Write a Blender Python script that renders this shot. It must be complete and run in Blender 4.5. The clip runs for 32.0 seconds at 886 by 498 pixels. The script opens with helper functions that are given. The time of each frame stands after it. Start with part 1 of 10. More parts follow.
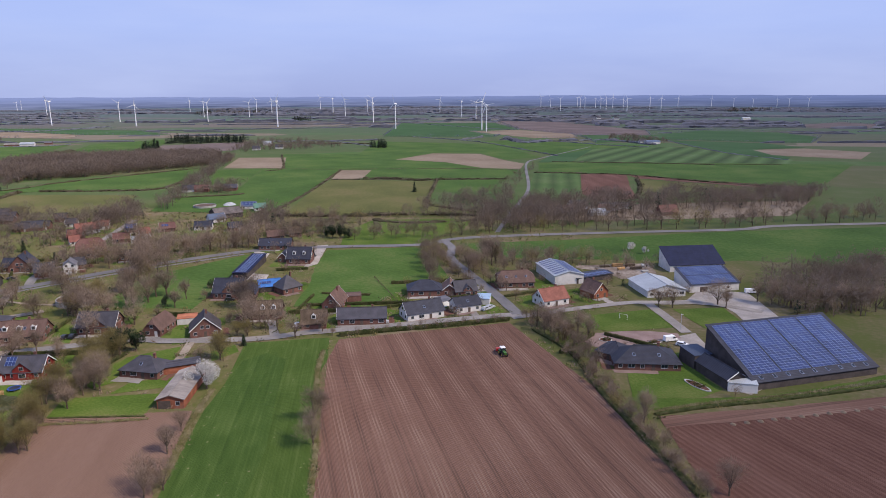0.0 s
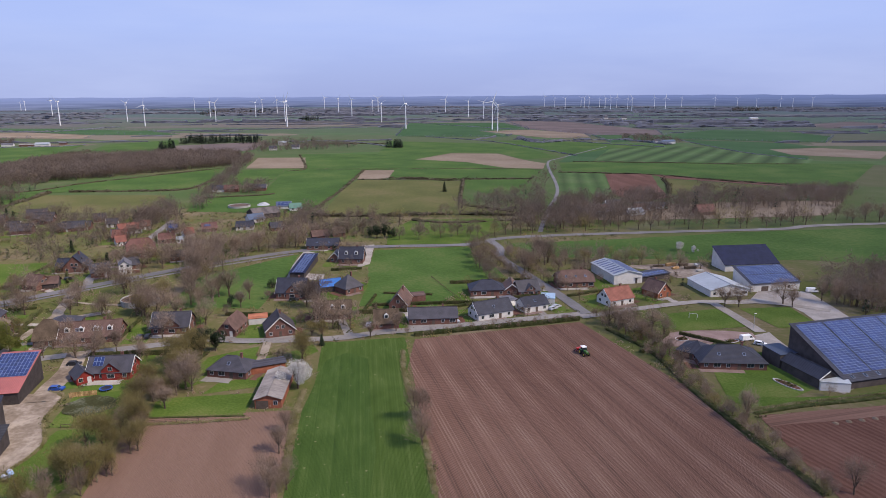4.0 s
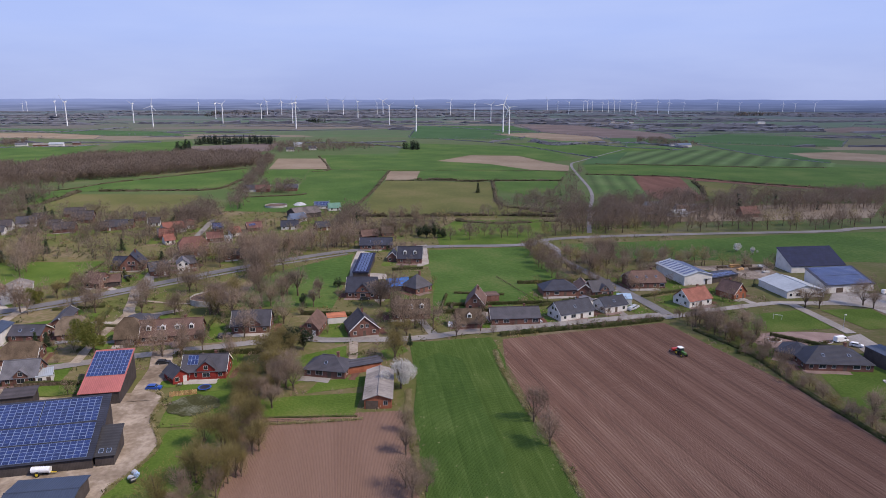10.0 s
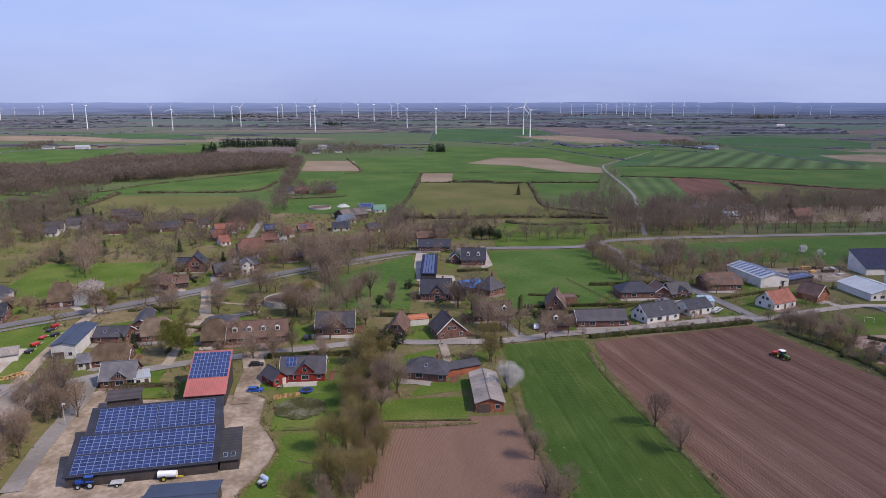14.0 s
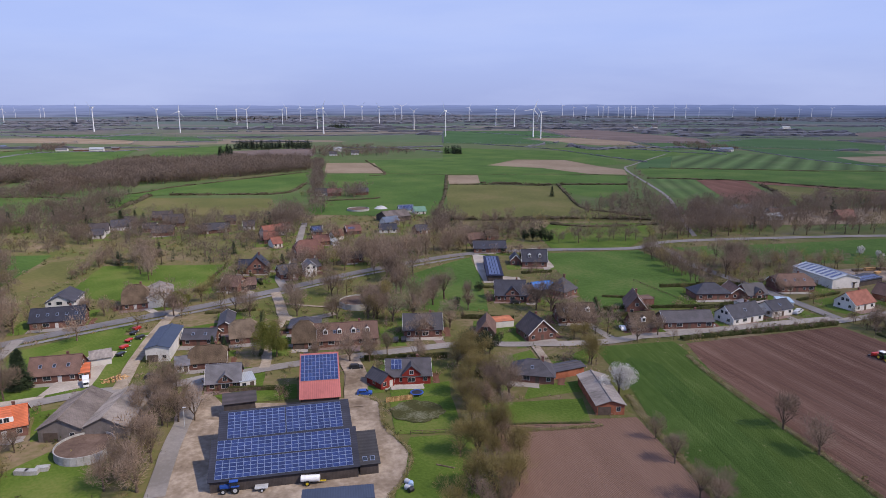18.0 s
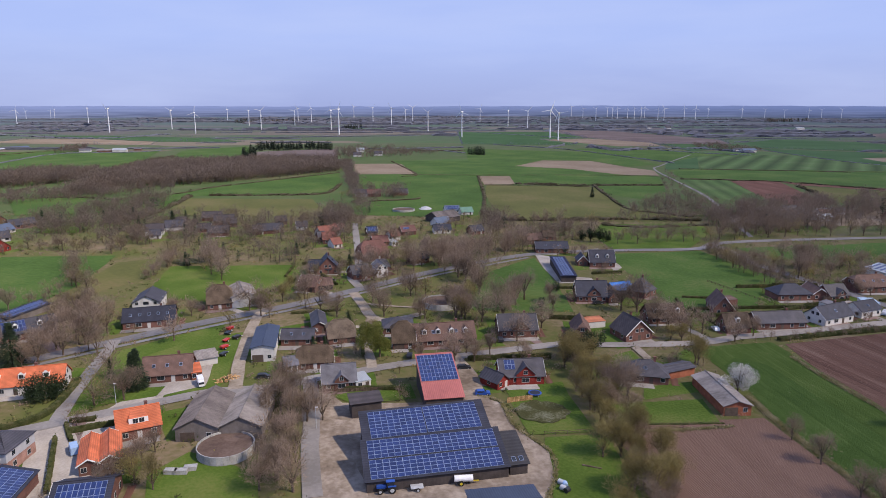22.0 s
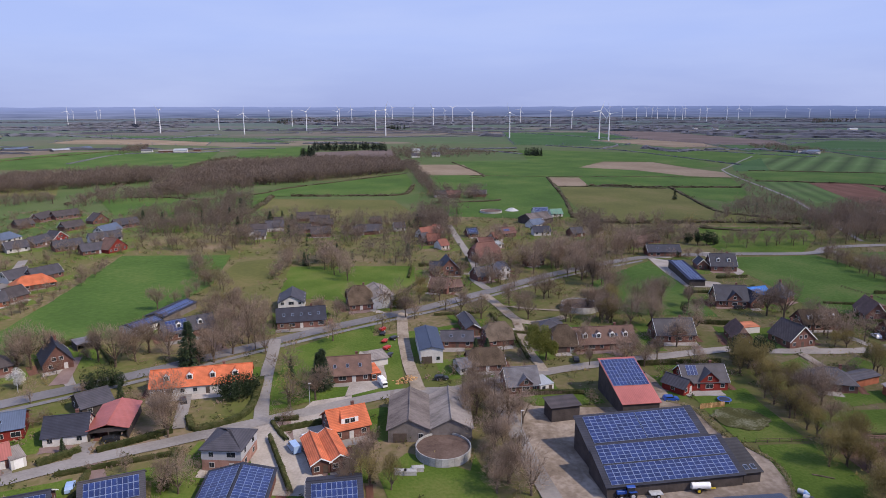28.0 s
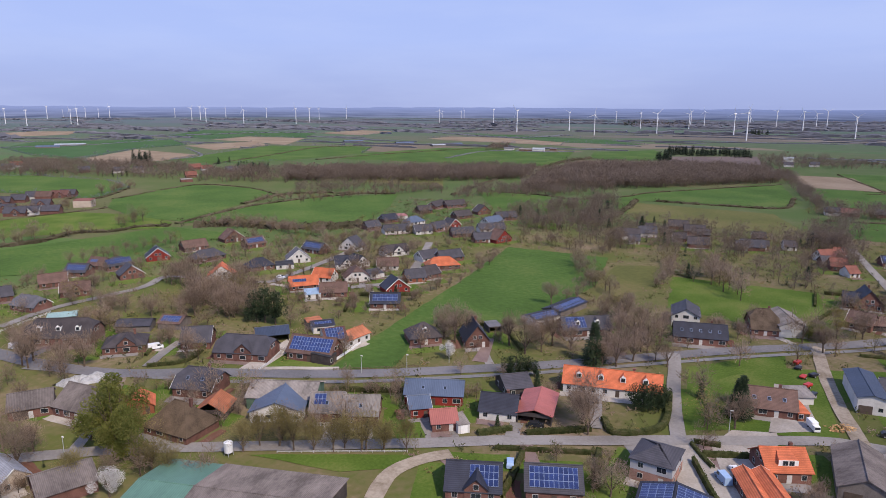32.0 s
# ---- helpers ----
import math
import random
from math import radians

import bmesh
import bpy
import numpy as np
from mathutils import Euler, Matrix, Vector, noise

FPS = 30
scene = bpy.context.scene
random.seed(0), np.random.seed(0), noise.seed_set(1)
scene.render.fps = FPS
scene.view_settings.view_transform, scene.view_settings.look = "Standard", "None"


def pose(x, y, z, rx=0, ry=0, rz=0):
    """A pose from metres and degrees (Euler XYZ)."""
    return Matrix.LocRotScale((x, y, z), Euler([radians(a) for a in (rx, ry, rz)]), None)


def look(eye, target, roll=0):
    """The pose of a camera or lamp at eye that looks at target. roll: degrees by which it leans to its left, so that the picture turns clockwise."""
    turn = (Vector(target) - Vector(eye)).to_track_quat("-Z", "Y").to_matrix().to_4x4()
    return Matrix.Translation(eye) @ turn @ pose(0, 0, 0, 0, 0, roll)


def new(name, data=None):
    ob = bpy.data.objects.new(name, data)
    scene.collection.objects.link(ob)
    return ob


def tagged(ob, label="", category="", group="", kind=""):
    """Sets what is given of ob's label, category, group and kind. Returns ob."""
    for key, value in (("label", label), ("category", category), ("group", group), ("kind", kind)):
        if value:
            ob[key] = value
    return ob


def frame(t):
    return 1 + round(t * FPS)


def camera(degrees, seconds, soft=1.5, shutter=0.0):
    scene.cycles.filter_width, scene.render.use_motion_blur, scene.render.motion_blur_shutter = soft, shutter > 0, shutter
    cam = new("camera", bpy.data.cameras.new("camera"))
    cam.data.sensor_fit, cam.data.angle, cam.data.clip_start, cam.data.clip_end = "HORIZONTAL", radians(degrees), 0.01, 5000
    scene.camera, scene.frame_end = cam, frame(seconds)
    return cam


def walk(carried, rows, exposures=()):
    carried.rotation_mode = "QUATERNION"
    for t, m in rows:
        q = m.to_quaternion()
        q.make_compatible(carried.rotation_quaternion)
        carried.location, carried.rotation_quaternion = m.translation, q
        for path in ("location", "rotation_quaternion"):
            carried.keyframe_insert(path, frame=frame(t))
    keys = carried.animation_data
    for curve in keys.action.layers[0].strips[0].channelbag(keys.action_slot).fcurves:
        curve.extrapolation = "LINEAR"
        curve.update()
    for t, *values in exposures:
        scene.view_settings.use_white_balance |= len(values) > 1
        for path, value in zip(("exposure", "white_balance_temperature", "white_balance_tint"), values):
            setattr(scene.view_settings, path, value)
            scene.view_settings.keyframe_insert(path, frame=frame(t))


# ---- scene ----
cam = camera(67.0, 32.0, soft=0.6)
PATH = [
    (0, (1.652, -7.844, 85.571), (1.646, -5.895, 85.119), -0.2),
    (1, (-6.922, -8.172, 85.824), (-6.934, -6.224, 85.37), -0.3),
    (2, (-13.907, -8.325, 85.947), (-13.936, -6.377, 85.493), -0.4),
    (3, (-20.334, -8.694, 85.841), (-20.362, -6.745, 85.391), -0.2),
    (3.5, (-23.073, -8.423, 85.777), (-23.091, -6.475, 85.325), -0.2),
    (5.5, (-33.459, -7.576, 84.819), (-33.431, -5.628, 84.367), -0.2),
    (6, (-35.994, -7.451, 84.544), (-35.962, -5.502, 84.094), -0.1),
    (7, (-41.206, -6.763, 84.318), (-41.172, -4.814, 83.869), 0.1),
    (8, (-46.673, -6.051, 83.932), (-46.642, -4.101, 83.485), 0.1),
    (9, (-52.113, -5.213, 83.237), (-52.097, -3.263, 82.795), 0.0),
    (10, (-57.945, -4.321, 82.888), (-57.94, -2.37, 82.446), 0.1),
    (11, (-64.381, -3.469, 82.255), (-64.384, -1.518, 81.818), 0.1),
    (12, (-71.115, -2.618, 81.675), (-71.127, -0.666, 81.241), 0.0),
    (13, (-78.372, -1.516, 81.33), (-78.389, 0.436, 80.897), 0.0),
    (14, (-85.977, -0.438, 80.991), (-85.997, 1.514, 80.559), -0.0),
    (14.5, (-90.044, -0.121, 80.947), (-90.064, 1.831, 80.515), 0.0),
    (16.5, (-106.284, 0.539, 80.573), (-106.297, 2.493, 80.147), -0.0),
    (17, (-110.3, 0.742, 80.46), (-110.31, 2.697, 80.034), 0.0),
    (18, (-118.357, 1.201, 80.095), (-118.367, 3.156, 79.67), -0.0),
    (19, (-126.523, 1.844, 79.785), (-126.534, 3.799, 79.36), -0.0),
    (20, (-134.716, 1.855, 79.636), (-134.731, 3.809, 79.212), -0.1),
    (21, (-142.617, 1.47, 79.803), (-142.635, 3.424, 79.379), -0.1),
    (22, (-150.598, 1.082, 79.808), (-150.618, 3.037, 79.386), -0.0),
    (23, (-158.494, 0.726, 80.095), (-158.52, 2.68, 79.671), -0.1),
    (24, (-165.787, 0.397, 80.166), (-165.82, 2.352, 79.743), -0.1),
    (25, (-173.106, 0.746, 79.985), (-173.141, 2.701, 79.561), -0.2),
    (25.5, (-176.713, 0.701, 79.958), (-176.75, 2.655, 79.535), -0.2),
    (27.5, (-191.492, 0.112, 80.472), (-191.531, 2.067, 80.049), -0.2),
    (28, (-195.156, -0.27, 80.698), (-195.262, 1.683, 80.277), -0.1),
    (28.5, (-199.127, -0.346, 80.953), (-199.284, 1.603, 80.529), -0.0),
    (29, (-203.377, -0.507, 81.116), (-203.65, 1.428, 80.692), 0.2),
    (29.5, (-207.309, -0.746, 80.991), (-207.796, 1.147, 80.569), 0.4),
    (30, (-210.216, -0.91, 80.793), (-210.92, 0.914, 80.372), 0.4),
    (30.5, (-213.311, -1.546, 80.938), (-214.145, 0.223, 80.518), 0.4),
    (31, (-216.266, -2.343, 81.304), (-217.192, -0.621, 80.883), 0.4),
    (31.5, (-219.3, -3.498, 81.654), (-220.289, -1.811, 81.234), 0.4),
    (32, (-222.443, -4.87, 81.937), (-223.454, -3.196, 81.518), 0.3),
]
walk(cam, [(t, look(eye, target, roll)) for t, eye, target, roll in PATH], exposures=[(0, 0.0, 6450, 14), (32, 0.0, 6450, 14)])

# ---- light and sky ----
world = bpy.data.worlds.new("world")
scene.world = world
world.use_nodes = True
SUN_AZ = math.atan2(0.88, -0.42)      # bearing of the sun, clockwise from +y
SUN_EL = radians(46)


def sky():
    nt = world.node_tree
    nt.nodes.clear()
    n, l = nt.nodes.new, nt.links.new
    out, bg = n("ShaderNodeOutputWorld"), n("ShaderNodeBackground")
    tex = n("ShaderNodeTexSky")
    tex.sky_type, tex.sun_disc = "NISHITA", False
    tex.sun_elevation, tex.sun_rotation = SUN_EL, SUN_AZ
    tex.air_density, tex.dust_density, tex.ozone_density = 1.0, 0.6, 2.0
    # thin high cirrus and spring haze: a pale veil over the clear sky
    co, sep = n("ShaderNodeTexCoord"), n("ShaderNodeSeparateXYZ")
    l(co.outputs["Generated"], sep.inputs[0])
    ramp = n("ShaderNodeValToRGB")
    ramp.color_ramp.elements[0].position, ramp.color_ramp.elements[0].color = 0.0, (*SKY_LOW, 1)
    ramp.color_ramp.elements[1].position, ramp.color_ramp.elements[1].color = 0.5, (*SKY_HIGH, 1)
    mid = ramp.color_ramp.elements.new(0.09)
    mid.color = (*SKY_MID, 1)
    l(sep.outputs[2], ramp.inputs[0])
    mp, no = n("ShaderNodeMapping"), n("ShaderNodeTexNoise")
    mp.inputs["Scale"].default_value = (1.2, 1.6, 7.0)
    mp.inputs["Rotation"].default_value = (0.12, 0.1, 0)
    l(co.outputs["Generated"], mp.inputs[0])
    l(mp.outputs[0], no.inputs["Vector"])
    no.inputs["Scale"].default_value, no.inputs["Detail"].default_value, no.inputs["Roughness"].default_value = 1.7, 6, 0.55
    cr = n("ShaderNodeValToRGB")
    cr.color_ramp.elements[0].position, cr.color_ramp.elements[0].color = 0.42, (0, 0, 0, 1)
    cr.color_ramp.elements[1].position, cr.color_ramp.elements[1].color = 0.75, (0.55, 0.55, 0.55, 1)
    l(no.outputs[0], cr.inputs[0])
    cl = n("ShaderNodeMix")
    cl.data_type = "RGBA"
    l(cr.outputs[0], cl.inputs[0])
    l(ramp.outputs[0], cl.inputs[6])
    cl.inputs[7].default_value = (*SKY_CLOUD, 1)
    mx = n("ShaderNodeMix")
    mx.data_type, mx.inputs[0].default_value = "RGBA", 0.93
    l(tex.outputs[0], mx.inputs[6])
    l(cl.outputs[2], mx.inputs[7])
    l(mx.outputs[2], bg.inputs[0])
    bg.inputs[1].default_value = 0.1
    l(bg.outputs[0], out.inputs[0])


SKY_LOW, SKY_MID, SKY_HIGH, SKY_CLOUD = (3.6, 4.4, 7.6), (4.3, 5.48, 9.4), (3.7, 5.2, 9.9), (5.5, 6.5, 9.7)
sky()
lamp = bpy.data.lights.new("sun", "SUN")
lamp.energy, lamp.angle, lamp.color = 3.9, radians(0.53), (1.0, 0.87, 0.70)
sun = new("sun", lamp)
sun.matrix_world = look((0, 0, 0), (-math.sin(SUN_AZ) * math.cos(SUN_EL), -math.cos(SUN_AZ) * math.cos(SUN_EL), -math.sin(SUN_EL)))
sun.location = (0, 0, 300)
scene.view_settings.exposure = 0.0


# ---- materials ----
def material(name, rough=0.85, spec=0.3, metal=0.0):
    m = bpy.data.materials.new(name)
    m.use_nodes = True
    b = m.node_tree.nodes["Principled BSDF"]
    if rough > 0.94:
        b.inputs["Diffuse Roughness"].default_value = 1.0
    b.inputs["Roughness"].default_value, b.inputs["Specular IOR Level"].default_value, b.inputs["Metallic"].default_value = rough, spec, metal
    return m, m.node_tree.nodes.new, m.node_tree.links.new, b


def mottled(name, stops, scale=1.0, fine=12.0, rough=0.9, spec=0.2, metal=0.0, bump=0.0, band=None, rand=0.0, stretch=(1, 1, 1)):
    """Two scales of noise through a colour ramp; band=(axis, period, dark factor): rows of tiles, furrows or sheets; rand: tone per object."""
    m, n, l, b = material(name, rough, spec, metal)
    co, mp = n("ShaderNodeTexCoord"), n("ShaderNodeMapping")
    mp.inputs["Scale"].default_value = stretch
    l(co.outputs["Object"], mp.inputs[0])
    big, small = n("ShaderNodeTexNoise"), n("ShaderNodeTexNoise")
    for t, s, d in ((big, scale, 4), (small, fine, 3)):
        t.inputs["Scale"].default_value, t.inputs["Detail"].default_value = s, d
        l(mp.outputs[0], t.inputs["Vector"])
    mix = n("ShaderNodeMath")
    mix.operation = "MULTIPLY_ADD"
    l(small.outputs[0], mix.inputs[0])
    mix.inputs[1].default_value = 0.45
    l(big.outputs[0], mix.inputs[2])
    sub = n("ShaderNodeMath")
    sub.operation = "SUBTRACT"
    l(mix.outputs[0], sub.inputs[0])
    sub.inputs[1].default_value = 0.225
    ramp = n("ShaderNodeValToRGB")
    els = ramp.color_ramp.elements
    for k, c in enumerate(stops):
        e = els[k] if k < 2 else els.new(0.5)
        e.color = (*c, 1)
    for k, c in enumerate(stops):
        els[k].position = 0.3 + 0.4 * k / max(1, len(stops) - 1)
    for k, c in enumerate(stops):
        els[k].color = (*c, 1)
    l(sub.outputs[0], ramp.inputs[0])
    last = ramp.outputs[0]
    height = small.outputs[0]
    if band:
        axis, period, dark = band
        sep, mo, pp = n("ShaderNodeSeparateXYZ"), n("ShaderNodeMath"), n("ShaderNodeMath")
        l(co.outputs["Object"], sep.inputs[0])
        mo.operation, pp.operation = "MULTIPLY", "PINGPONG"
        l(sep.outputs[axis], mo.inputs[0])
        mo.inputs[1].default_value = 2.0 / period
        l(mo.outputs[0], pp.inputs[0])
        pp.inputs[1].default_value = 1.0
        rm = n("ShaderNodeMapRange")
        l(pp.outputs[0], rm.inputs[0])
        rm.inputs[3].default_value, rm.inputs[4].default_value = dark, 1.0
        mu = n("ShaderNodeVectorMath")
        mu.operation = "SCALE"
        l(last, mu.inputs[0])
        l(rm.outputs[0], mu.inputs["Scale"])
        last, height = mu.outputs[0], (pp.outputs[0] if period < 3 else height)
    if rand:
        oi, rr, mu = n("ShaderNodeObjectInfo"), n("ShaderNodeMapRange"), n("ShaderNodeVectorMath")
        l(oi.outputs["Random"], rr.inputs[0])
        rr.inputs[3].default_value, rr.inputs[4].default_value = 1 - rand, 1 + rand
        mu.operation = "SCALE"
        l(last, mu.inputs[0])
        l(rr.outputs[0], mu.inputs["Scale"])
        last = mu.outputs[0]
    l(last, b.inputs["Base Color"])
    if bump:
        bp = n("ShaderNodeBump")
        bp.inputs["Distance"].default_value = bump
        l(height, bp.inputs["Height"])
        l(bp.outputs[0], b.inputs["Normal"])
    return m


def shade(c, f):
    return tuple(min(1, v * f) for v in c)


def plain(name, c, scale=0.6, fine=9.0, var=0.18, **kw):
    return mottled(name, [shade(c, 1 - var), c, shade(c, 1 + var)], scale, fine, **kw)


# ground covers
M_GRASS = mottled("grass", [(0.050, 0.086, 0.013), (0.074, 0.116, 0.020), (0.116, 0.136, 0.036)], 0.05, 1.2, rough=1, spec=0.1, bump=0.2)
M_CROP = mottled("young_crop", [(0.041, 0.078, 0.018), (0.056, 0.104, 0.023), (0.086, 0.124, 0.034)], 0.02, 0.4, rough=1, spec=0.1, bump=0.3)
M_PASTURE = mottled("grazed_pasture", [(0.046, 0.086, 0.018), (0.062, 0.112, 0.024), (0.096, 0.126, 0.038)], 0.035, 0.6, rough=1, spec=0.1, bump=0.2)
# dark crop green of the far fields, bluish haze tint mixed into the colour
M_CROPDARK = mottled("winter_crop", [(0.034, 0.074, 0.026), (0.044, 0.092, 0.034), (0.060, 0.104, 0.044)], 0.012, 0.3, rough=1, spec=0.1, bump=0.1)
M_STRAW = mottled("dry_grass", [(0.130, 0.126, 0.045), (0.215, 0.190, 0.092), (0.330, 0.280, 0.170)], 0.3, 2.0, rough=1, spec=0.1)
M_OLIVE = mottled("olive_meadow", [(0.075, 0.082, 0.027), (0.100, 0.103, 0.034), (0.135, 0.116, 0.051)], 0.02, 0.4, rough=1, spec=0.1)
M_STRIPE = mottled("swathed_meadow", [(0.066, 0.116, 0.036), (0.082, 0.132, 0.044), (0.107, 0.148, 0.060)], 0.02, 0.3, rough=1, spec=0.1, band=(0, 16.0, 0.6))
M_SOIL = mottled("harrowed_soil", [(0.152, 0.094, 0.070), (0.168, 0.105, 0.079), (0.186, 0.118, 0.090)], 0.05, 1.2, rough=1, spec=0.1, bump=0.04, stretch=(2.0, 0.3, 1))
M_SOILDARK = mottled("ploughed_soil", [(0.100, 0.049, 0.036), (0.128, 0.065, 0.048), (0.160, 0.087, 0.066)], 0.06, 1.0, rough=1, spec=0.1, bump=0.12, band=(0, 1.8, 0.93), stretch=(1.5, 0.3, 1))
M_STRIPEBIG = mottled("mown_stripes", [(0.075, 0.130, 0.045), (0.090, 0.146, 0.052), (0.112, 0.158, 0.068)], 0.02, 0.3, rough=1, spec=0.1, band=(0, 30.0, 0.42))
M_SOILFAR = mottled("heath_soil", [(0.098, 0.075, 0.070), (0.128, 0.099, 0.092), (0.165, 0.130, 0.118)], 0.012, 0.2, rough=1, spec=0.1)
M_SOILPALE = mottled("stubble_soil", [(0.165, 0.126, 0.088), (0.205, 0.158, 0.113), (0.240, 0.192, 0.140)], 0.015, 0.2, rough=1, spec=0.1)
M_YARD = mottled("dirt_yard", [(0.138, 0.105, 0.077), (0.226, 0.181, 0.141), (0.350, 0.295, 0.242)], 0.12, 0.8, rough=0.95, spec=0.15, bump=0.05)
M_GRAVEL = mottled("gravel", [(0.245, 0.217, 0.192), (0.32, 0.288, 0.257), (0.39, 0.357, 0.324)], 0.12, 1.5, rough=0.95, spec=0.15, bump=0.03)
M_PAVERED = mottled("red_paving", [(0.17, 0.115, 0.100), (0.215, 0.150, 0.130), (0.255, 0.185, 0.160)], 0.2, 3, rough=0.9)
M_ASPHALT = mottled("asphalt", [(0.125, 0.118, 0.116), (0.160, 0.151, 0.149), (0.200, 0.188, 0.186)], 0.06, 1.5, rough=0.9, spec=0.25)
M_PATH = mottled("path_asphalt", [(0.15, 0.145, 0.140), (0.19, 0.182, 0.175), (0.23, 0.220, 0.210)], 0.08, 1.5, rough=0.9)
M_LANE = mottled("lane_asphalt", [(0.180, 0.162, 0.144), (0.235, 0.212, 0.190), (0.285, 0.260, 0.236)], 0.07, 1.4, rough=0.92)
M_TRACK = mottled("sandy_track", [(0.170, 0.136, 0.100), (0.250, 0.208, 0.162), (0.320, 0.275, 0.225)], 0.15, 1.2, rough=1, bump=0.05)


def soil_rows():
    """Harrowed soil with irregular seed rows and wheel tracks that run along the field."""
    m, n, l, b = material("seeded_soil", 1.0, 0.1)
    co, sep = n("ShaderNodeTexCoord"), n("ShaderNodeSeparateXYZ")
    l(co.outputs["Object"], sep.inputs[0])
    rows, wide, clod = n("ShaderNodeTexNoise"), n("ShaderNodeTexNoise"), n("ShaderNodeTexNoise")
    rows.noise_dimensions = "1D"
    l(sep.outputs[0], rows.inputs["W"])
    rows.inputs["Scale"].default_value, rows.inputs["Detail"].default_value, rows.inputs["Roughness"].default_value = 0.55, 3.5, 0.75
    l(co.outputs["Object"], wide.inputs["Vector"])
    wide.inputs["Scale"].default_value, wide.inputs["Detail"].default_value = 0.018, 3
    l(co.outputs["Object"], clod.inputs["Vector"])
    clod.inputs["Scale"].default_value, clod.inputs["Detail"].default_value = 1.1, 4
    add = n("ShaderNodeMath")
    add.operation = "MULTIPLY_ADD"
    l(rows.outputs[0], add.inputs[0])
    add.inputs[1].default_value = 0.5
    l(wide.outputs[0], add.inputs[2])
    add2 = n("ShaderNodeMath")
    add2.operation = "MULTIPLY_ADD"
    l(clod.outputs[0], add2.inputs[0])
    add2.inputs[1].default_value = 0.35
    l(add.outputs[0], add2.inputs[2])
    ramp = n("ShaderNodeValToRGB")
    e = ramp.color_ramp.elements
    e[0].position, e[0].color = 0.0, (0.116, 0.062, 0.045, 1)
    e[1].position, e[1].color = 1.0, (0.194, 0.118, 0.088, 1)
    k = e.new(0.5)
    k.color = (0.149, 0.084, 0.062, 1)
    rm = n("ShaderNodeMapRange")
    rm.inputs[1].default_value, rm.inputs[2].default_value = 0.62, 1.25
    l(add2.outputs[0], rm.inputs[0])
    l(rm.outputs[0], ramp.inputs[0])
    wear, patchy = n("ShaderNodeMapRange"), n("ShaderNodeTexNoise")
    l(co.outputs["Object"], patchy.inputs["Vector"])
    patchy.inputs["Scale"].default_value, patchy.inputs["Detail"].default_value = 0.06, 3
    l(patchy.outputs[0], wear.inputs[0])
    wear.inputs[1].default_value, wear.inputs[2].default_value, wear.inputs[3].default_value = 0.35, 0.6, 0.25
    # wheel marks every nine metres: a dark rut, and between the ruts a pair of pale dry lines
    wob = n("ShaderNodeMath")
    wob.operation = "MULTIPLY_ADD"
    l(wide.outputs[0], wob.inputs[0])
    wob.inputs[1].default_value = 1.6
    l(sep.outputs[0], wob.inputs[2])
    pp = n("ShaderNodeMath")
    pp.operation = "PINGPONG"
    l(wob.outputs[0], pp.inputs[0])
    pp.inputs[1].default_value = 4.6
    last = ramp.outputs[0]
    for at, half, colour in ((0.35, 0.16, (0.078, 0.048, 0.037, 1)), (4.2, 0.14, (0.235, 0.160, 0.120, 1)), (3.2, 0.10, (0.215, 0.145, 0.108, 1)), (2.0, 0.08, (0.125, 0.076, 0.056, 1))):
        sub, ab, fa = n("ShaderNodeMath"), n("ShaderNodeMath"), n("ShaderNodeMapRange")
        sub.operation, ab.operation = "SUBTRACT", "ABSOLUTE"
        l(pp.outputs[0], sub.inputs[0])
        sub.inputs[1].default_value = at
        l(sub.outputs[0], ab.inputs[0])
        l(ab.outputs[0], fa.inputs[0])
        fa.inputs[1].default_value, fa.inputs[2].default_value, fa.inputs[3].default_value, fa.inputs[4].default_value = half, half * 2, 0.65, 0.0
        worn = n("ShaderNodeMath")
        worn.operation = "MULTIPLY"
        l(fa.outputs[0], worn.inputs[0])
        l(wear.outputs[0], worn.inputs[1])
        mx = n("ShaderNodeMix")
        mx.data_type = "RGBA"
        l(worn.outputs[0], mx.inputs[0])
        l(last, mx.inputs[6])
        mx.inputs[7].default_value = colour
        last = mx.outputs[2]
    l(mx.outputs[2], b.inputs["Base Color"])
    bp = n("ShaderNodeBump")
    bp.inputs["Distance"].default_value = 0.2
    l(rows.outputs[0], bp.inputs["Height"])
    l(bp.outputs[0], b.inputs["Normal"])
    return m


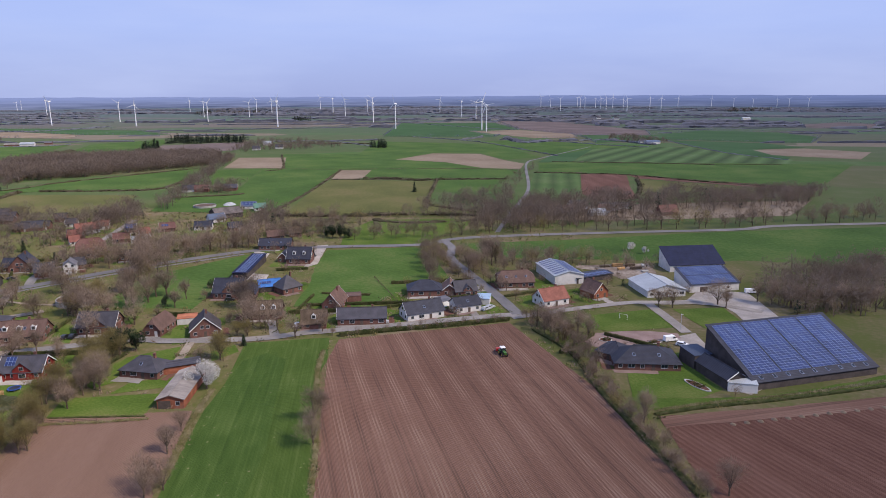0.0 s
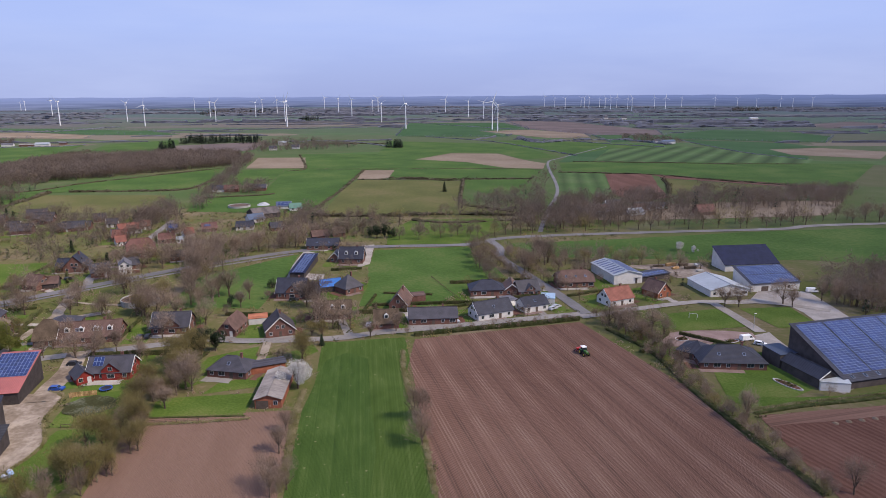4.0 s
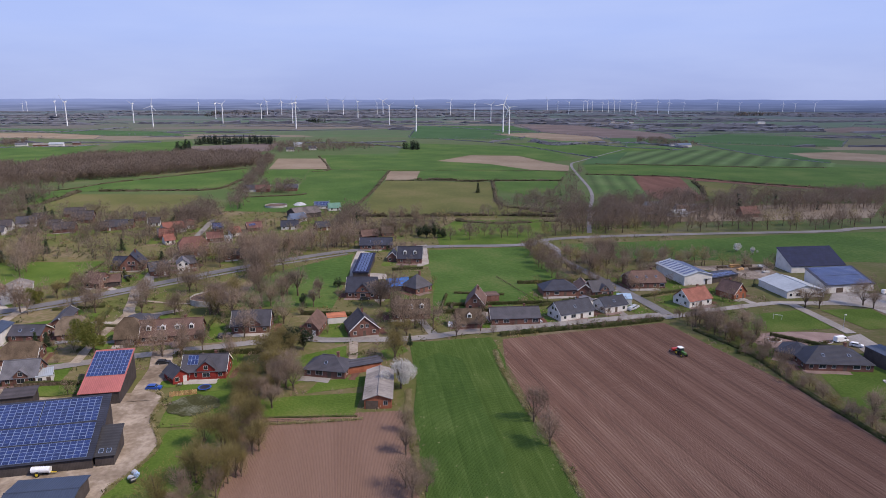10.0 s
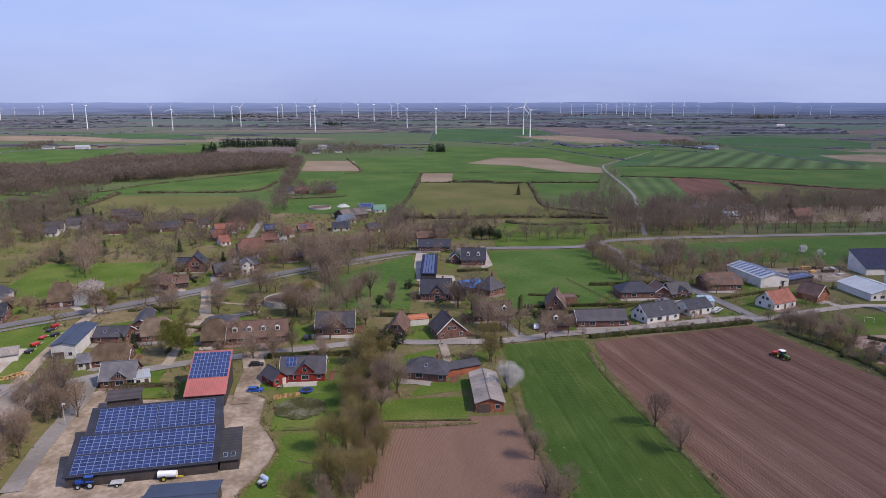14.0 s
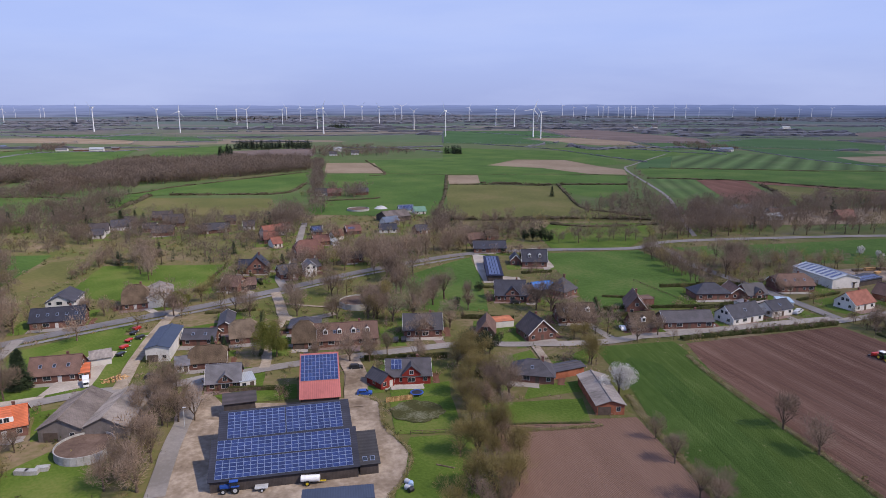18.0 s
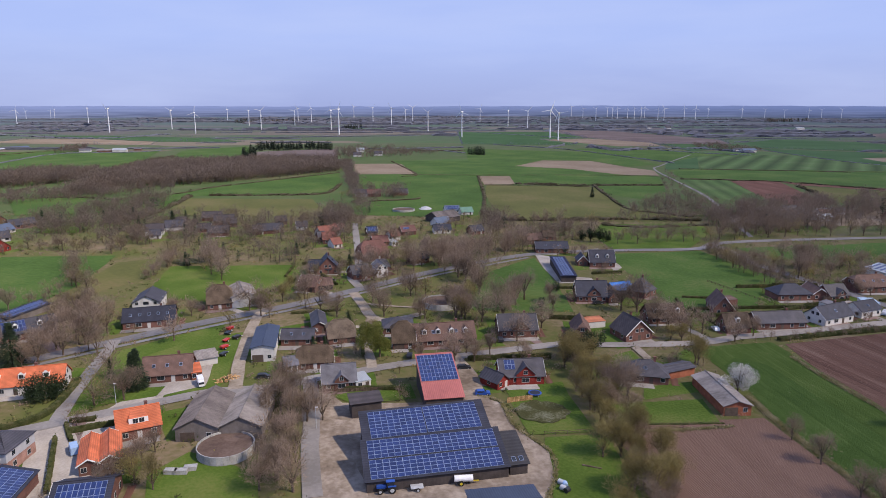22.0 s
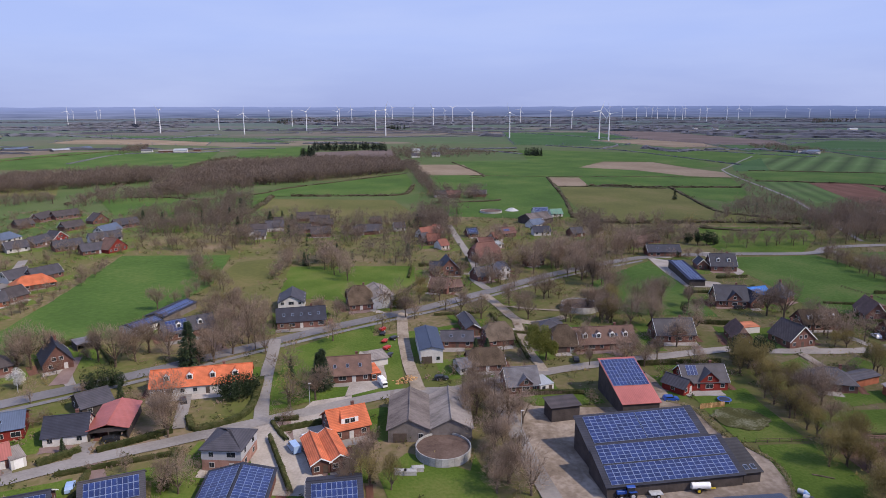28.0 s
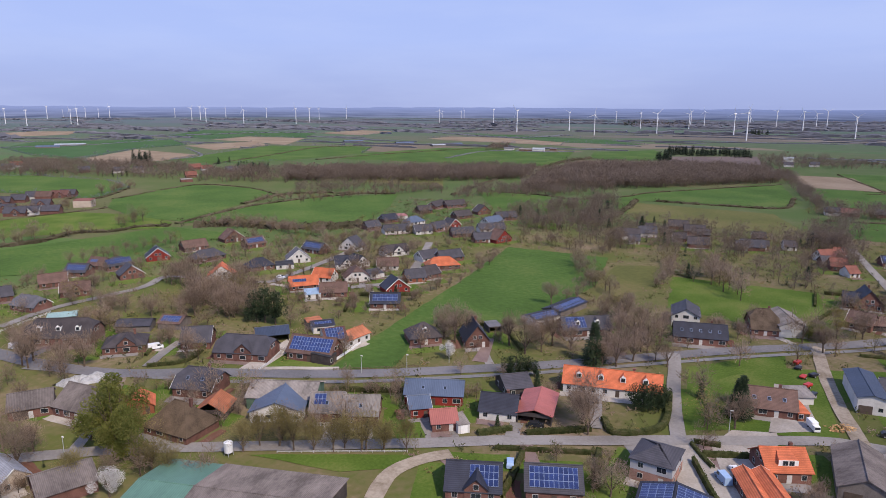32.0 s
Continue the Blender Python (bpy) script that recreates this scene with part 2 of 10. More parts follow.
def sward(name, dark, mid, light, tuft, row=0.9):
    """Mown grass with streaks of the mower along the field, clumps, and pale tufts of old grass."""
    m, n, l, b = material(name, 1.0, 0.1)
    co, sep, mp = n("ShaderNodeTexCoord"), n("ShaderNodeSeparateXYZ"), n("ShaderNodeMapping")
    l(co.outputs["Object"], sep.inputs[0])
    l(co.outputs["Object"], mp.inputs[0])
    mp.inputs["Scale"].default_value = (1.0, 0.25, 1)
    rows, clump, blade, patchy = [n("ShaderNodeTexNoise") for _ in range(4)]
    rows.noise_dimensions = "1D"
    l(sep.outputs[0], rows.inputs["W"])
    rows.inputs["Scale"].default_value, rows.inputs["Detail"].default_value, rows.inputs["Roughness"].default_value = row, 3, 0.7
    for t, vec, sc, de in ((clump, mp.outputs[0], 0.35, 4), (blade, co.outputs["Object"], 2.6, 4), (patchy, co.outputs["Object"], 0.05, 3)):
        l(vec, t.inputs["Vector"])
        t.inputs["Scale"].default_value, t.inputs["Detail"].default_value = sc, de
    total = None
    for t, k in ((rows, 0.45), (clump, 0.4), (blade, 0.45), (patchy, 0.35)):
        ad = n("ShaderNodeMath")
        ad.operation = "MULTIPLY_ADD"
        l(t.outputs[0], ad.inputs[0])
        ad.inputs[1].default_value = k
        if total:
            l(total, ad.inputs[2])
        else:
            ad.inputs[2].default_value = 0
        total = ad.outputs[0]
    ramp = n("ShaderNodeValToRGB")
    e = ramp.color_ramp.elements
    e[0].position, e[0].color = 0.60, (*dark, 1)
    e[1].position, e[1].color = 1.05, (*light, 1)
    e.new(0.82).color = (*mid, 1)
    l(total, ramp.inputs[0])
    vo, thr, gate, mul, mx = n("ShaderNodeTexVoronoi"), n("ShaderNodeMapRange"), n("ShaderNodeMapRange"), n("ShaderNodeMath"), n("ShaderNodeMix")
    l(co.outputs["Object"], vo.inputs["Vector"])
    vo.inputs["Scale"].default_value = 0.42
    l(vo.outputs["Distance"], thr.inputs[0])
    thr.inputs[1].default_value, thr.inputs[2].default_value, thr.inputs[3].default_value, thr.inputs[4].default_value = 0.07, 0.16, 1.0, 0.0
    l(clump.outputs[0], gate.inputs[0])
    gate.inputs[1].default_value, gate.inputs[2].default_value = 0.5, 0.6
    mul.operation = "MULTIPLY"
    l(thr.outputs[0], mul.inputs[0])
    l(gate.outputs[0], mul.inputs[1])
    mx.data_type = "RGBA"
    l(mul.outputs[0], mx.inputs[0])
    l(ramp.outputs[0], mx.inputs[6])
    mx.inputs[7].default_value = (*tuft, 1)
    l(mx.outputs[2], b.inputs["Base Color"])
    bp = n("ShaderNodeBump")
    bp.inputs["Distance"].default_value = 0.25
    l(blade.outputs[0], bp.inputs["Height"])
    l(bp.outputs[0], b.inputs["Normal"])
    return m


M_MEADOW = sward("mown_meadow", (0.034, 0.062, 0.011), (0.054, 0.091, 0.018), (0.082, 0.118, 0.031), (0.150, 0.165, 0.070))
M_MEADOWDARK = sward("rough_meadow", (0.026, 0.052, 0.010), (0.046, 0.084, 0.017), (0.076, 0.116, 0.030), (0.190, 0.185, 0.095), 0.7)
M_SOILROWS = soil_rows()


def farmland():
    """The open ground: rough grass and garden earth near the village, a patchwork of fields in the distance, washed
    with painted haze.
    """
    m, n, l, b = material("farmland", 1.0, 0.1)
    co = n("ShaderNodeTexCoord")
    near, fine, warp = n("ShaderNodeTexNoise"), n("ShaderNodeTexNoise"), n("ShaderNodeTexNoise")
    for t, s, d in ((near, 0.03, 5), (fine, 0.5, 4), (warp, 0.002, 2)):
        l(co.outputs["Object"], t.inputs["Vector"])
        t.inputs["Scale"].default_value, t.inputs["Detail"].default_value = s, d
    r1 = n("ShaderNodeValToRGB")
    e = r1.color_ramp.elements
    e[0].position, e[0].color = 0.38, (0.086, 0.098, 0.028, 1)
    e[1].position, e[1].color = 0.78, (0.200, 0.148, 0.106, 1)
    k = e.new(0.56)
    k.color = (0.124, 0.108, 0.050, 1)
    ad = n("ShaderNodeMath")
    ad.operation = "MULTIPLY_ADD"
    l(fine.outputs[0], ad.inputs[0])
    ad.inputs[1].default_value = 0.5
    su = n("ShaderNodeMath")
    su.operation = "SUBTRACT"
    l(near.outputs[0], su.inputs[0])
    su.inputs[1].default_value = 0.25
    l(su.outputs[0], ad.inputs[2])
    l(ad.outputs[0], r1.inputs[0])
    mp, vo = n("ShaderNodeMapping"), n("ShaderNodeTexVoronoi")
    mp.inputs["Scale"].default_value, mp.inputs["Rotation"].default_value = (0.0026, 0.0042, 1), (0, 0, radians(14))
    l(co.outputs["Object"], mp.inputs[0])
    vo.distance = "CHEBYCHEV"
    l(mp.outputs[0], vo.inputs["Vector"])
    vo.inputs["Scale"].default_value = 1.0
    sep = n("ShaderNodeSeparateColor")
    l(vo.outputs["Color"], sep.inputs[0])
    r2 = n("ShaderNodeValToRGB")
    r2.color_ramp.interpolation = "CONSTANT"
    e = r2.color_ramp.elements
    e[0].position, e[0].color = 0.0, (0.055, 0.098, 0.034, 1)
    e[1].position, e[1].color = 0.2, (0.050, 0.120, 0.030, 1)
    for p, c in ((0.36, (0.066, 0.100, 0.034)), (0.5, (0.052, 0.104, 0.032)), (0.6, (0.150, 0.112, 0.088)), (0.66, (0.088, 0.096, 0.046)), (0.76, (0.118, 0.090, 0.076)), (0.83, (0.054, 0.100, 0.032)), (0.95, (0.20, 0.155, 0.115))):
        k = e.new(p)
        k.color = (*c, 1)
    l(sep.outputs[0], r2.inputs[0])
    mot = n("ShaderNodeMix")
    mot.data_type, mot.inputs[0].default_value = "RGBA", 0.3
    l(r2.outputs[0], mot.inputs[6])
    l(r1.outputs[0], mot.inputs[7])
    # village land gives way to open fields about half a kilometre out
    ln, rr = n("ShaderNodeVectorMath"), n("ShaderNodeMapRange")
    sb = n("ShaderNodeVectorMath")
    sb.operation, ln.operation = "SUBTRACT", "LENGTH"
    l(co.outputs["Object"], sb.inputs[0])
    sb.inputs[1].default_value = (-150, 150, 0)
    l(sb.outputs[0], ln.inputs[0])
    l(ln.outputs[1], rr.inputs[0])
    rr.inputs[1].default_value, rr.inputs[2].default_value = 330, 420
    mx = n("ShaderNodeMix")
    mx.data_type = "RGBA"
    l(rr.outputs[0], mx.inputs[0])
    l(r1.outputs[0], mx.inputs[6])
    l(mot.outputs[2], mx.inputs[7])
    # distance haze put into the base colour: a bluish wash that grows outward
    haze_mix, far = n("ShaderNodeMix"), n("ShaderNodeMapRange")
    haze_mix.data_type = "RGBA"
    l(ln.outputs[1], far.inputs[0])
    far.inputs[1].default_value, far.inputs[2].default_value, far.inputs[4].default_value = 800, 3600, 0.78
    l(far.outputs[0], haze_mix.inputs[0])
    l(mx.outputs[2], haze_mix.inputs[6])
    haze_mix.inputs[7].default_value = (0.084, 0.108, 0.140, 1)
    l(haze_mix.outputs[2], b.inputs["Base Color"])
    return m


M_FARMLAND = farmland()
ROOF_COL = {"navy": (0.030, 0.031, 0.043), "navyplain": (0.045, 0.058, 0.090), "slate": (0.058, 0.054, 0.061), "grey": (0.125, 0.120, 0.130), "dark": (0.040, 0.038, 0.040),
            "brown": (0.125, 0.075, 0.058), "brownblack": (0.060, 0.050, 0.050), "thatch": (0.125, 0.092, 0.065), "thatchpale": (0.20, 0.155, 0.115), "redtile": (0.20, 0.078, 0.055),
            "redbrown": (0.125, 0.060, 0.048), "orange": (0.50, 0.135, 0.058), "orangebrown": (0.38, 0.135, 0.065), "asbestos": (0.255, 0.228, 0.212), "asbestospale": (0.26, 0.235, 0.215),
            "asbestosdark": (0.165, 0.142, 0.134), "steelpale": (0.38, 0.405, 0.42), "redsteel": (0.42, 0.130, 0.105), "redstripe": (0.36, 0.120, 0.095), "pvdark": (0.012, 0.016, 0.045), "azure": (0.045, 0.150, 0.400), "bluesteel": (0.100, 0.128, 0.185),
            "lightblue": (0.33, 0.45, 0.56), "greensteel": (0.120, 0.230, 0.165), "mintsteel": (0.30, 0.43, 0.40), "lilacsteel": (0.200, 0.170, 0.195), "greystripe": (0.27, 0.27, 0.285)}
ROOF_WORD = {"navy": "dark navy tiled", "navyplain": "flat dark blue", "slate": "dark grey tiled", "grey": "weathered grey tiled", "dark": "black bitumen", "brown": "brown tiled", "brownblack": "brown-black tiled",
             "thatch": "brown thatched", "thatchpale": "pale thatched", "redtile": "faded red tiled", "redbrown": "dull red tiled", "orange": "bright orange tiled", "orangebrown": "orange-brown tiled",
             "asbestos": "grey corrugated", "asbestospale": "pale grey corrugated", "asbestosdark": "dark grey patched corrugated", "steelpale": "pale sheet-metal", "redsteel": "red sheet-metal", "redstripe": "red and white streaked",
             "pvdark": "plain dark blue", "azure": "bright blue sheet-metal", "bluesteel": "blue-grey sheet-metal", "lightblue": "light blue flat", "greensteel": "green sheet-metal", "mintsteel": "mint green sheet-metal", "lilacsteel": "lilac-grey sheet-metal", "greystripe": "striped grey tiled"}
ROOFS = {}
for key, c in ROOF_COL.items():
    if key in ("steelpale", "redsteel", "bluesteel", "lightblue", "greensteel", "mintsteel", "lilacsteel", "navyplain", "redstripe"):
        ROOFS[key] = mottled("roof_" + key, [shade(c, 0.8), c, shade(c, 1.15)], 0.15, 1.6, rough=0.5, spec=0.4, band=(0, 0.5, 0.8), bump=0.02, stretch=(1, 0.4, 1))
    elif "thatch" in key:
        ROOFS[key] = mottled("roof_" + key, [shade(c, 0.62), c, shade(c, 1.3)], 0.35, 3.0, rough=1, spec=0.05, bump=0.15, rand=0.15)
    elif "asbestos" in key:
        ROOFS[key] = mottled("roof_" + key, [shade(c, 0.6), c, shade(c, 1.3)], 0.22, 1.6, rough=0.95, spec=0.1, band=(0, 0.36, 0.78), bump=0.04, stretch=(1, 0.35, 1), rand=0.1)
    else:
        ROOFS[key] = mottled("roof_" + key, [shade(c, 0.9), shade(c, 1.16), shade(c, 1.45)], 0.35, 4.0, rough=0.62 if key in ("navy", "slate") else 0.8, spec=0.3, band=(2, 0.24, 0.72), bump=0.03, rand=0.12)
WALL_COL = {"brick": (0.170, 0.086, 0.068), "brickorange": (0.29, 0.105, 0.060), "white": (0.58, 0.56, 0.53), "plaster": (0.48, 0.40, 0.32), "redwood": (0.24, 0.034, 0.026), "dark": (0.075, 0.062, 0.058),
            "greywood": (0.19, 0.165, 0.150), "greensteel": (0.10, 0.16, 0.115), "twotone": (0.33, 0.19, 0.15)}
WALL_WORD = {"brick": "red-brown brick", "brickorange": "orange brick", "white": "white rendered", "plaster": "beige rendered", "redwood": "red painted wooden", "dark": "dark timber-clad", "greywood": "grey wooden",
             "greensteel": "green metal-clad", "twotone": "brick and white boarded"}
WALLS = {}
for key, c in WALL_COL.items():
    if "brick" in key or key == "twotone":
        WALLS[key] = mottled("wall_" + key, [shade(c, 0.72), c, shade(c, 1.3)], 0.5, 7.0, rough=0.9, spec=0.15, band=(2, 0.15, 0.85), rand=0.12)
    elif "wood" in key or key in ("dark", "greensteel"):
        WALLS[key] = mottled("wall_" + key, [shade(c, 0.75), c, shade(c, 1.25)], 0.5, 5.0, rough=0.8, spec=0.2, band=(0, 0.3, 0.8))
    else:
        WALLS[key] = mottled("wall_" + key, [shade(c, 0.85), c, shade(c, 1.06)], 0.4, 5.0, rough=0.85, spec=0.2)
M_WHITE = plain("white_paint", (0.78, 0.77, 0.75), 1.0, 8, 0.06, rough=0.6)
M_CLAD = plain("pale_boarding", (0.42, 0.42, 0.43), 0.5, 5, 0.1, rough=0.7)
M_FRAME = plain("window_frame", (0.52, 0.51, 0.49), 1.0, 8, 0.1, rough=0.6)
M_GLASS, _n, _l, _b = material("window_glass", 0.08, 0.6)
_b.inputs["Base Color"].default_value = (0.025, 0.03, 0.036, 1)
M_DOOR = plain("door_paint", (0.10, 0.075, 0.06), 1.0, 8, 0.2, rough=0.6)
M_BRICKC = WALLS["brick"]
M_CELL = mottled("solar_cells", [(0.013, 0.024, 0.085), (0.020, 0.037, 0.125), (0.030, 0.056, 0.165)], 0.4, 2.0, rough=0.32, spec=0.4, rand=0.25)
M_ALU = plain("module_frame", (0.21, 0.25, 0.35), 1.0, 6, 0.08, rough=0.4, spec=0.5)
M_CONCRETE = mottled("concrete", [(0.27, 0.262, 0.245), (0.36, 0.350, 0.330), (0.45, 0.440, 0.420)], 0.5, 4.0, rough=0.9)
M_BARK = mottled("bark", [(0.072, 0.052, 0.038), (0.126, 0.094, 0.068), (0.186, 0.143, 0.105)], 1.5, 9.0, rough=1, spec=0.1, rand=0.2)
M_TWIG = mottled("bare_twigs", [(0.215, 0.155, 0.112), (0.290, 0.215, 0.156), (0.370, 0.282, 0.206)], 0.4, 2.0, rough=1, spec=0.1, rand=0.28)
M_BUD = mottled("budding_leaves", [(0.155, 0.125, 0.050), (0.235, 0.190, 0.076), (0.320, 0.260, 0.108)], 0.5, 2.0, rough=0.9, spec=0.15, rand=0.2)
M_LEAF = mottled("young_leaves", [(0.105, 0.118, 0.026), (0.160, 0.170, 0.042), (0.225, 0.218, 0.060)], 0.5, 2.0, rough=0.9, spec=0.15, rand=0.15)
M_NEEDLE = mottled("needles", [(0.016, 0.026, 0.014), (0.030, 0.046, 0.021), (0.052, 0.070, 0.034)], 0.6, 3.0, rough=0.9, spec=0.15, rand=0.2)
M_BLOSSOM = mottled("white_blossom", [(0.36, 0.34, 0.30), (0.54, 0.52, 0.48), (0.70, 0.68, 0.64)], 0.8, 3.0, rough=0.9, spec=0.1)
M_HEDGE = mottled("hedge_leaves", [(0.046, 0.058, 0.020), (0.082, 0.092, 0.034), (0.135, 0.120, 0.062)], 0.5, 2.5, rough=1, spec=0.1, rand=0.2)
M_FARWOOD = mottled("far_bare_wood", [(0.172, 0.130, 0.098), (0.222, 0.170, 0.130), (0.276, 0.216, 0.166)], 0.05, 0.5, rough=1, spec=0.05)
# far wood with blue-grey distance haze painted into its colour
M_COPSE_HAZE = mottled("distant_bare_wood", [(0.190, 0.196, 0.232), (0.232, 0.236, 0.272), (0.280, 0.282, 0.312)], 0.01, 0.3, rough=1, spec=0.05)
M_ROW = mottled("hedge_bushes", [(0.078, 0.072, 0.041), (0.124, 0.108, 0.068), (0.180, 0.152, 0.106)], 0.05, 0.5, rough=1, spec=0.05)
M_FARFIR = plain("far_conifers", (0.034, 0.046, 0.030), 0.03, 0.5, 0.35, rough=1, spec=0.05)
M_TURBINE = plain("turbine_white", (0.80, 0.80, 0.80), 0.05, 0.5, 0.03, rough=0.4)
M_RUBBER = plain("rubber", (0.025, 0.024, 0.023), 2, 9, 0.2, rough=0.9)
M_STEEL = plain("galvanised_steel", (0.42, 0.43, 0.44), 1, 6, 0.15, rough=0.5)
M_SLURRY = mottled("dry_slurry", [(0.075, 0.050, 0.040), (0.105, 0.072, 0.058), (0.140, 0.100, 0.082)], 0.3, 2.0, rough=1)
M_WOODRAW = mottled("cut_wood", [(0.25, 0.14, 0.06), (0.42, 0.25, 0.11), (0.58, 0.38, 0.20)], 1.0, 5, rough=0.9, rand=0.3)
M_POND = mottled("pond_water", [(0.040, 0.040, 0.015), (0.060, 0.060, 0.025), (0.15, 0.15, 0.10)], 0.16, 1.5, rough=0.9, spec=0.05)


def translucent(mat, share):
    """Lets part of the light through, as thin twigs and young leaves do."""
    nodes, links = mat.node_tree.nodes, mat.node_tree.links
    b, out = next(q for q in nodes if q.type == "BSDF_PRINCIPLED"), next(q for q in nodes if q.type == "OUTPUT_MATERIAL")
    thin, mix = nodes.new("ShaderNodeBsdfTranslucent"), nodes.new("ShaderNodeMixShader")
    links.new(b.inputs["Base Color"].links[0].from_socket, thin.inputs["Color"])
    mix.inputs[0].default_value = share
    links.new(b.outputs[0], mix.inputs[1])
    links.new(thin.outputs[0], mix.inputs[2])
    links.new(mix.outputs[0], out.inputs["Surface"])


for mat in (M_TWIG, M_BUD, M_LEAF, M_FARWOOD, M_ROW, M_HEDGE):
    translucent(mat, 0.42)
# far banks are solid: this only lifts their shaded sides
translucent(M_COPSE_HAZE, 0.5)
PAINT = {}
for key, c in {"red": (0.42, 0.030, 0.022), "blue": (0.022, 0.075, 0.32), "lightblue": (0.30, 0.42, 0.60), "black": (0.022, 0.022, 0.025), "silver": (0.42, 0.43, 0.45), "white": (0.76, 0.76, 0.76), "green": (0.05, 0.14, 0.025), "yellow": (0.60, 0.45, 0.03)}.items():
    PAINT[key] = plain("paint_" + key, c, 1, 6, 0.08, rough=0.35, spec=0.5)


# ---- mesh helpers ----
def mesh_of(name, verts, faces, mats, index=None, smooth=False):
    me = bpy.data.meshes.new(name)
    me.from_pydata([tuple(v) for v in verts], [], [tuple(f) for f in faces])
    for m in mats:
        me.materials.append(m)
    if index is not None:
        me.polygons.foreach_set("material_index", index)
    if smooth:
        me.polygons.foreach_set("use_smooth", [True] * len(me.polygons))
    me.update()
    return me


def from_bm(name, bm, mats):
    bmesh.ops.recalc_face_normals(bm, faces=bm.faces)
    me = bpy.data.meshes.new(name)
    bm.to_mesh(me)
    bm.free()
    for m in mats:
        me.materials.append(m)
    return me


def child(name, me, parent, m=None, label=""):
    ob = new(name, me)
    ob.parent = parent
    if m is not None:
        ob.matrix_basis = m
    return tagged(ob, label) if label else ob


def part(name, bm, mat, parent, label="", m=None):
    return child(name, from_bm(name, bm, mat if isinstance(mat, list) else [mat]), parent, m, label)


def box(bm, x0, x1, y0, y1, z0, z1, mi=0):
    v = [bm.verts.new(p) for p in ((x0, y0, z0), (x1, y0, z0), (x1, y1, z0), (x0, y1, z0), (x0, y0, z1), (x1, y0, z1), (x1, y1, z1), (x0, y1, z1))]
    for f in ((0, 3, 2, 1), (4, 5, 6, 7), (0, 1, 5, 4), (1, 2, 6, 5), (2, 3, 7, 6), (3, 0, 4, 7)):
        bm.faces.new([v[k] for k in f]).material_index = mi
    return v


def tube(bm, p0, p1, r0, r1, seg=8, mi=0, caps=True):
    p0, p1 = Vector(p0), Vector(p1)
    q = (p1 - p0).to_track_quat("Z", "Y").to_matrix()
    a = [bm.verts.new(p0 + q @ Vector((r0 * math.cos(2 * math.pi * k / seg), r0 * math.sin(2 * math.pi * k / seg), 0))) for k in range(seg)]
    b = [bm.verts.new(p1 + q @ Vector((r1 * math.cos(2 * math.pi * k / seg), r1 * math.sin(2 * math.pi * k / seg), 0))) for k in range(seg)]
    for k in range(seg):
        bm.faces.new((a[k], a[(k + 1) % seg], b[(k + 1) % seg], b[k])).material_index = mi
    if caps:
        bm.faces.new(a[::-1]).material_index = mi
        bm.faces.new(b).material_index = mi


def thing(name, m, label, category, group=""):
    ob = new(name)
    ob.matrix_basis = m
    return tagged(ob, label, category, group)


# ---- ground, fields, roads ----
def ground_sheet():
    n = 96
    verts = [(-113, 0, 0)] + [(-113 + r * math.sin(2 * math.pi * k / n), r * math.cos(2 * math.pi * k / n), 0) for r in (900, 4760) for k in range(n)]
    faces = [(0, 1 + (k + 1) % n, 1 + k) for k in range(n)] + [(1 + k, 1 + (k + 1) % n, 1 + n + (k + 1) % n, 1 + n + k) for k in range(n)]
    tagged(new("ground", mesh_of("ground", verts, faces, [M_FARMLAND])), "flat green and brown farmland reaching the horizon in painted haze", "ground", kind="structure")


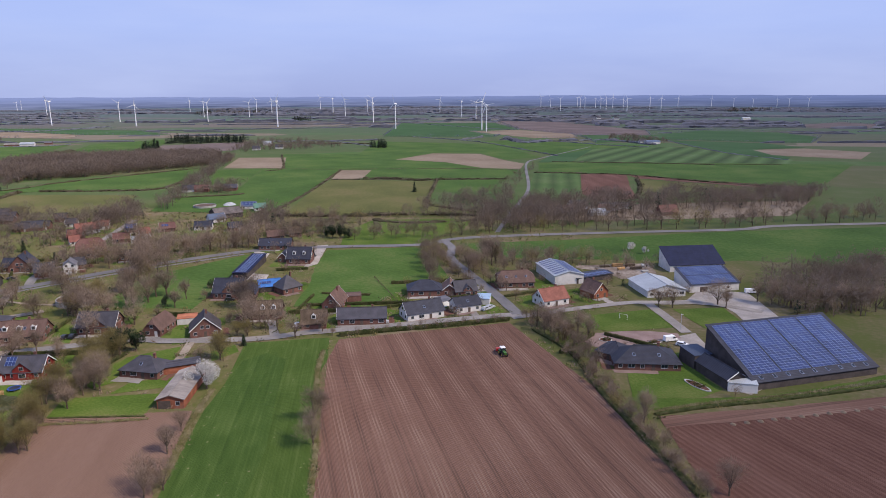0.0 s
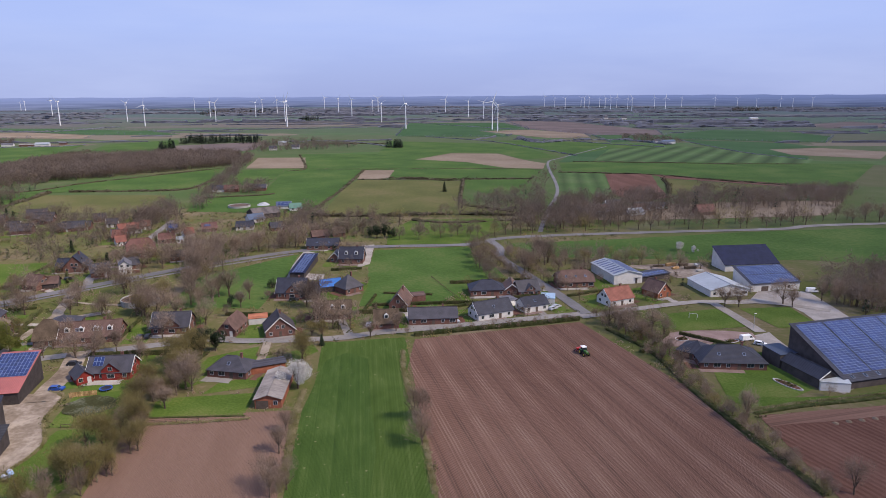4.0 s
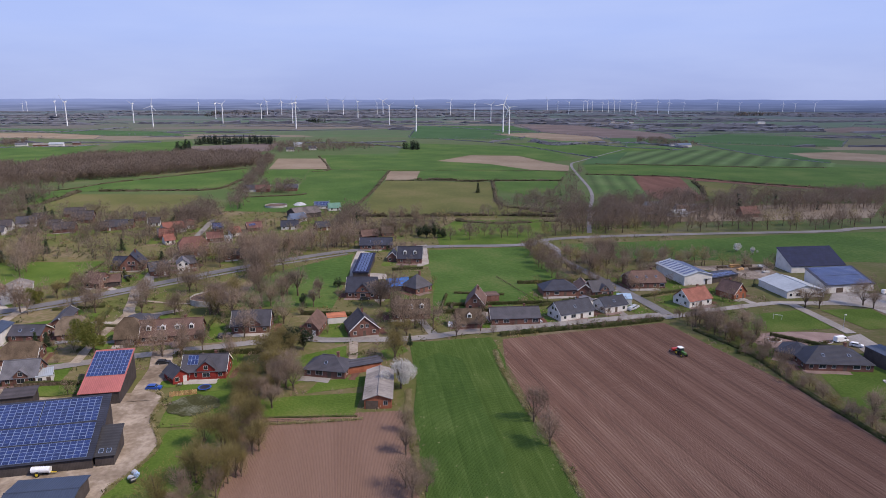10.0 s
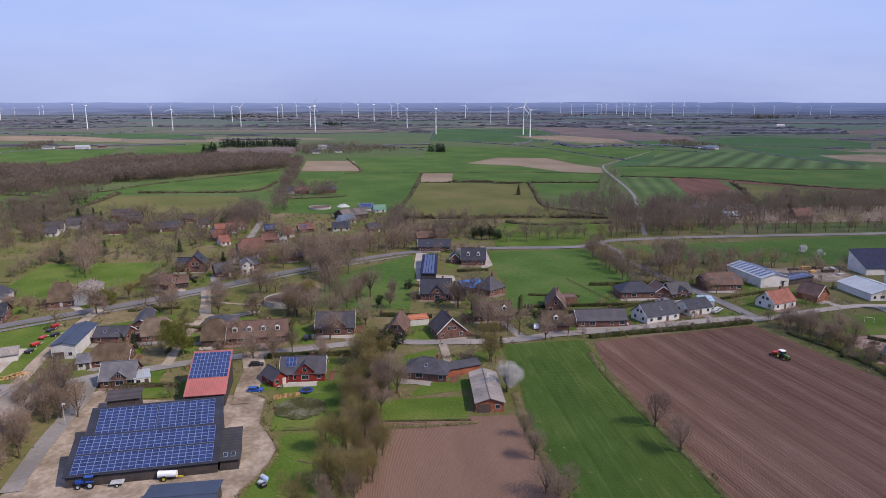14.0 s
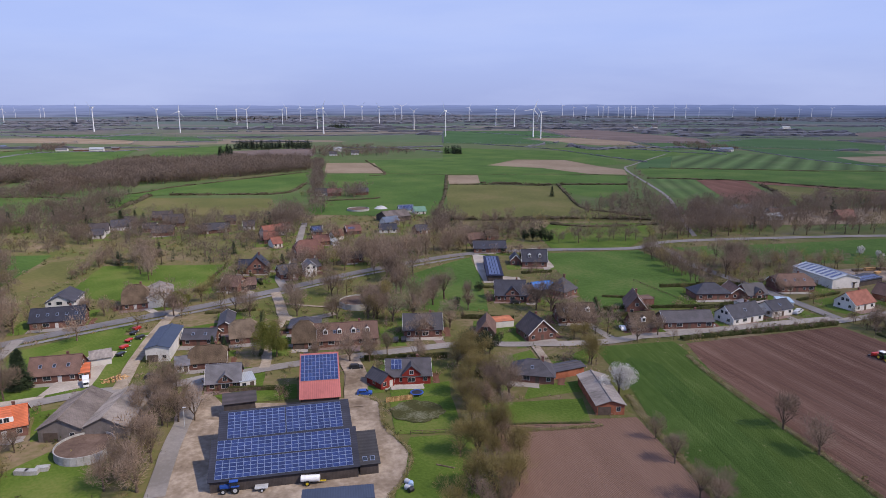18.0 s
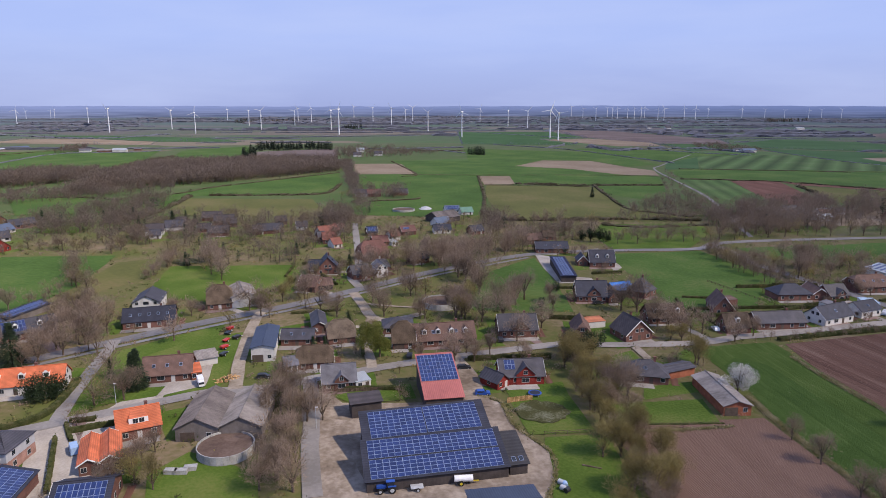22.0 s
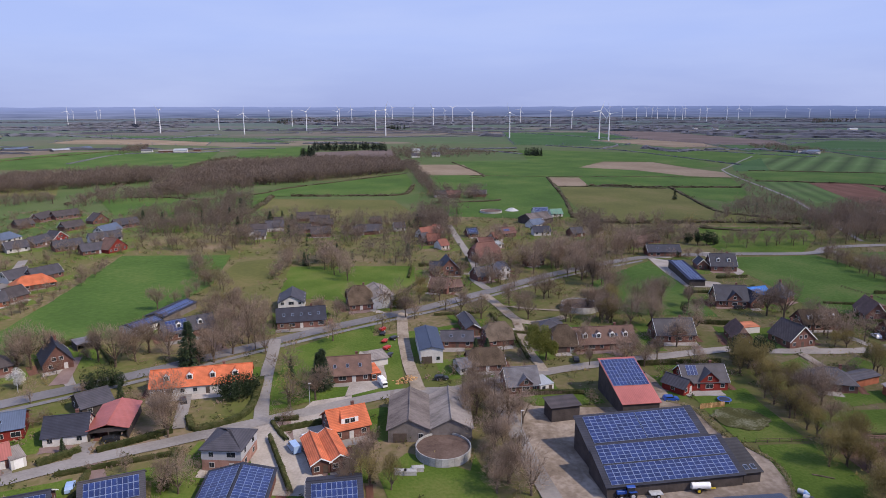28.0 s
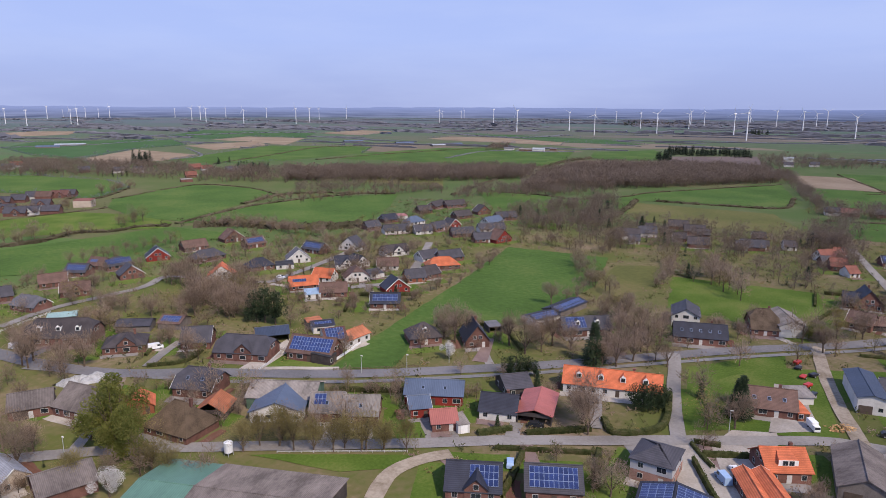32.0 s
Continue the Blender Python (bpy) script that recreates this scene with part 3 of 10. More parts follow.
def distance():
    """Backdrop for the far wooded rim of the plain, with spring haze painted into its colour."""
    m, n, l, b = material("far_rim", 1, 0)
    co, mp, no, ramp, sep = n("ShaderNodeTexCoord"), n("ShaderNodeMapping"), n("ShaderNodeTexNoise"), n("ShaderNodeValToRGB"), n("ShaderNodeSeparateXYZ")
    mp.inputs["Scale"].default_value = (0.0035, 0.0035, 0.11)
    l(co.outputs["Object"], mp.inputs[0])
    l(mp.outputs[0], no.inputs["Vector"])
    l(co.outputs["Object"], sep.inputs[0])
    no.inputs["Scale"].default_value, no.inputs["Detail"].default_value = 1.0, 5
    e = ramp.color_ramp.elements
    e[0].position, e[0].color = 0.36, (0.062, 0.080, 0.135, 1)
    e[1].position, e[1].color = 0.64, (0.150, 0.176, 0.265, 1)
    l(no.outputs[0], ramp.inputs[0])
    # painted haze: the woodland streaks fade to paler blue with height
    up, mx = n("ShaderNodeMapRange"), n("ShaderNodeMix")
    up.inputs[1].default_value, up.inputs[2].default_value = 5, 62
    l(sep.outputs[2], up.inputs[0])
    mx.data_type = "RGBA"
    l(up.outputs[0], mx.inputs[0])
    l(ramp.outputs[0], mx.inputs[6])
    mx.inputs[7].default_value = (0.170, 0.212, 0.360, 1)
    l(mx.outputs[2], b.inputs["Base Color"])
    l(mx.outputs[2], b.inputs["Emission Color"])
    # added glow, no lamp: keeps the painted haze bright
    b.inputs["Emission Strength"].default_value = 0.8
    k, rnd = 720, random.Random(5)
    lo = [40 + 9 * noise.noise((3 * math.sin(2 * math.pi * i / k), 3 * math.cos(2 * math.pi * i / k), 0.3)) + 5 * noise.noise((40 * math.sin(2 * math.pi * i / k), 40 * math.cos(2 * math.pi * i / k), 1.3)) for i in range(k)]
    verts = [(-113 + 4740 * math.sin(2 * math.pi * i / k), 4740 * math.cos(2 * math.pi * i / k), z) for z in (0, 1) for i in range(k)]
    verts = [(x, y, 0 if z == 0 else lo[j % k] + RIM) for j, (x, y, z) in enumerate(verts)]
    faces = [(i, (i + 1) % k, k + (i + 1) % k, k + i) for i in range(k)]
    tagged(new("backdrop", mesh_of("backdrop", verts, faces, [m])), "backdrop of the wooded rim at the horizon in painted blue haze", "horizon", kind="structure")


# extra backdrop height, set to meet the horizon in the camera's view
RIM = 28.0
ground_sheet()
distance()
FIELDS = []


def field(name, label, mat, turn, outline, lift):
    c = Vector((sum(p[0] for p in outline) / len(outline), sum(p[1] for p in outline) / len(outline), 0))
    lift += 0.0025 * len(FIELDS)
    m = Matrix.Translation((c.x, c.y, lift)) @ Matrix.Rotation(radians(turn), 4, "Z")
    inv = m.inverted()
    rnd = random.Random(len(FIELDS))
    ring = []
    size = max(abs(p[0] - c.x) + abs(p[1] - c.y) for p in outline)
    for a, b in zip(outline, outline[1:] + outline[:1]):
        d = math.dist(a, b)
        k = max(1, min(24, int(d / 6)))
        for i in range(k):
            j = 0 if i == 0 else min(0.45, size * 0.01)
            ring.append(inv @ Vector((a[0] + (b[0] - a[0]) * i / k + rnd.uniform(-j, j), a[1] + (b[1] - a[1]) * i / k + rnd.uniform(-j, j), lift)))
    bm = bmesh.new()
    f = bm.faces.new([bm.verts.new(p) for p in ring])
    if f.normal.z < 0:
        f.normal_flip()
    bmesh.ops.triangulate(bm, faces=bm.faces)
    ob = new(name, from_bm(name, bm, [mat]))
    for p in ob.data.polygons:
        if p.normal.z < 0:
            p.flip()
    ob.matrix_basis = m
    FIELDS.append(outline)
    kind = "structure"
    return tagged(ob, label, name.replace("_", " "), kind=kind)


def row_field(name, label, mat, turn, outline, lift, gap, rise):
    """A field worked in rows: low ridges of earth or grass that run along it, one beside the other."""
    c = Vector((sum(p[0] for p in outline) / len(outline), sum(p[1] for p in outline) / len(outline), 0))
    lift += 0.0025 * len(FIELDS)
    m = Matrix.Translation((c.x, c.y, lift)) @ Matrix.Rotation(radians(turn), 4, "Z")
    inv = m.inverted()
    ring = [inv @ Vector((p[0], p[1], lift)) for p in outline]
    x0, x1 = min(p.x for p in ring), max(p.x for p in ring)
    rnd = random.Random(len(FIELDS))
    lines, k = [], 0
    while x0 + k * gap / 2 < x1:
        x = x0 + 0.02 + k * gap / 2
        ys = [a.y + (b.y - a.y) * (x - a.x) / (b.x - a.x) for a, b in zip(ring, ring[1:] + ring[:1]) if (a.x > x) != (b.x > x)]
        if len(ys) > 1:
            lines.append((x + rnd.uniform(-0.08, 0.08) * gap, min(ys) + rnd.uniform(-0.3, 0.3), max(ys) + rnd.uniform(-0.3, 0.3), rise * rnd.uniform(0.85, 1.15) if k % 2 else 0.0))
        k += 1
    verts = [q for x, ya, yb, z in lines for q in ((x, ya, z), (x, yb, z))]
    faces = [(2 * i, 2 * i + 2, 2 * i + 3, 2 * i + 1) for i in range(len(lines) - 1)]
    ob = new(name, mesh_of(name, verts, faces, [mat]))
    ob.matrix_basis = m
    FIELDS.append(outline)
    return tagged(ob, label, name.replace("_", " "), kind="structure")


def smooth_line(line, step=4.0):
    """A Catmull-Rom line through the points, a vertex every few metres."""
    p = [Vector((*q, 0)) for q in line]
    p = [2 * p[0] - p[1]] + p + [2 * p[-1] - p[-2]]
    res = []
    for a, b, c, d in zip(p, p[1:], p[2:], p[3:]):
        k = max(2, int((c - b).length / step))
        for i in range(k):
            t = i / k
            res.append(0.5 * ((2 * b) + (c - a) * t + (2 * a - 5 * b + 4 * c - d) * t * t + (3 * b - 3 * c + d - a) * t ** 3))
    return res + [p[-2]]


ROADS = []


def road(name, label, mat, width, line, lift):
    pts = smooth_line(line)
    lift += 0.14 + 0.0037 * len(ROADS)
    verts, faces, rnd = [], [], random.Random(len(ROADS))
    for k, p in enumerate(pts):
        d = (pts[min(k + 1, len(pts) - 1)] - pts[max(k - 1, 0)]).normalized()
        s = Vector((-d.y, d.x, 0))
        for side in (-0.5, 0.5):
            q = p + s * width * side * rnd.uniform(0.97, 1.05)
            verts.append((q.x, q.y, lift))
    for k in range(len(pts) - 1):
        faces.append((2 * k + 1, 2 * k, 2 * k + 2, 2 * k + 3))
    ob = new(name, mesh_of(name, verts, faces, [mat]))
    ROADS.append((width, pts))
    return tagged(ob, label, name.replace("_", " "), kind="structure")


row_field("ploughed_field", "bare brown harrowed field beside the green strip", M_SOIL, -171.4, [(-110.6, 158.4), (-68.6, 163.0), (-62.4, 122.1), (-88.0, -110.0), (-128.0, -110.0), (-105.1, 122.5)], 0.06, 0.34, 0.06)
row_field("meadow_strip", "mown green meadow strip with darker and lighter bands", M_MEADOW, -173.4, [(-69.2, 214.7), (-40.0, 220.0), (-34.6, 178.1), (-28.1, 121.8), (-20.0, -110.0), (-86.0, -110.0), (-58.2, 122.1), (-64.6, 158.7), (-64.5, 176.3)], 0.07, 0.3, 0.04)
row_field("ploughed_field", "large brown field with straight seed rows and wheel tracks", M_SOILROWS, -165.3, [(-36.4, 218.1), (26.1, 235.8), (47.8, 173.2), (50.8, 147.6), (56.9, 121.4), (70.0, -110.0), (-16.0, -110.0), (-27.3, 123.3), (-30.2, 143.4), (-33.4, 161.4), (-37.8, 188.5)], 0.06, 0.3, 0.062)
row_field("ploughed_field", "dark brown ploughed field edged with earth heaps", M_SOILDARK, -155.0, [(59.4, 158.9), (98.3, 164.8), (128.6, 170.7), (190.0, 190.0), (175.0, -110.0), (75.0, -110.0), (59.6, 121.4)], 0.06, 0.4, 0.055)
field("ploughed_field", "pale unworked headland of the dark field", M_SOILROWS, -76.0, [(59.4, 158.9), (98.3, 164.8), (128.6, 170.7), (190.0, 190.0), (189.5, 183.0), (129.5, 164.6), (99.0, 158.8), (80.0, 155.8), (59.5, 152.5)], 0.15)
field("pasture", "bright green grazing pasture with worn paths", M_PASTURE, 0.0, [(-64.7, 358.1), (-11.2, 367.2), (-1.9, 327.6), (4.2, 298.3), (-14.5, 283.9), (-29.3, 256.5), (-61.1, 256.2), (-61.0, 289.9), (-64.2, 317.8)], 0.06)
field("pasture", "green meadow with wheel tracks beside the main road", M_CROP, 0.0, [(-105.2, 349.5), (-122.7, 328.9), (-143.7, 302.0), (-141.7, 255.5), (-101.8, 253.6), (-101.7, 294.4)], 0.06)
field("crop_field", "long green winter crop field", M_CROP, -80.3, [(9.7, 374.2), (73.6, 384.2), (165.9, 404.7), (289.2, 421.2), (640.0, 310.0), (330.0, 230.0), (206.0, 321.8), (161.7, 331.7), (108.8, 332.3), (29.6, 340.7)], 0.06)
row_field("meadow", "darker rough strip of the long meadow", M_MEADOWDARK, -173.2, [(-65.0, 198.5), (-58.7, 205.4), (-51.1, 199.6), (-46.7, 166.6), (-42.8, 142.8), (-42.3, 125.8), (-42.2, 84.8), (-58.0, 84.6), (-61.4, 125.7), (-63.3, 141.6), (-65.4, 162.1)], 0.09, 0.3, 0.04)
field("crop_field", "long green crop field beside the housing estate", M_CROP, 15.4, [(-356.2, 147.6), (-361.5, 173.1), (-367.2, 210.4), (-374.9, 264.1), (-390.2, 347.8), (-330.8, 352.1), (-317.8, 294.0), (-318.9, 267.5), (-318.9, 230.2), (-318.0, 222.0), (-329.2, 217.4), (-338.7, 216.4), (-346.0, 211.3), (-353.2, 200.3), (-352.4, 188.5), (-343.9, 172.9), (-339.7, 159.2)], 0.07)
field("meadow", "olive rough meadow", M_OLIVE, 0.0, [(-321.9, 336.3), (-298.5, 348.2), (-292.8, 301.8), (-309.0, 269.8), (-317.8, 280.3)], 0.06)
field("pasture", "green garden meadow", M_GRASS, 0.0, [(-291.0, 327.6), (-227.6, 331.6), (-224.0, 294.8), (-253.9, 267.6), (-280.9, 272.7)], 0.06)
field("pasture", "green verge meadow beside the side road", M_GRASS, 0.0, [(-260.0, 209.4), (-233.8, 238.8), (-229.8, 207.6), (-244.1, 198.7), (-241.5, 171.1), (-251.4, 164.2)], 0.06)
field("lawn", "short green garden lawn beside the slate-roofed house", M_GRASS, 0.0, [(-104.7, 201.8), (-90.3, 211.7), (-89.0, 201.5), (-92.6, 187.7), (-104.0, 177.1), (-107.0, 179.8)], 0.06)
field("lawn", "short green garden lawn beside the slate-roofed house", M_GRASS, 0.0, [(-94.5, 181.9), (-79.4, 186.2), (-79.7, 178.9), (-97.0, 173.4)], 0.06)
field("lawn", "short green garden lawn beside the slate-roofed house", M_GRASS, 0.0, [(-78.2, 206.6), (-71.9, 213.0), (-68.8, 206.7), (-75.3, 197.8)], 0.06)
field("lawn", "short green lawn of the dark bungalow", M_GRASS, 0.0, [(58.8, 188.3), (78.8, 195.0), (83.9, 175.8), (75.1, 170.2), (55.6, 170.3)], 0.06)
field("lawn", "green grass strip before the solar barn", M_GRASS, 0.0, [(54.0, 170.3), (75.0, 169.9), (91.8, 171.3), (112.6, 176.5), (138.5, 186.2), (133.3, 177.9), (110.1, 171.9), (83.2, 166.2), (61.0, 161.5)], 0.06)
field("lawn", "green lawn with goalposts", M_GRASS, 0.0, [(55.6, 243.2), (84.7, 251.5), (87.8, 229.9), (64.4, 225.2), (52.9, 230.1)], 0.06)
field("lawn", "green lawn beside the drive", M_GRASS, 0.0, [(93.9, 251.4), (115.3, 253.4), (115.5, 232.8), (98.7, 227.9)], 0.06)
field("lawn", "green lawn", M_GRASS, 0.0, [(-108.7, 170.3), (-80.5, 174.2), (-81.1, 160.4), (-106.8, 158.5)], 0.06)
field("lawn", "green lawn with pond", M_GRASS, 0.0, [(-134.4, 174.2), (-117.1, 176.2), (-113.9, 154.8), (-130.7, 153.2)], 0.06)
field("lawn", "green yard meadow", M_GRASS, 0.0, [(-127.2, 151.8), (-111.9, 153.3), (-110.2, 126.3), (-120.0, 95.0), (-135.0, 100.0), (-128.9, 126.2)], 0.06)
field("lawn", "green lawn of the red cottage", M_GRASS, 0.0, [(-134.6, 179.9), (-117.4, 185.9), (-117.1, 176.2), (-133.6, 174.2)], 0.06)
field("meadow", "green field by the curved farm track", M_GRASS, 0.0, [(-337.5, 96.2), (-303.6, 117.2), (-305.2, 109.0), (-314.2, 101.7)], 0.06)
field("lawn", "lawn beside the slurry tank", M_GRASS, 0.0, [(-217.2, 134.2), (-211.6, 144.1), (-196.5, 136.7), (-195.6, 144.2), (-190.1, 125.3), (-213.6, 125.1)], 0.06)
field("pasture", "village meadow beside the main road", M_GRASS, 0.0, [(-253.5, 195.7), (-239.2, 221.5), (-200.8, 240.4), (-196.7, 227.7), (-219.5, 200.7), (-216.7, 179.1), (-243.4, 169.6), (-250.3, 167.8)], 0.06)
field("farmyard", "pale dirt and concrete farmyard", M_YARD, 0.0, [(-192.4, 173.6), (-184.5, 176.9), (-179.8, 170.8), (-158.3, 171.2), (-146.7, 174.1), (-149.2, 191.2), (-151.3, 201.1), (-148.5, 201.1), (-142.6, 175.2), (-137.0, 171.6), (-134.1, 157.5), (-127.2, 144.9), (-127.4, 134.0), (-130.4, 126.1), (-130.0, 95.0), (-172.0, 95.0), (-177.8, 125.9)], 0.05)
field("lawn", "green lawn behind the barns", M_GRASS, 0.0, [(-183.2, 175.1), (-173.0, 181.6), (-162.0, 183.6), (-159.7, 173.7), (-169.1, 171.5), (-178.7, 171.5)], 0.09)
field("farmyard", "concrete apron of the farmyard", M_YARD, 0.0, [(-188.7, 163.6), (-178.2, 160.5), (-167.4, 126.0), (-190.0, 95.0), (-179.7, 125.9), (-184.8, 144.7)], 0.06)
field("yard", "sandy storage yard", M_YARD, 0.0, [(66.5, 318.0), (69.4, 322.6), (106.0, 327.0), (104.5, 306.9), (92.0, 297.5), (84.6, 297.6), (79.0, 311.0)], 0.05)
field("forecourt", "grey gravel forecourt", M_GRAVEL, 0.0, [(-255.1, 151.9), (-249.2, 161.2), (-223.6, 125.0), (-239.5, 124.8)], 0.07)
field("forecourt", "grey paved forecourt", M_GRAVEL, 0.0, [(-240.8, 170.7), (-230.7, 175.2), (-229.5, 169.8), (-231.9, 152.2), (-237.7, 142.5), (-244.0, 159.6)], 0.08)
field("forecourt", "paved house forecourt", M_GRAVEL, 0.0, [(-380.5, 131.6), (-387.4, 161.3), (-380.2, 162.3), (-374.7, 138.0), (-354.8, 150.4), (-353.3, 148.6)], 0.07)
field("forecourt", "paved farm forecourt", M_YARD, 0.0, [(-409.5, 104.7), (-407.4, 112.2), (-397.6, 103.3), (-397.9, 97.6)], 0.07)
field("forecourt", "light concrete forecourt", M_GRAVEL, 0.0, [(84.4, 219.7), (93.0, 223.8), (91.3, 173.9), (95.5, 175.8), (90.5, 172.0), (85.5, 175.8), (83.1, 204.7)], 0.05)
field("forecourt", "reddish paved turning circle", M_PAVERED, 0.0, [(50.8, 217.0), (52.8, 221.0), (56.1, 223.3), (61.5, 225.0), (67.8, 225.8), (78.0, 225.5), (86.5, 223.2), (86.0, 218.3), (78.0, 216.8), (71.0, 213.5), (64.3, 210.6), (58.5, 209.3), (53.4, 210.0), (51.0, 212.8)], 0.05)
field("forecourt", "paved forecourt", M_GRAVEL, 0.0, [(-73.5, 369.9), (-66.5, 372.7), (-64.3, 327.2), (-70.1, 318.1), (-69.3, 340.9)], 0.05)
field("forecourt", "gravel farm drive", M_GRAVEL, 0.0, [(-101.1, 296.7), (-103.6, 323.4), (-104.5, 357.7), (-94.9, 350.6), (-92.5, 308.8), (-84.0, 306.5), (-83.2, 297.3)], 0.05)
field("forecourt", "grey gravel parking", M_GRAVEL, 0.0, [(91.0, 262.2), (104.0, 263.6), (112.6, 275.5), (125.0, 276.5), (134.1, 274.3), (133.5, 262.0), (132.8, 251.3), (132.0, 240.0), (122.0, 235.0), (116.2, 234.5), (117.2, 246.0), (116.0, 254.6), (104.0, 258.0), (91.0, 257.6)], 0.06)
field("yard", "paved house yard", M_GRAVEL, 0.0, [(-234.5, 209.5), (-226.9, 209.4), (-221.3, 181.8), (-232.5, 173.8)], 0.06)
field("drive", "paved driveway between houses", M_PAVERED, 0.0, [(-321.1, 177.1), (-326.9, 199.1), (-324.7, 200.5), (-316.4, 178.9)], 0.06)
field("crop_field", "wide green crop field behind the village", M_CROP, 0.0, [(-233.8, 981.8), (-61.3, 972.8), (18.8, 837.4), (86.0, 764.1), (65.5, 677.1), (-83.9, 681.2), (-82.8, 769.4), (-117.1, 769.3), (-119.4, 599.0), (-126.7, 489.4), (-155.1, 479.2), (-220.5, 488.9), (-232.7, 555.9), (-185.1, 569.6), (-210.4, 768.8)], 0.06)
field("meadow", "green meadow between hedges", M_CROP, 0.0, [(-4.6, 667.3), (64.3, 672.3), (43.0, 599.8), (13.0, 574.1), (-5.3, 607.3)], 0.06)
field("ploughed_field", "pale stubble square beside the far farm", M_SOILPALE, 0.0, [(-283.1, 924.8), (-217.9, 925.1), (-190.7, 788.0), (-261.8, 787.6)], 0.06)
field("meadow", "olive meadow with a bare patch", M_OLIVE, 0.0, [(-114.4, 676.2), (-7.6, 662.6), (-9.4, 607.3), (-11.2, 525.8), (26.2, 485.1), (23.9, 463.4), (-116.0, 465.0), (-118.4, 599.0)], 0.06)
field("ploughed_field", "small bare brown field corner", M_SOILPALE, 0.0, [(-118.4, 763.1), (-83.0, 763.3), (-83.6, 686.2), (-115.5, 681.1)], 0.08)
field("pasture", "green paddock behind the road trees", M_GRASS, 0.0, [(-47.0, 451.7), (21.2, 454.3), (14.4, 419.3), (-16.1, 371.7), (-59.2, 371.5), (-61.7, 413.3)], 0.06)
field("ploughed_field", "long brown stubble field in the plain", M_SOILPALE, 0.0, [(-64.5, 891.5), (-15.5, 982.9), (52.8, 973.3), (80.1, 875.9), (101.3, 830.5), (89.0, 770.3), (46.2, 782.7), (3.3, 852.2)], 0.06)
field("crop_field", "green crop field on the plain", M_CROP, 0.0, [(-124.7, 1249.5), (85.2, 1160.7), (135.6, 918.1), (81.9, 884.0), (54.6, 983.3), (-14.4, 993.1), (-64.0, 899.8), (-123.2, 953.1)], 0.06)
field("meadow", "pale striped meadow in swaths", M_STRIPE, -189.0, [(102.5, 734.8), (148.5, 723.9), (120.0, 571.2), (87.2, 571.0), (74.6, 592.5)], 0.06)
field("ploughed_field", "dark bare ploughed field", M_SOILDARK, 0.0, [(149.0, 718.4), (197.5, 713.3), (176.0, 620.2), (161.9, 545.0), (126.4, 529.5), (121.0, 571.2)], 0.06)
field("meadow", "pale olive meadow with a hedge", M_OLIVE, 0.0, [(197.0, 673.0), (258.3, 628.8), (282.5, 604.9), (300.0, 575.6), (262.1, 555.1), (212.5, 593.2), (174.2, 548.2), (172.5, 574.9)], 0.06)
field("ploughed_field", "narrow dark ploughed strip", M_SOILDARK, 0.0, [(197.6, 708.0), (297.1, 633.2), (343.5, 601.4), (329.6, 582.8), (260.8, 633.0), (200.3, 677.8)], 0.08)
field("crop_field", "long green crop field on the plain", M_CROP, 0.0, [(119.4, 837.9), (199.3, 860.8), (342.0, 831.8), (495.5, 804.7), (352.2, 613.1), (295.5, 637.4), (199.9, 713.3), (107.7, 746.3)], 0.06)
field("crop_field", "green crop field with pale mown stripes", M_STRIPEBIG, -30.9, [(234.2, 1059.8), (348.6, 1096.4), (397.8, 1084.3), (409.4, 955.9), (457.2, 869.9), (423.5, 818.0), (167.9, 853.0)], 0.06)
field("crop_field", "green crop field along the far lane", M_CROPDARK, 0.0, [(148.3, 936.0), (232.2, 1048.3), (165.1, 853.0), (119.3, 845.3)], 0.06)
field("crop_field", "wide dark green crop field", M_CROPDARK, 0.0, [(414.1, 1252.3), (550.9, 1163.1), (578.5, 1073.3), (473.8, 1027.3), (469.3, 902.6), (443.4, 862.1), (414.6, 965.4), (403.6, 1096.6)], 0.06)
field("crop_field", "wide dark green crop field", M_CROP, 0.0, [(59.0, 1250.5), (163.5, 1251.0), (259.9, 1161.6), (353.9, 1108.9), (236.0, 1059.8), (161.5, 954.6), (127.9, 1014.7)], 0.06)
field("ploughed_field", "brown ploughed land on the plain", M_SOILFAR, 0.0, [(169.6, 2169.1), (347.3, 2078.1), (471.7, 1576.6), (428.0, 1396.0), (282.5, 1415.5), (184.5, 1655.3)], 0.06)
field("ploughed_field", "pale stubble land on the plain", M_SOILPALE, 0.0, [(58.5, 1574.5), (179.5, 1627.7), (276.2, 1457.9), (266.3, 1337.6), (178.6, 1319.0)], 0.06)
field("ploughed_field", "pale brown field on the plain", M_SOILPALE, 0.0, [(473.8, 1027.3), (563.6, 1050.0), (623.8, 976.3), (544.6, 870.4), (462.0, 937.6)], 0.06)
field("ploughed_field", "pale brown field on the plain", M_SOILFAR, 0.0, [(926.8, 1812.3), (1169.8, 1997.8), (1183.8, 1847.7), (1052.5, 1659.8), (914.7, 1659.1)], 0.06)
field("crop_field", "dark green land on the plain", M_CROPDARK, 0.0, [(-128.7, 2032.5), (151.8, 2034.0), (179.5, 1627.7), (58.5, 1574.5), (107.6, 1355.5), (-125.5, 1393.2)], 0.06)
field("crop_field", "dark green land on the plain", M_CROPDARK, 0.0, [(282.5, 1415.5), (428.0, 1396.0), (602.8, 1577.3), (732.0, 1482.3), (737.5, 1321.9), (636.2, 1163.5), (567.1, 1191.7), (420.9, 1268.6), (269.0, 1190.2)], 0.06)
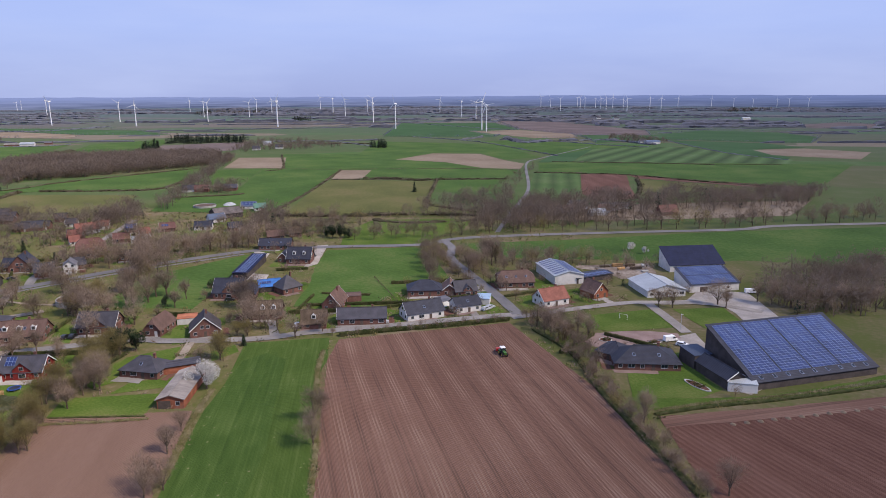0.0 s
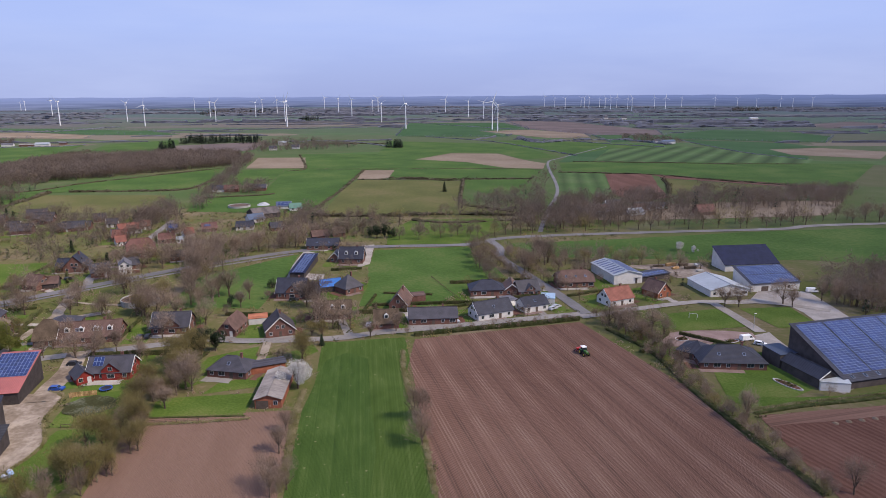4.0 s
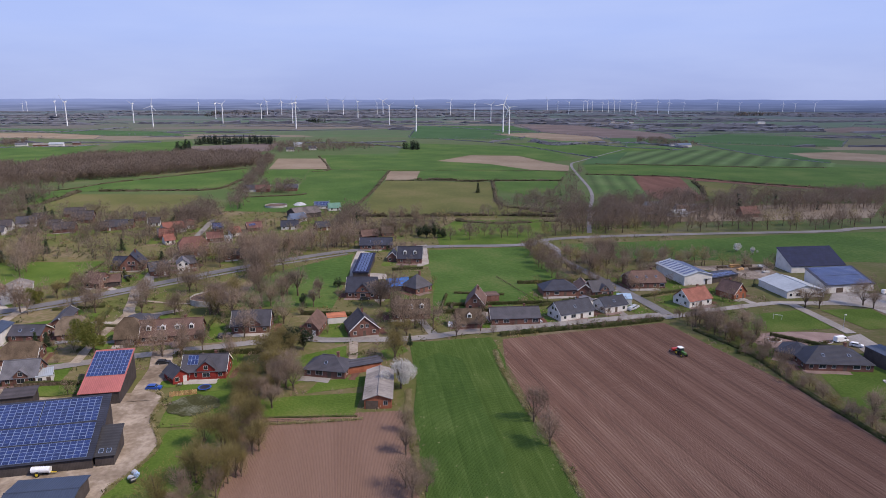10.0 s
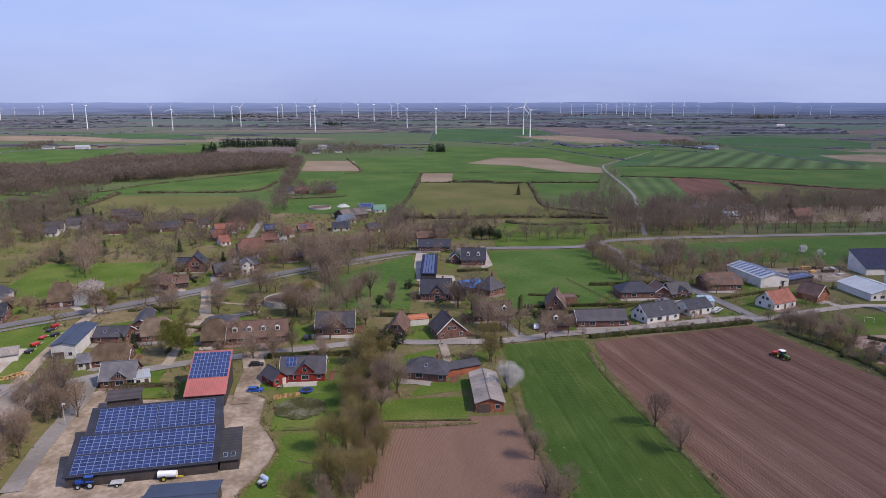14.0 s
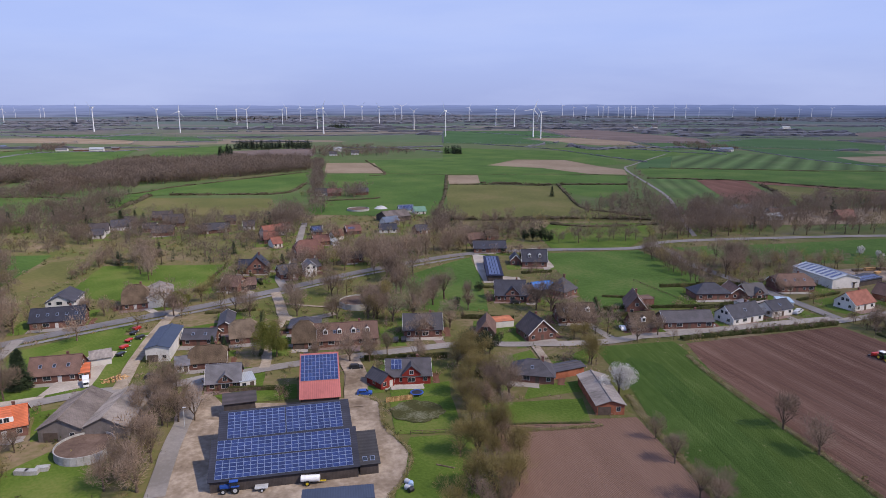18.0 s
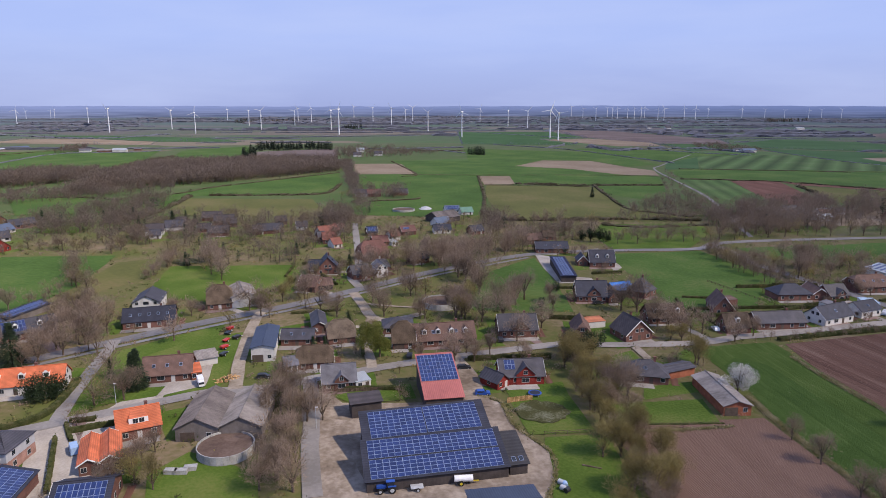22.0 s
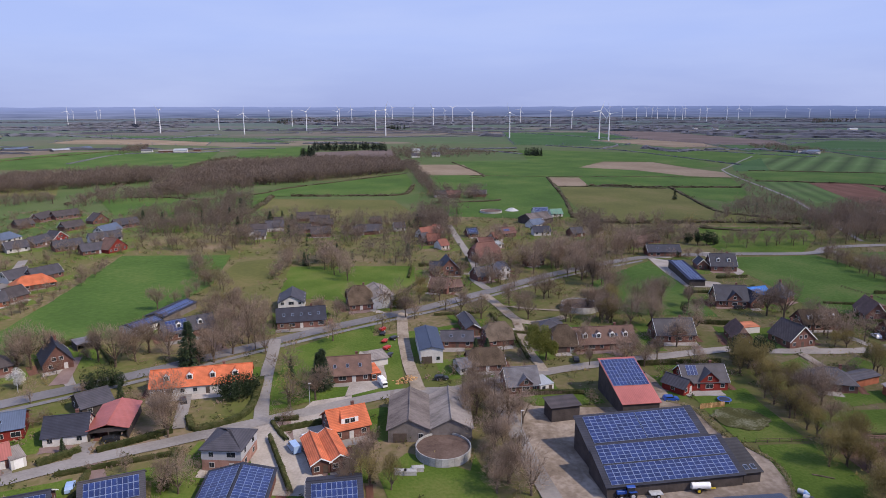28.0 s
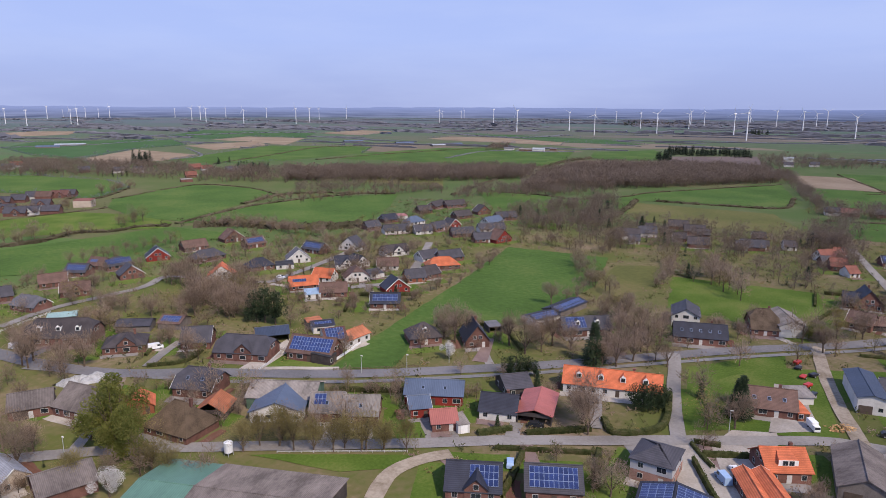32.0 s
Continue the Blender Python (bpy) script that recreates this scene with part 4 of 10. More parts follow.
field("ploughed_field", "pale brown stubble field behind the road", M_SOILPALE, 0.0, [(50.6, 490.3), (102.2, 509.2), (227.3, 524.1), (299.3, 530.4), (247.3, 462.2), (181.7, 452.9), (113.7, 446.0), (44.1, 447.8)], 0.06)
field("meadow", "green meadow before the plantation", M_CROP, 0.0, [(-432.7, 568.4), (-397.6, 609.2), (-387.0, 647.0), (-342.2, 715.9), (-283.0, 800.7), (-262.6, 685.2), (-265.8, 609.9), (-365.5, 594.0), (-381.6, 590.1)], 0.06)
field("pasture", "green pasture at the wood's foot", M_CROP, 0.0, [(-531.8, 571.3), (-477.7, 578.7), (-430.8, 564.9), (-383.3, 582.8), (-364.0, 509.6), (-409.1, 493.1), (-469.3, 482.5)], 0.06)
field("meadow", "olive brown meadow behind the village", M_OLIVE, 0.0, [(-376.7, 575.7), (-269.2, 572.7), (-247.9, 510.2), (-249.2, 478.7), (-350.8, 485.7), (-367.1, 509.6)], 0.06)
field("ploughed_field", "pale stubble strip behind the plantation", M_SOILPALE, 0.0, [(-577.3, 932.3), (-580.8, 1000.5), (-469.1, 1044.7), (-443.0, 980.7), (-482.7, 941.9), (-526.4, 897.5)], 0.06)
field("meadow", "green field behind the plantation", M_CROP, 0.0, [(-581.3, 1044.1), (-623.2, 1185.6), (-547.6, 1315.3), (-498.6, 1201.0), (-474.7, 1056.1), (-517.4, 1033.2)], 0.06)
field("ploughed_field", "grey brown fallow behind the plantation", M_SOILFAR, 0.0, [(-469.1, 1044.7), (-485.1, 1157.8), (-358.6, 1248.3), (-326.7, 1056.9), (-379.1, 1001.5), (-443.0, 980.7)], 0.06)
field("crop_field", "green field by the far farms", M_CROP, 0.0, [(-772.6, 913.4), (-794.6, 1103.1), (-693.7, 1143.0), (-660.0, 1185.4), (-590.2, 950.8), (-580.6, 856.9), (-615.0, 805.8), (-660.6, 754.2)], 0.06)
field("ploughed_field", "pale pinkish far field", M_SOILPALE, 0.0, [(-1135.7, 1429.1), (-1154.6, 1568.3), (-1011.5, 1594.9), (-790.3, 1474.5), (-751.6, 1351.1), (-967.3, 1388.9)], 0.06)
field("crop_field", "dark green far field", M_CROPDARK, 0.0, [(-1235.7, 1736.7), (-1063.8, 1769.3), (-752.3, 1650.5), (-599.2, 1475.5), (-790.3, 1474.5), (-1026.3, 1621.5)], 0.06)
field("meadow", "green field around the far farm", M_CROP, 0.0, [(-260.9, 768.5), (-213.2, 781.4), (-197.8, 661.6), (-231.2, 634.8), (-247.5, 711.0)], 0.06)
field("crop_field", "green field before the far village", M_CROP, 0.0, [(-1098.8, 362.4), (-1025.8, 411.7), (-913.4, 429.9), (-830.6, 399.5), (-788.7, 334.1), (-863.8, 325.8), (-950.5, 298.4)], 0.06)
field("crop_field", "bright green field with wheel tracks", M_CROP, 0.0, [(-772.5, 344.8), (-789.7, 384.6), (-800.5, 454.3), (-736.4, 467.7), (-674.5, 446.0), (-654.4, 385.1), (-627.3, 302.4), (-667.3, 294.1), (-730.6, 312.6)], 0.06)
field("crop_field", "long green field with wheel tracks", M_CROP, 0.0, [(-620.2, 293.1), (-640.8, 378.7), (-631.6, 450.8), (-583.5, 510.9), (-543.9, 442.0), (-516.3, 374.2), (-539.9, 347.7), (-601.2, 330.9)], 0.06)
field("pasture", "rough green pasture beside new houses", M_GRASS, 0.0, [(-740.1, 207.7), (-734.0, 256.9), (-730.6, 284.7), (-684.7, 301.4), (-628.4, 296.1), (-614.2, 278.6), (-642.8, 240.6), (-679.9, 181.7)], 0.06)
field("crop_field", "green crop field behind the estate", M_CROP, 0.0, [(-633.6, 161.8), (-626.8, 199.9), (-620.4, 245.7), (-614.7, 283.4), (-566.3, 289.9), (-551.4, 272.4), (-565.9, 246.7), (-560.4, 223.9), (-549.0, 172.2), (-581.0, 139.0)], 0.06)
field("ploughed_field", "brown ploughed field behind the far village", M_SOILPALE, 0.0, [(-1217.2, 582.2), (-1348.9, 764.9), (-1138.0, 738.9), (-1091.9, 643.5), (-1090.3, 595.3), (-1085.2, 532.1)], 0.06)
field("ploughed_field", "pale tan far field", M_SOILPALE, 0.0, [(-1378.5, 897.0), (-1380.8, 1084.5), (-1258.7, 1009.6), (-1221.0, 837.3)], 0.06)
field("ploughed_field", "beige far stubble field", M_SOILPALE, 0.0, [(-1517.7, 1076.3), (-1578.1, 1251.5), (-1399.4, 1271.5), (-1231.8, 1029.4), (-1390.8, 1077.0)], 0.06)
field("ploughed_field", "pale brown far field", M_SOILPALE, 0.0, [(-2211.7, 842.4), (-2320.9, 1099.2), (-2215.9, 1184.2), (-2026.1, 1031.1), (-2022.3, 760.7)], 0.06)
field("ploughed_field", "pale brown far field", M_SOILPALE, 0.0, [(-1586.9, 1524.2), (-1625.2, 1789.8), (-1480.6, 1780.0), (-1387.8, 1485.6)], 0.06)
field("crop_field", "far green field", M_CROP, 0.0, [(-1100.8, 650.2), (-1127.8, 730.6), (-1240.6, 998.1), (-1050.0, 1089.6), (-948.3, 922.5), (-947.8, 731.1), (-990.4, 641.3)], 0.06)
field("crop_field", "far green field", M_CROP, 0.0, [(-948.3, 922.5), (-916.0, 1141.4), (-846.4, 1191.9), (-675.6, 1152.3), (-597.6, 889.8), (-734.6, 841.9), (-899.9, 804.0)], 0.06)
field("crop_field", "far green field", M_CROPDARK, 0.0, [(-1592.2, 650.5), (-1736.9, 789.2), (-1636.5, 1054.4), (-1392.8, 911.1), (-1363.2, 774.8), (-1229.5, 586.9), (-1341.8, 579.5)], 0.06)
field("crop_field", "far green field", M_CROPDARK, 0.0, [(-1790.9, 1170.9), (-2016.8, 1468.5), (-1615.0, 1555.7), (-1419.8, 1293.8), (-1578.1, 1251.5), (-1540.9, 1092.4)], 0.06)
field("meadow", "olive meadow behind the estate gardens", M_OLIVE, 0.0, [(-725.0, 614.9), (-680.9, 644.7), (-615.0, 644.3), (-581.2, 588.5), (-633.9, 577.9), (-677.1, 575.0)], 0.06)
field("meadow", "green paddock among trees", M_GRASS, 0.0, [(-426.7, 453.2), (-402.1, 453.9), (-386.6, 415.1), (-409.7, 415.6)], 0.06)
road("main_road", "grey asphalt country road", M_ASPHALT, 6.2, [(-640.0, 95.0), (-445.4, 100.5), (-383.9, 127.0), (-347.0, 148.5), (-313.8, 174.5), (-297.1, 188.5), (-280.1, 204.5), (-265.9, 217.8), (-250.0, 232.5), (-231.0, 248.2), (-214.0, 262.0), (-190.0, 286.0), (-154.5, 321.6), (-108.3, 356.0), (-63.8, 366.8), (-12.1, 371.7), (5.9, 386.7), (40.9, 396.1), (112.9, 405.4), (187.3, 413.3), (296.6, 432.7), (900.0, 465.0), (1600.0, 640.0)], 0.1)
road("cycle_path", "narrow asphalt path beside the road", M_PATH, 2.2, [(-438.9, 97.0), (-379.0, 122.0), (-343.5, 143.5), (-310.6, 169.6), (-294.0, 183.6), (-276.8, 199.6), (-262.4, 213.0), (-246.6, 227.4), (-227.8, 243.2), (-210.8, 257.2), (-187.0, 281.0), (-153.8, 313.7), (-108.6, 349.1)], 0.08)
road("village_street", "light grey village street", M_LANE, 4.8, [(-385.2, 64.0), (-366.9, 80.6), (-350.7, 92.2), (-308.4, 120.6), (-287.0, 135.8), (-272.0, 144.8), (-254.0, 156.2), (-239.0, 165.2), (-226.5, 172.8), (-216.5, 177.8), (-201.0, 180.5), (-192.0, 186.6), (-177.4, 193.2), (-165.5, 198.8), (-145.5, 206.2), (-110.1, 218.0), (-98.6, 216.6), (-67.3, 218.5), (-49.6, 224.8), (-37.2, 227.6), (16.0, 242.1), (30.2, 245.3)], 0.1)
road("side_road", "grey asphalt side road", M_LANE, 3.9, [(-251.5, 158.6), (-255.2, 171.5), (-259.3, 188.0), (-263.8, 210.0), (-266.3, 219.5)], 0.1)
road("side_road", "asphalt road to the main road", M_ASPHALT, 5.0, [(30.6, 245.3), (24.1, 271.0), (14.4, 304.2), (4.7, 339.1), (5.6, 362.5), (0.8, 385.2)], 0.11)
road("lane", "asphalt lane to the village", M_LANE, 4.0, [(-190.8, 289.1), (-197.2, 307.0), (-196.5, 329.6), (-202.4, 369.9), (-207.8, 402.5), (-215.5, 452.0)], 0.1)
road("country_lane", "grey far lane between fields", M_ASPHALT, 3.0, [(34.7, 406.5), (51.1, 483.2), (78.3, 603.7), (104.1, 832.5), (134.5, 907.1), (241.1, 1102.0)], 0.1)
road("drive", "concrete farm drive", M_LANE, 4.2, [(27.6, 241.4), (40.4, 246.1), (57.5, 253.2), (82.7, 260.5), (87.0, 251.4), (89.9, 223.8)], 0.1)
road("drive", "concrete farm drive", M_LANE, 4.2, [(82.7, 260.5), (106.0, 259.6), (119.9, 253.4), (128.7, 247.5)], 0.1)
road("farm_track", "sandy farm track", M_TRACK, 4.0, [(-211.9, 179.2), (-213.4, 185.4), (-217.2, 200.5), (-221.3, 223.0), (-224.5, 247.7), (-224.0, 252.0)], 0.1)
road("farm_track", "sandy two-rut farm track", M_TRACK, 4.2, [(-192.3, 280.0), (-186.0, 262.3), (-180.6, 246.6), (-175.4, 242.6), (-169.0, 244.4), (-161.3, 250.8)], 0.1)
road("farm_track", "sandy farm track between the houses", M_TRACK, 3.2, [(-180.8, 247.4), (-180.0, 238.0), (-179.6, 230.1), (-178.6, 219.0), (-177.9, 211.0), (-175.5, 201.5), (-174.6, 195.5)], 0.1)
road("farm_track", "worn path through the grass", M_TRACK, 1.6, [(-186.0, 264.0), (-171.5, 259.7), (-160.3, 258.6)], 0.1)
road("farm_track", "sandy curved farm track", M_TRACK, 4.2, [(-296.5, 122.0), (-300.6, 117.0), (-303.2, 111.0), (-303.6, 105.2), (-301.0, 97.0)], 0.1)
road("drive", "garden drive", M_TRACK, 2.8, [(-88.4, 215.0), (-87.6, 209.2), (-86.6, 199.3), (-88.7, 194.6)], 0.1)
road("drive", "farm drive beside the barn", M_LANE, 4.2, [(-191.8, 185.4), (-187.4, 168.4), (-183.8, 147.0), (-178.9, 125.5)], 0.1)
road("drive", "drive beside the red cottage", M_YARD, 6.6, [(-150.8, 206.5), (-148.0, 198.0), (-145.4, 190.0), (-144.2, 179.8), (-142.1, 168.4)], 0.1)
road("estate_street", "grey street of the housing estate", M_LANE, 4.5, [(-411.8, 226.7), (-400.1, 245.9), (-405.6, 268.6), (-422.2, 304.9), (-436.5, 333.5)], 0.1)
road("estate_street", "grey street of the housing estate", M_LANE, 4.2, [(-449.6, 214.7), (-454.7, 252.0), (-461.7, 288.6)], 0.1)
road("estate_street", "grey street of the housing estate", M_LANE, 4.2, [(-487.1, 113.5), (-494.2, 138.6), (-492.1, 176.0), (-498.9, 196.1), (-465.3, 204.7), (-449.6, 214.7)], 0.1)
road("drive", "house drive", M_LANE, 3.2, [(-406.7, 118.1), (-412.8, 128.9), (-417.3, 139.1)], 0.1)
road("drive", "house drive", M_LANE, 3.2, [(-271.0, 152.9), (-279.1, 176.9)], 0.1)
road("drive", "house drive", M_LANE, 3.6, [(-287.7, 137.1), (-289.8, 144.9)], 0.1)


# ---- houses ----
def window_mesh(w, h):
    bm = bmesh.new()
    box(bm, -w / 2, w / 2, -0.06, 0.02, 0, h)
    return from_bm("window", bm, [M_FRAME])


def pane_mesh(w, h):
    bm = bmesh.new()
    box(bm, -w / 2, w / 2, -0.068, -0.05, 0, h)
    return from_bm("pane", bm, [M_GLASS])


WIN, PANE = window_mesh(1.25, 1.3), pane_mesh(0.53, 1.1)
WINB, PANEB = window_mesh(2.2, 1.4), pane_mesh(0.98, 1.2)


def module_mesh(w, h, rails):
    """One solar module: a shallow metal tray with a set-in cell face."""
    e = 0.05
    v = [(0, 0, 0), (w, 0, 0), (w, h, 0), (0, h, 0), (0, 0, 0.05), (w, 0, 0.05), (w, h, 0.05), (0, h, 0.05), (e, e, 0.05), (w - e, e, 0.05), (w - e, h - e, 0.05), (e, h - e, 0.05)]
    f = [(0, 1, 5, 4), (1, 2, 6, 5), (2, 3, 7, 6), (3, 0, 4, 7), (4, 5, 9, 8), (5, 6, 10, 9), (6, 7, 11, 10), (7, 4, 8, 11), (8, 9, 10, 11)]
    return mesh_of("solar_panel", v, f, [M_ALU, M_CELL], [0, 0, 0, 0, 0, 0, 0, 0, 1])


MODULE_L, MODULE_P = module_mesh(1.42, 0.98, 1), module_mesh(1.0, 1.62, 0)
HOUSES = []
BUILT = random.Random(11)


def solar(root, frame_m, width, slope, big=False, portrait=True, blocks=1, gap=0.0, most=300):
    """Modules in rows on a roof plane whose lower left corner and axes frame_m gives."""
    me, mw, mh = (MODULE_P, 1.0, 1.62) if portrait else (MODULE_L, 1.42, 0.98)
    gx, gy = (0.03, 0.02)
    cols, rows = int((width - gap * (blocks - 1)) / blocks / (mw + gx)), int(slope / (mh + gy))
    x0 = (width - (blocks * cols * (mw + gx) + (blocks - 1) * gap)) / 2
    y0 = (slope - rows * (mh + gy)) / 2
    split = 0.45 if big and blocks == 1 else 0.0
    places = [(x0 + b * (cols * (mw + gx) + gap) + c * (mw + gx), y0 - split / 2 + r * (mh + gy) + (split if r >= rows // 2 else 0)) for r in range(rows) for b in range(blocks) for c in range(cols)]
    if math.hypot(root.location.x + 110, root.location.y - 120) > 235 or len(places) < 10:
        most = 0
    for x, y in places[:most]:
        child("solar_panel", me, root, frame_m @ Matrix.Translation((x, y, 0.09)))
    rest = places[most:]
    if rest:
        base = [v.co.copy() for v in me.vertices]
        fs = [tuple(p.vertices) for p in me.polygons]
        verts = [v + Vector((x, y, 0.09)) for x, y in rest for v in base]
        faces = [tuple(len(base) * k + i for i in f) for k in range(len(rest)) for f in fs]
        ob = child("panel_rest", mesh_of("panel_rest", verts, faces, [M_ALU, M_CELL], [p.material_index for p in me.polygons] * len(rest)), root, frame_m)
        tagged(ob, kind="stuff")


def roof_parts(L, W, eave, pitch, k, over, mono):
    """Faces of a roof with its ridge along x: k is the share of the gable that stays upright (1 gable, 0 full hip)."""
    tn = math.tan(radians(pitch))
    bm = bmesh.new()
    V = lambda x, y, z: bm.verts.new((x, y, z))
    lx, wy = L / 2 + over, W / 2 + over
    ze = eave - over * tn + 0.05
    if mono:
        zt = eave + (W + over) * tn + 0.05
        bm.faces.new((V(-lx, -wy, ze), V(lx, -wy, ze), V(lx, wy, zt), V(-lx, wy, zt)))
    else:
        zr = eave + W / 2 * tn + 0.05
        zk = ze + (zr - ze) * k
        yk = wy * (1 - k)
        ins = yk
        a = [V(-lx, -wy, ze), V(lx, -wy, ze), V(lx, wy, ze), V(-lx, wy, ze)]
        r = [V(-lx + ins, 0, zr), V(lx - ins, 0, zr)]
        if k >= 0.999:
            bm.faces.new((a[0], a[1], r[1], r[0]))
            bm.faces.new((a[2], a[3], r[0], r[1]))
        elif k <= 0.001:
            bm.faces.new((a[0], a[1], r[1], r[0]))
            bm.faces.new((a[2], a[3], r[0], r[1]))
            bm.faces.new((a[1], a[2], r[1]))
            bm.faces.new((a[3], a[0], r[0]))
        else:
            g = [V(-lx, -yk, zk), V(lx, -yk, zk), V(lx, yk, zk), V(-lx, yk, zk)]
            bm.faces.new((a[0], a[1], g[1], r[1], r[0], g[0]))
            bm.faces.new((a[2], a[3], g[3], r[0], r[1], g[2]))
            bm.faces.new((g[1], g[2], r[1]))
            bm.faces.new((g[3], g[0], r[0]))
    bmesh.ops.recalc_face_normals(bm, faces=bm.faces)
    if sum(f.normal.z for f in bm.faces) < 0:
        bmesh.ops.reverse_faces(bm, faces=bm.faces)
    bmesh.ops.solidify(bm, geom=bm.faces[:], thickness=0.16)
    return bm


def wall_parts(L, W, eave, pitch, k, mono):
    tn = math.tan(radians(pitch))
    bm = bmesh.new()
    lx, wy = L / 2, W / 2
    V = lambda x, y, z: bm.verts.new((x, y, z))
    if mono:
        zt = eave + W * tn
        prof = [(-wy, 0), (wy, 0), (wy, zt), (-wy, eave)]
    elif k < 0.001:
        prof = [(-wy, 0), (wy, 0), (wy, eave), (-wy, eave)]
    elif k < 0.999:
        prof = [(-wy, 0), (wy, 0), (wy, eave), (wy * (1 - k), eave + wy * tn * k), (-wy * (1 - k), eave + wy * tn * k), (-wy, eave)]
    else:
        prof = [(-wy, 0), (wy, 0), (wy, eave), (0, eave + wy * tn), (-wy, eave)]
    a, b = [V(-lx, y, z) for y, z in prof], [V(lx, y, z) for y, z in prof]
    n = len(prof)
    for i in range(n):
        bm.faces.new((a[i], a[(i + 1) % n], b[(i + 1) % n], b[i]))
    bm.faces.new(a[::-1])
    bm.faces.new(b)
    return bm


def ridge_cap(L, W, eave, pitch, k, over):
    bm = bmesh.new()
    zr = eave + W / 2 * math.tan(radians(pitch)) + 0.07
    tube(bm, (-L / 2 - over + (W / 2 + over) * (1 - k), 0, zr), (L / 2 + over - (W / 2 + over) * (1 - k), 0, zr), 0.16, 0.16, 6)
    return bm


def house(kind, x, y, turn, w, d, eave, pitch, ridge, roof, wall, feats):
    ft = feats.split()
    has = lambda c: c in ft
    count = lambda c: next((int(f[1:]) for f in ft if f[0] == c and f[1:].isdigit()), 0)
    flat, mono = ridge == "f", ridge in "mf"
    k = 0.0 if has("h") else 0.58 if has("H") else 1.0
    label = f"{WALL_WORD[wall]} {kind} with a {'half-hipped ' if has('H') else 'hipped ' if has('h') else ''}{ROOF_WORD[roof]} roof"
    panels = next((f for f in ft if f[0] in "SsP"), "")
    if panels:
        label += " and solar panels"
    m = Matrix.Translation((x, y, 0)) @ Matrix.Rotation(radians(turn), 4, "Z")
    name = {"house": "house", "barn": "barn", "hall": "hall", "garage": "garage", "shed": "shed", "annex": "annex", "carport": "carport", "workshop": "workshop"}[kind]
    root = thing(name, m, " ".join(label.split()[:12]), kind)
    near = y < 262 and x > -330
    HOUSES.append((x, y, math.hypot(w, d) / 2))
    spin = Matrix.Rotation(radians(90), 4, "Z") if ridge == "y" else Matrix()
    L, W = (d, w) if ridge == "y" else (w, d)
    tn = math.tan(radians(pitch))
    over = 0.12 if flat else 0.45
    if has("bay"):
        # open front: three closed sides and posts
        for b in ((-w / 2, w / 2, d / 2 - 0.2, d / 2), (-w / 2, -w / 2 + 0.2, -d / 2, d / 2 - 0.2), (w / 2 - 0.2, w / 2, -d / 2, d / 2 - 0.2)):
            bm = bmesh.new()
            top = eave if not (mono and b[2] > 0) else eave + W * tn
            box(bm, *b, 0, top)
            part("wall", bm, WALLS[wall], root)
        bm = bmesh.new()
        if ridge == "y":
            box(bm, -w / 2 + 0.2, w / 2 - 0.2, -d / 2 + 0.05, -d / 2 + 0.2, eave - 0.9, eave + 0.2)
        else:
            box(bm, -w / 2 + 0.2, w / 2 - 0.2, -d / 2 + 0.05, -d / 2 + 0.2, eave - 0.5, eave)
        part("fascia", bm, WALLS[wall], root)
        n = max(2, int(w / 5))
        for i in range(1, n):
            bm = bmesh.new()
            xx = -w / 2 + w * i / n
            box(bm, xx - 0.12, xx + 0.12, -d / 2 + 0.05, -d / 2 + 0.29, 0, eave - 0.5)
            part("post", bm, M_DOOR, root)
    else:
        part("wall", wall_parts(L, W, eave, pitch, k, mono), WALLS[wall], root, m=spin)
    part("roof", roof_parts(L, W, eave, pitch, k, over, mono), ROOFS[roof], root, m=spin)
    if not mono and not flat:
        part("ridge_cap", ridge_cap(L, W, eave, pitch, k, over), ROOFS[roof], root, m=spin)
        if kind in ("house", "annex") and k > 0.5:
            # white verge boards along the gable edges
            zr = eave + W / 2 * tn
            for sx in (-1, 1):
                for sy in (-1, 1):
                    if has("w") or BUILT.random() < 0.25:
                        bm = bmesh.new()
                        xx = sx * (L / 2 + over + 0.02)
                        frac = k if k < 1 else 1
                        y0, z0 = sy * (W / 2 + over), eave - over * tn
                        y1, z1 = sy * (W / 2 + over) * (1 - frac), z0 + (zr - z0) * frac
                        v = [bm.verts.new(q) for q in ((xx, y0, z0 - 0.2), (xx, y0, z0 + 0.1), (xx, y1, z1 + 0.1), (xx, y1, z1 - 0.25))]
                        u = [bm.verts.new((q.co.x + sx * 0.05, q.co.y, q.co.z)) for q in v]
                        for i in range(4):
                            bm.faces.new((v[i], v[(i + 1) % 4], u[(i + 1) % 4], u[i]))
                        bm.faces.new(u)
                        bm.faces.new(v[::-1])
                        part("verge_board", bm, M_WHITE, root, m=spin)
    def put_window(px, py, pz, ang, wide=False):
        wm = Matrix.Translation((px, py, pz)) @ Matrix.Rotation(ang, 4, "Z")
        ob = child("window", WINB if wide else WIN, root, wm)
        if near:
            for o in (-0.51, 0.51) if wide else (-0.28, 0.28):
                child("pane", PANEB if wide else PANE, ob, Matrix.Translation((o, 0, 0.12)))
        else:
            child("pane", PANEB if wide else PANE, ob, Matrix.LocRotScale((0, 0, 0.12), None, (2.0, 1, 1)))

    if not has("n") and not has("bay"):
        rows = [0.85] if eave < 4.2 else [0.85, 3.4]
        for pz in rows:
            n = max(2, int(w / 3.1))
            door = n // 2
            for i in range(n):
                px = -w / 2 + w * (i + 0.5) / n
                if i == door and pz < 1:
                    bm = bmesh.new()
                    box(bm, px - 0.55, px + 0.55, -d / 2 - 0.06, -d / 2 + 0.02, 0.05, 2.1)
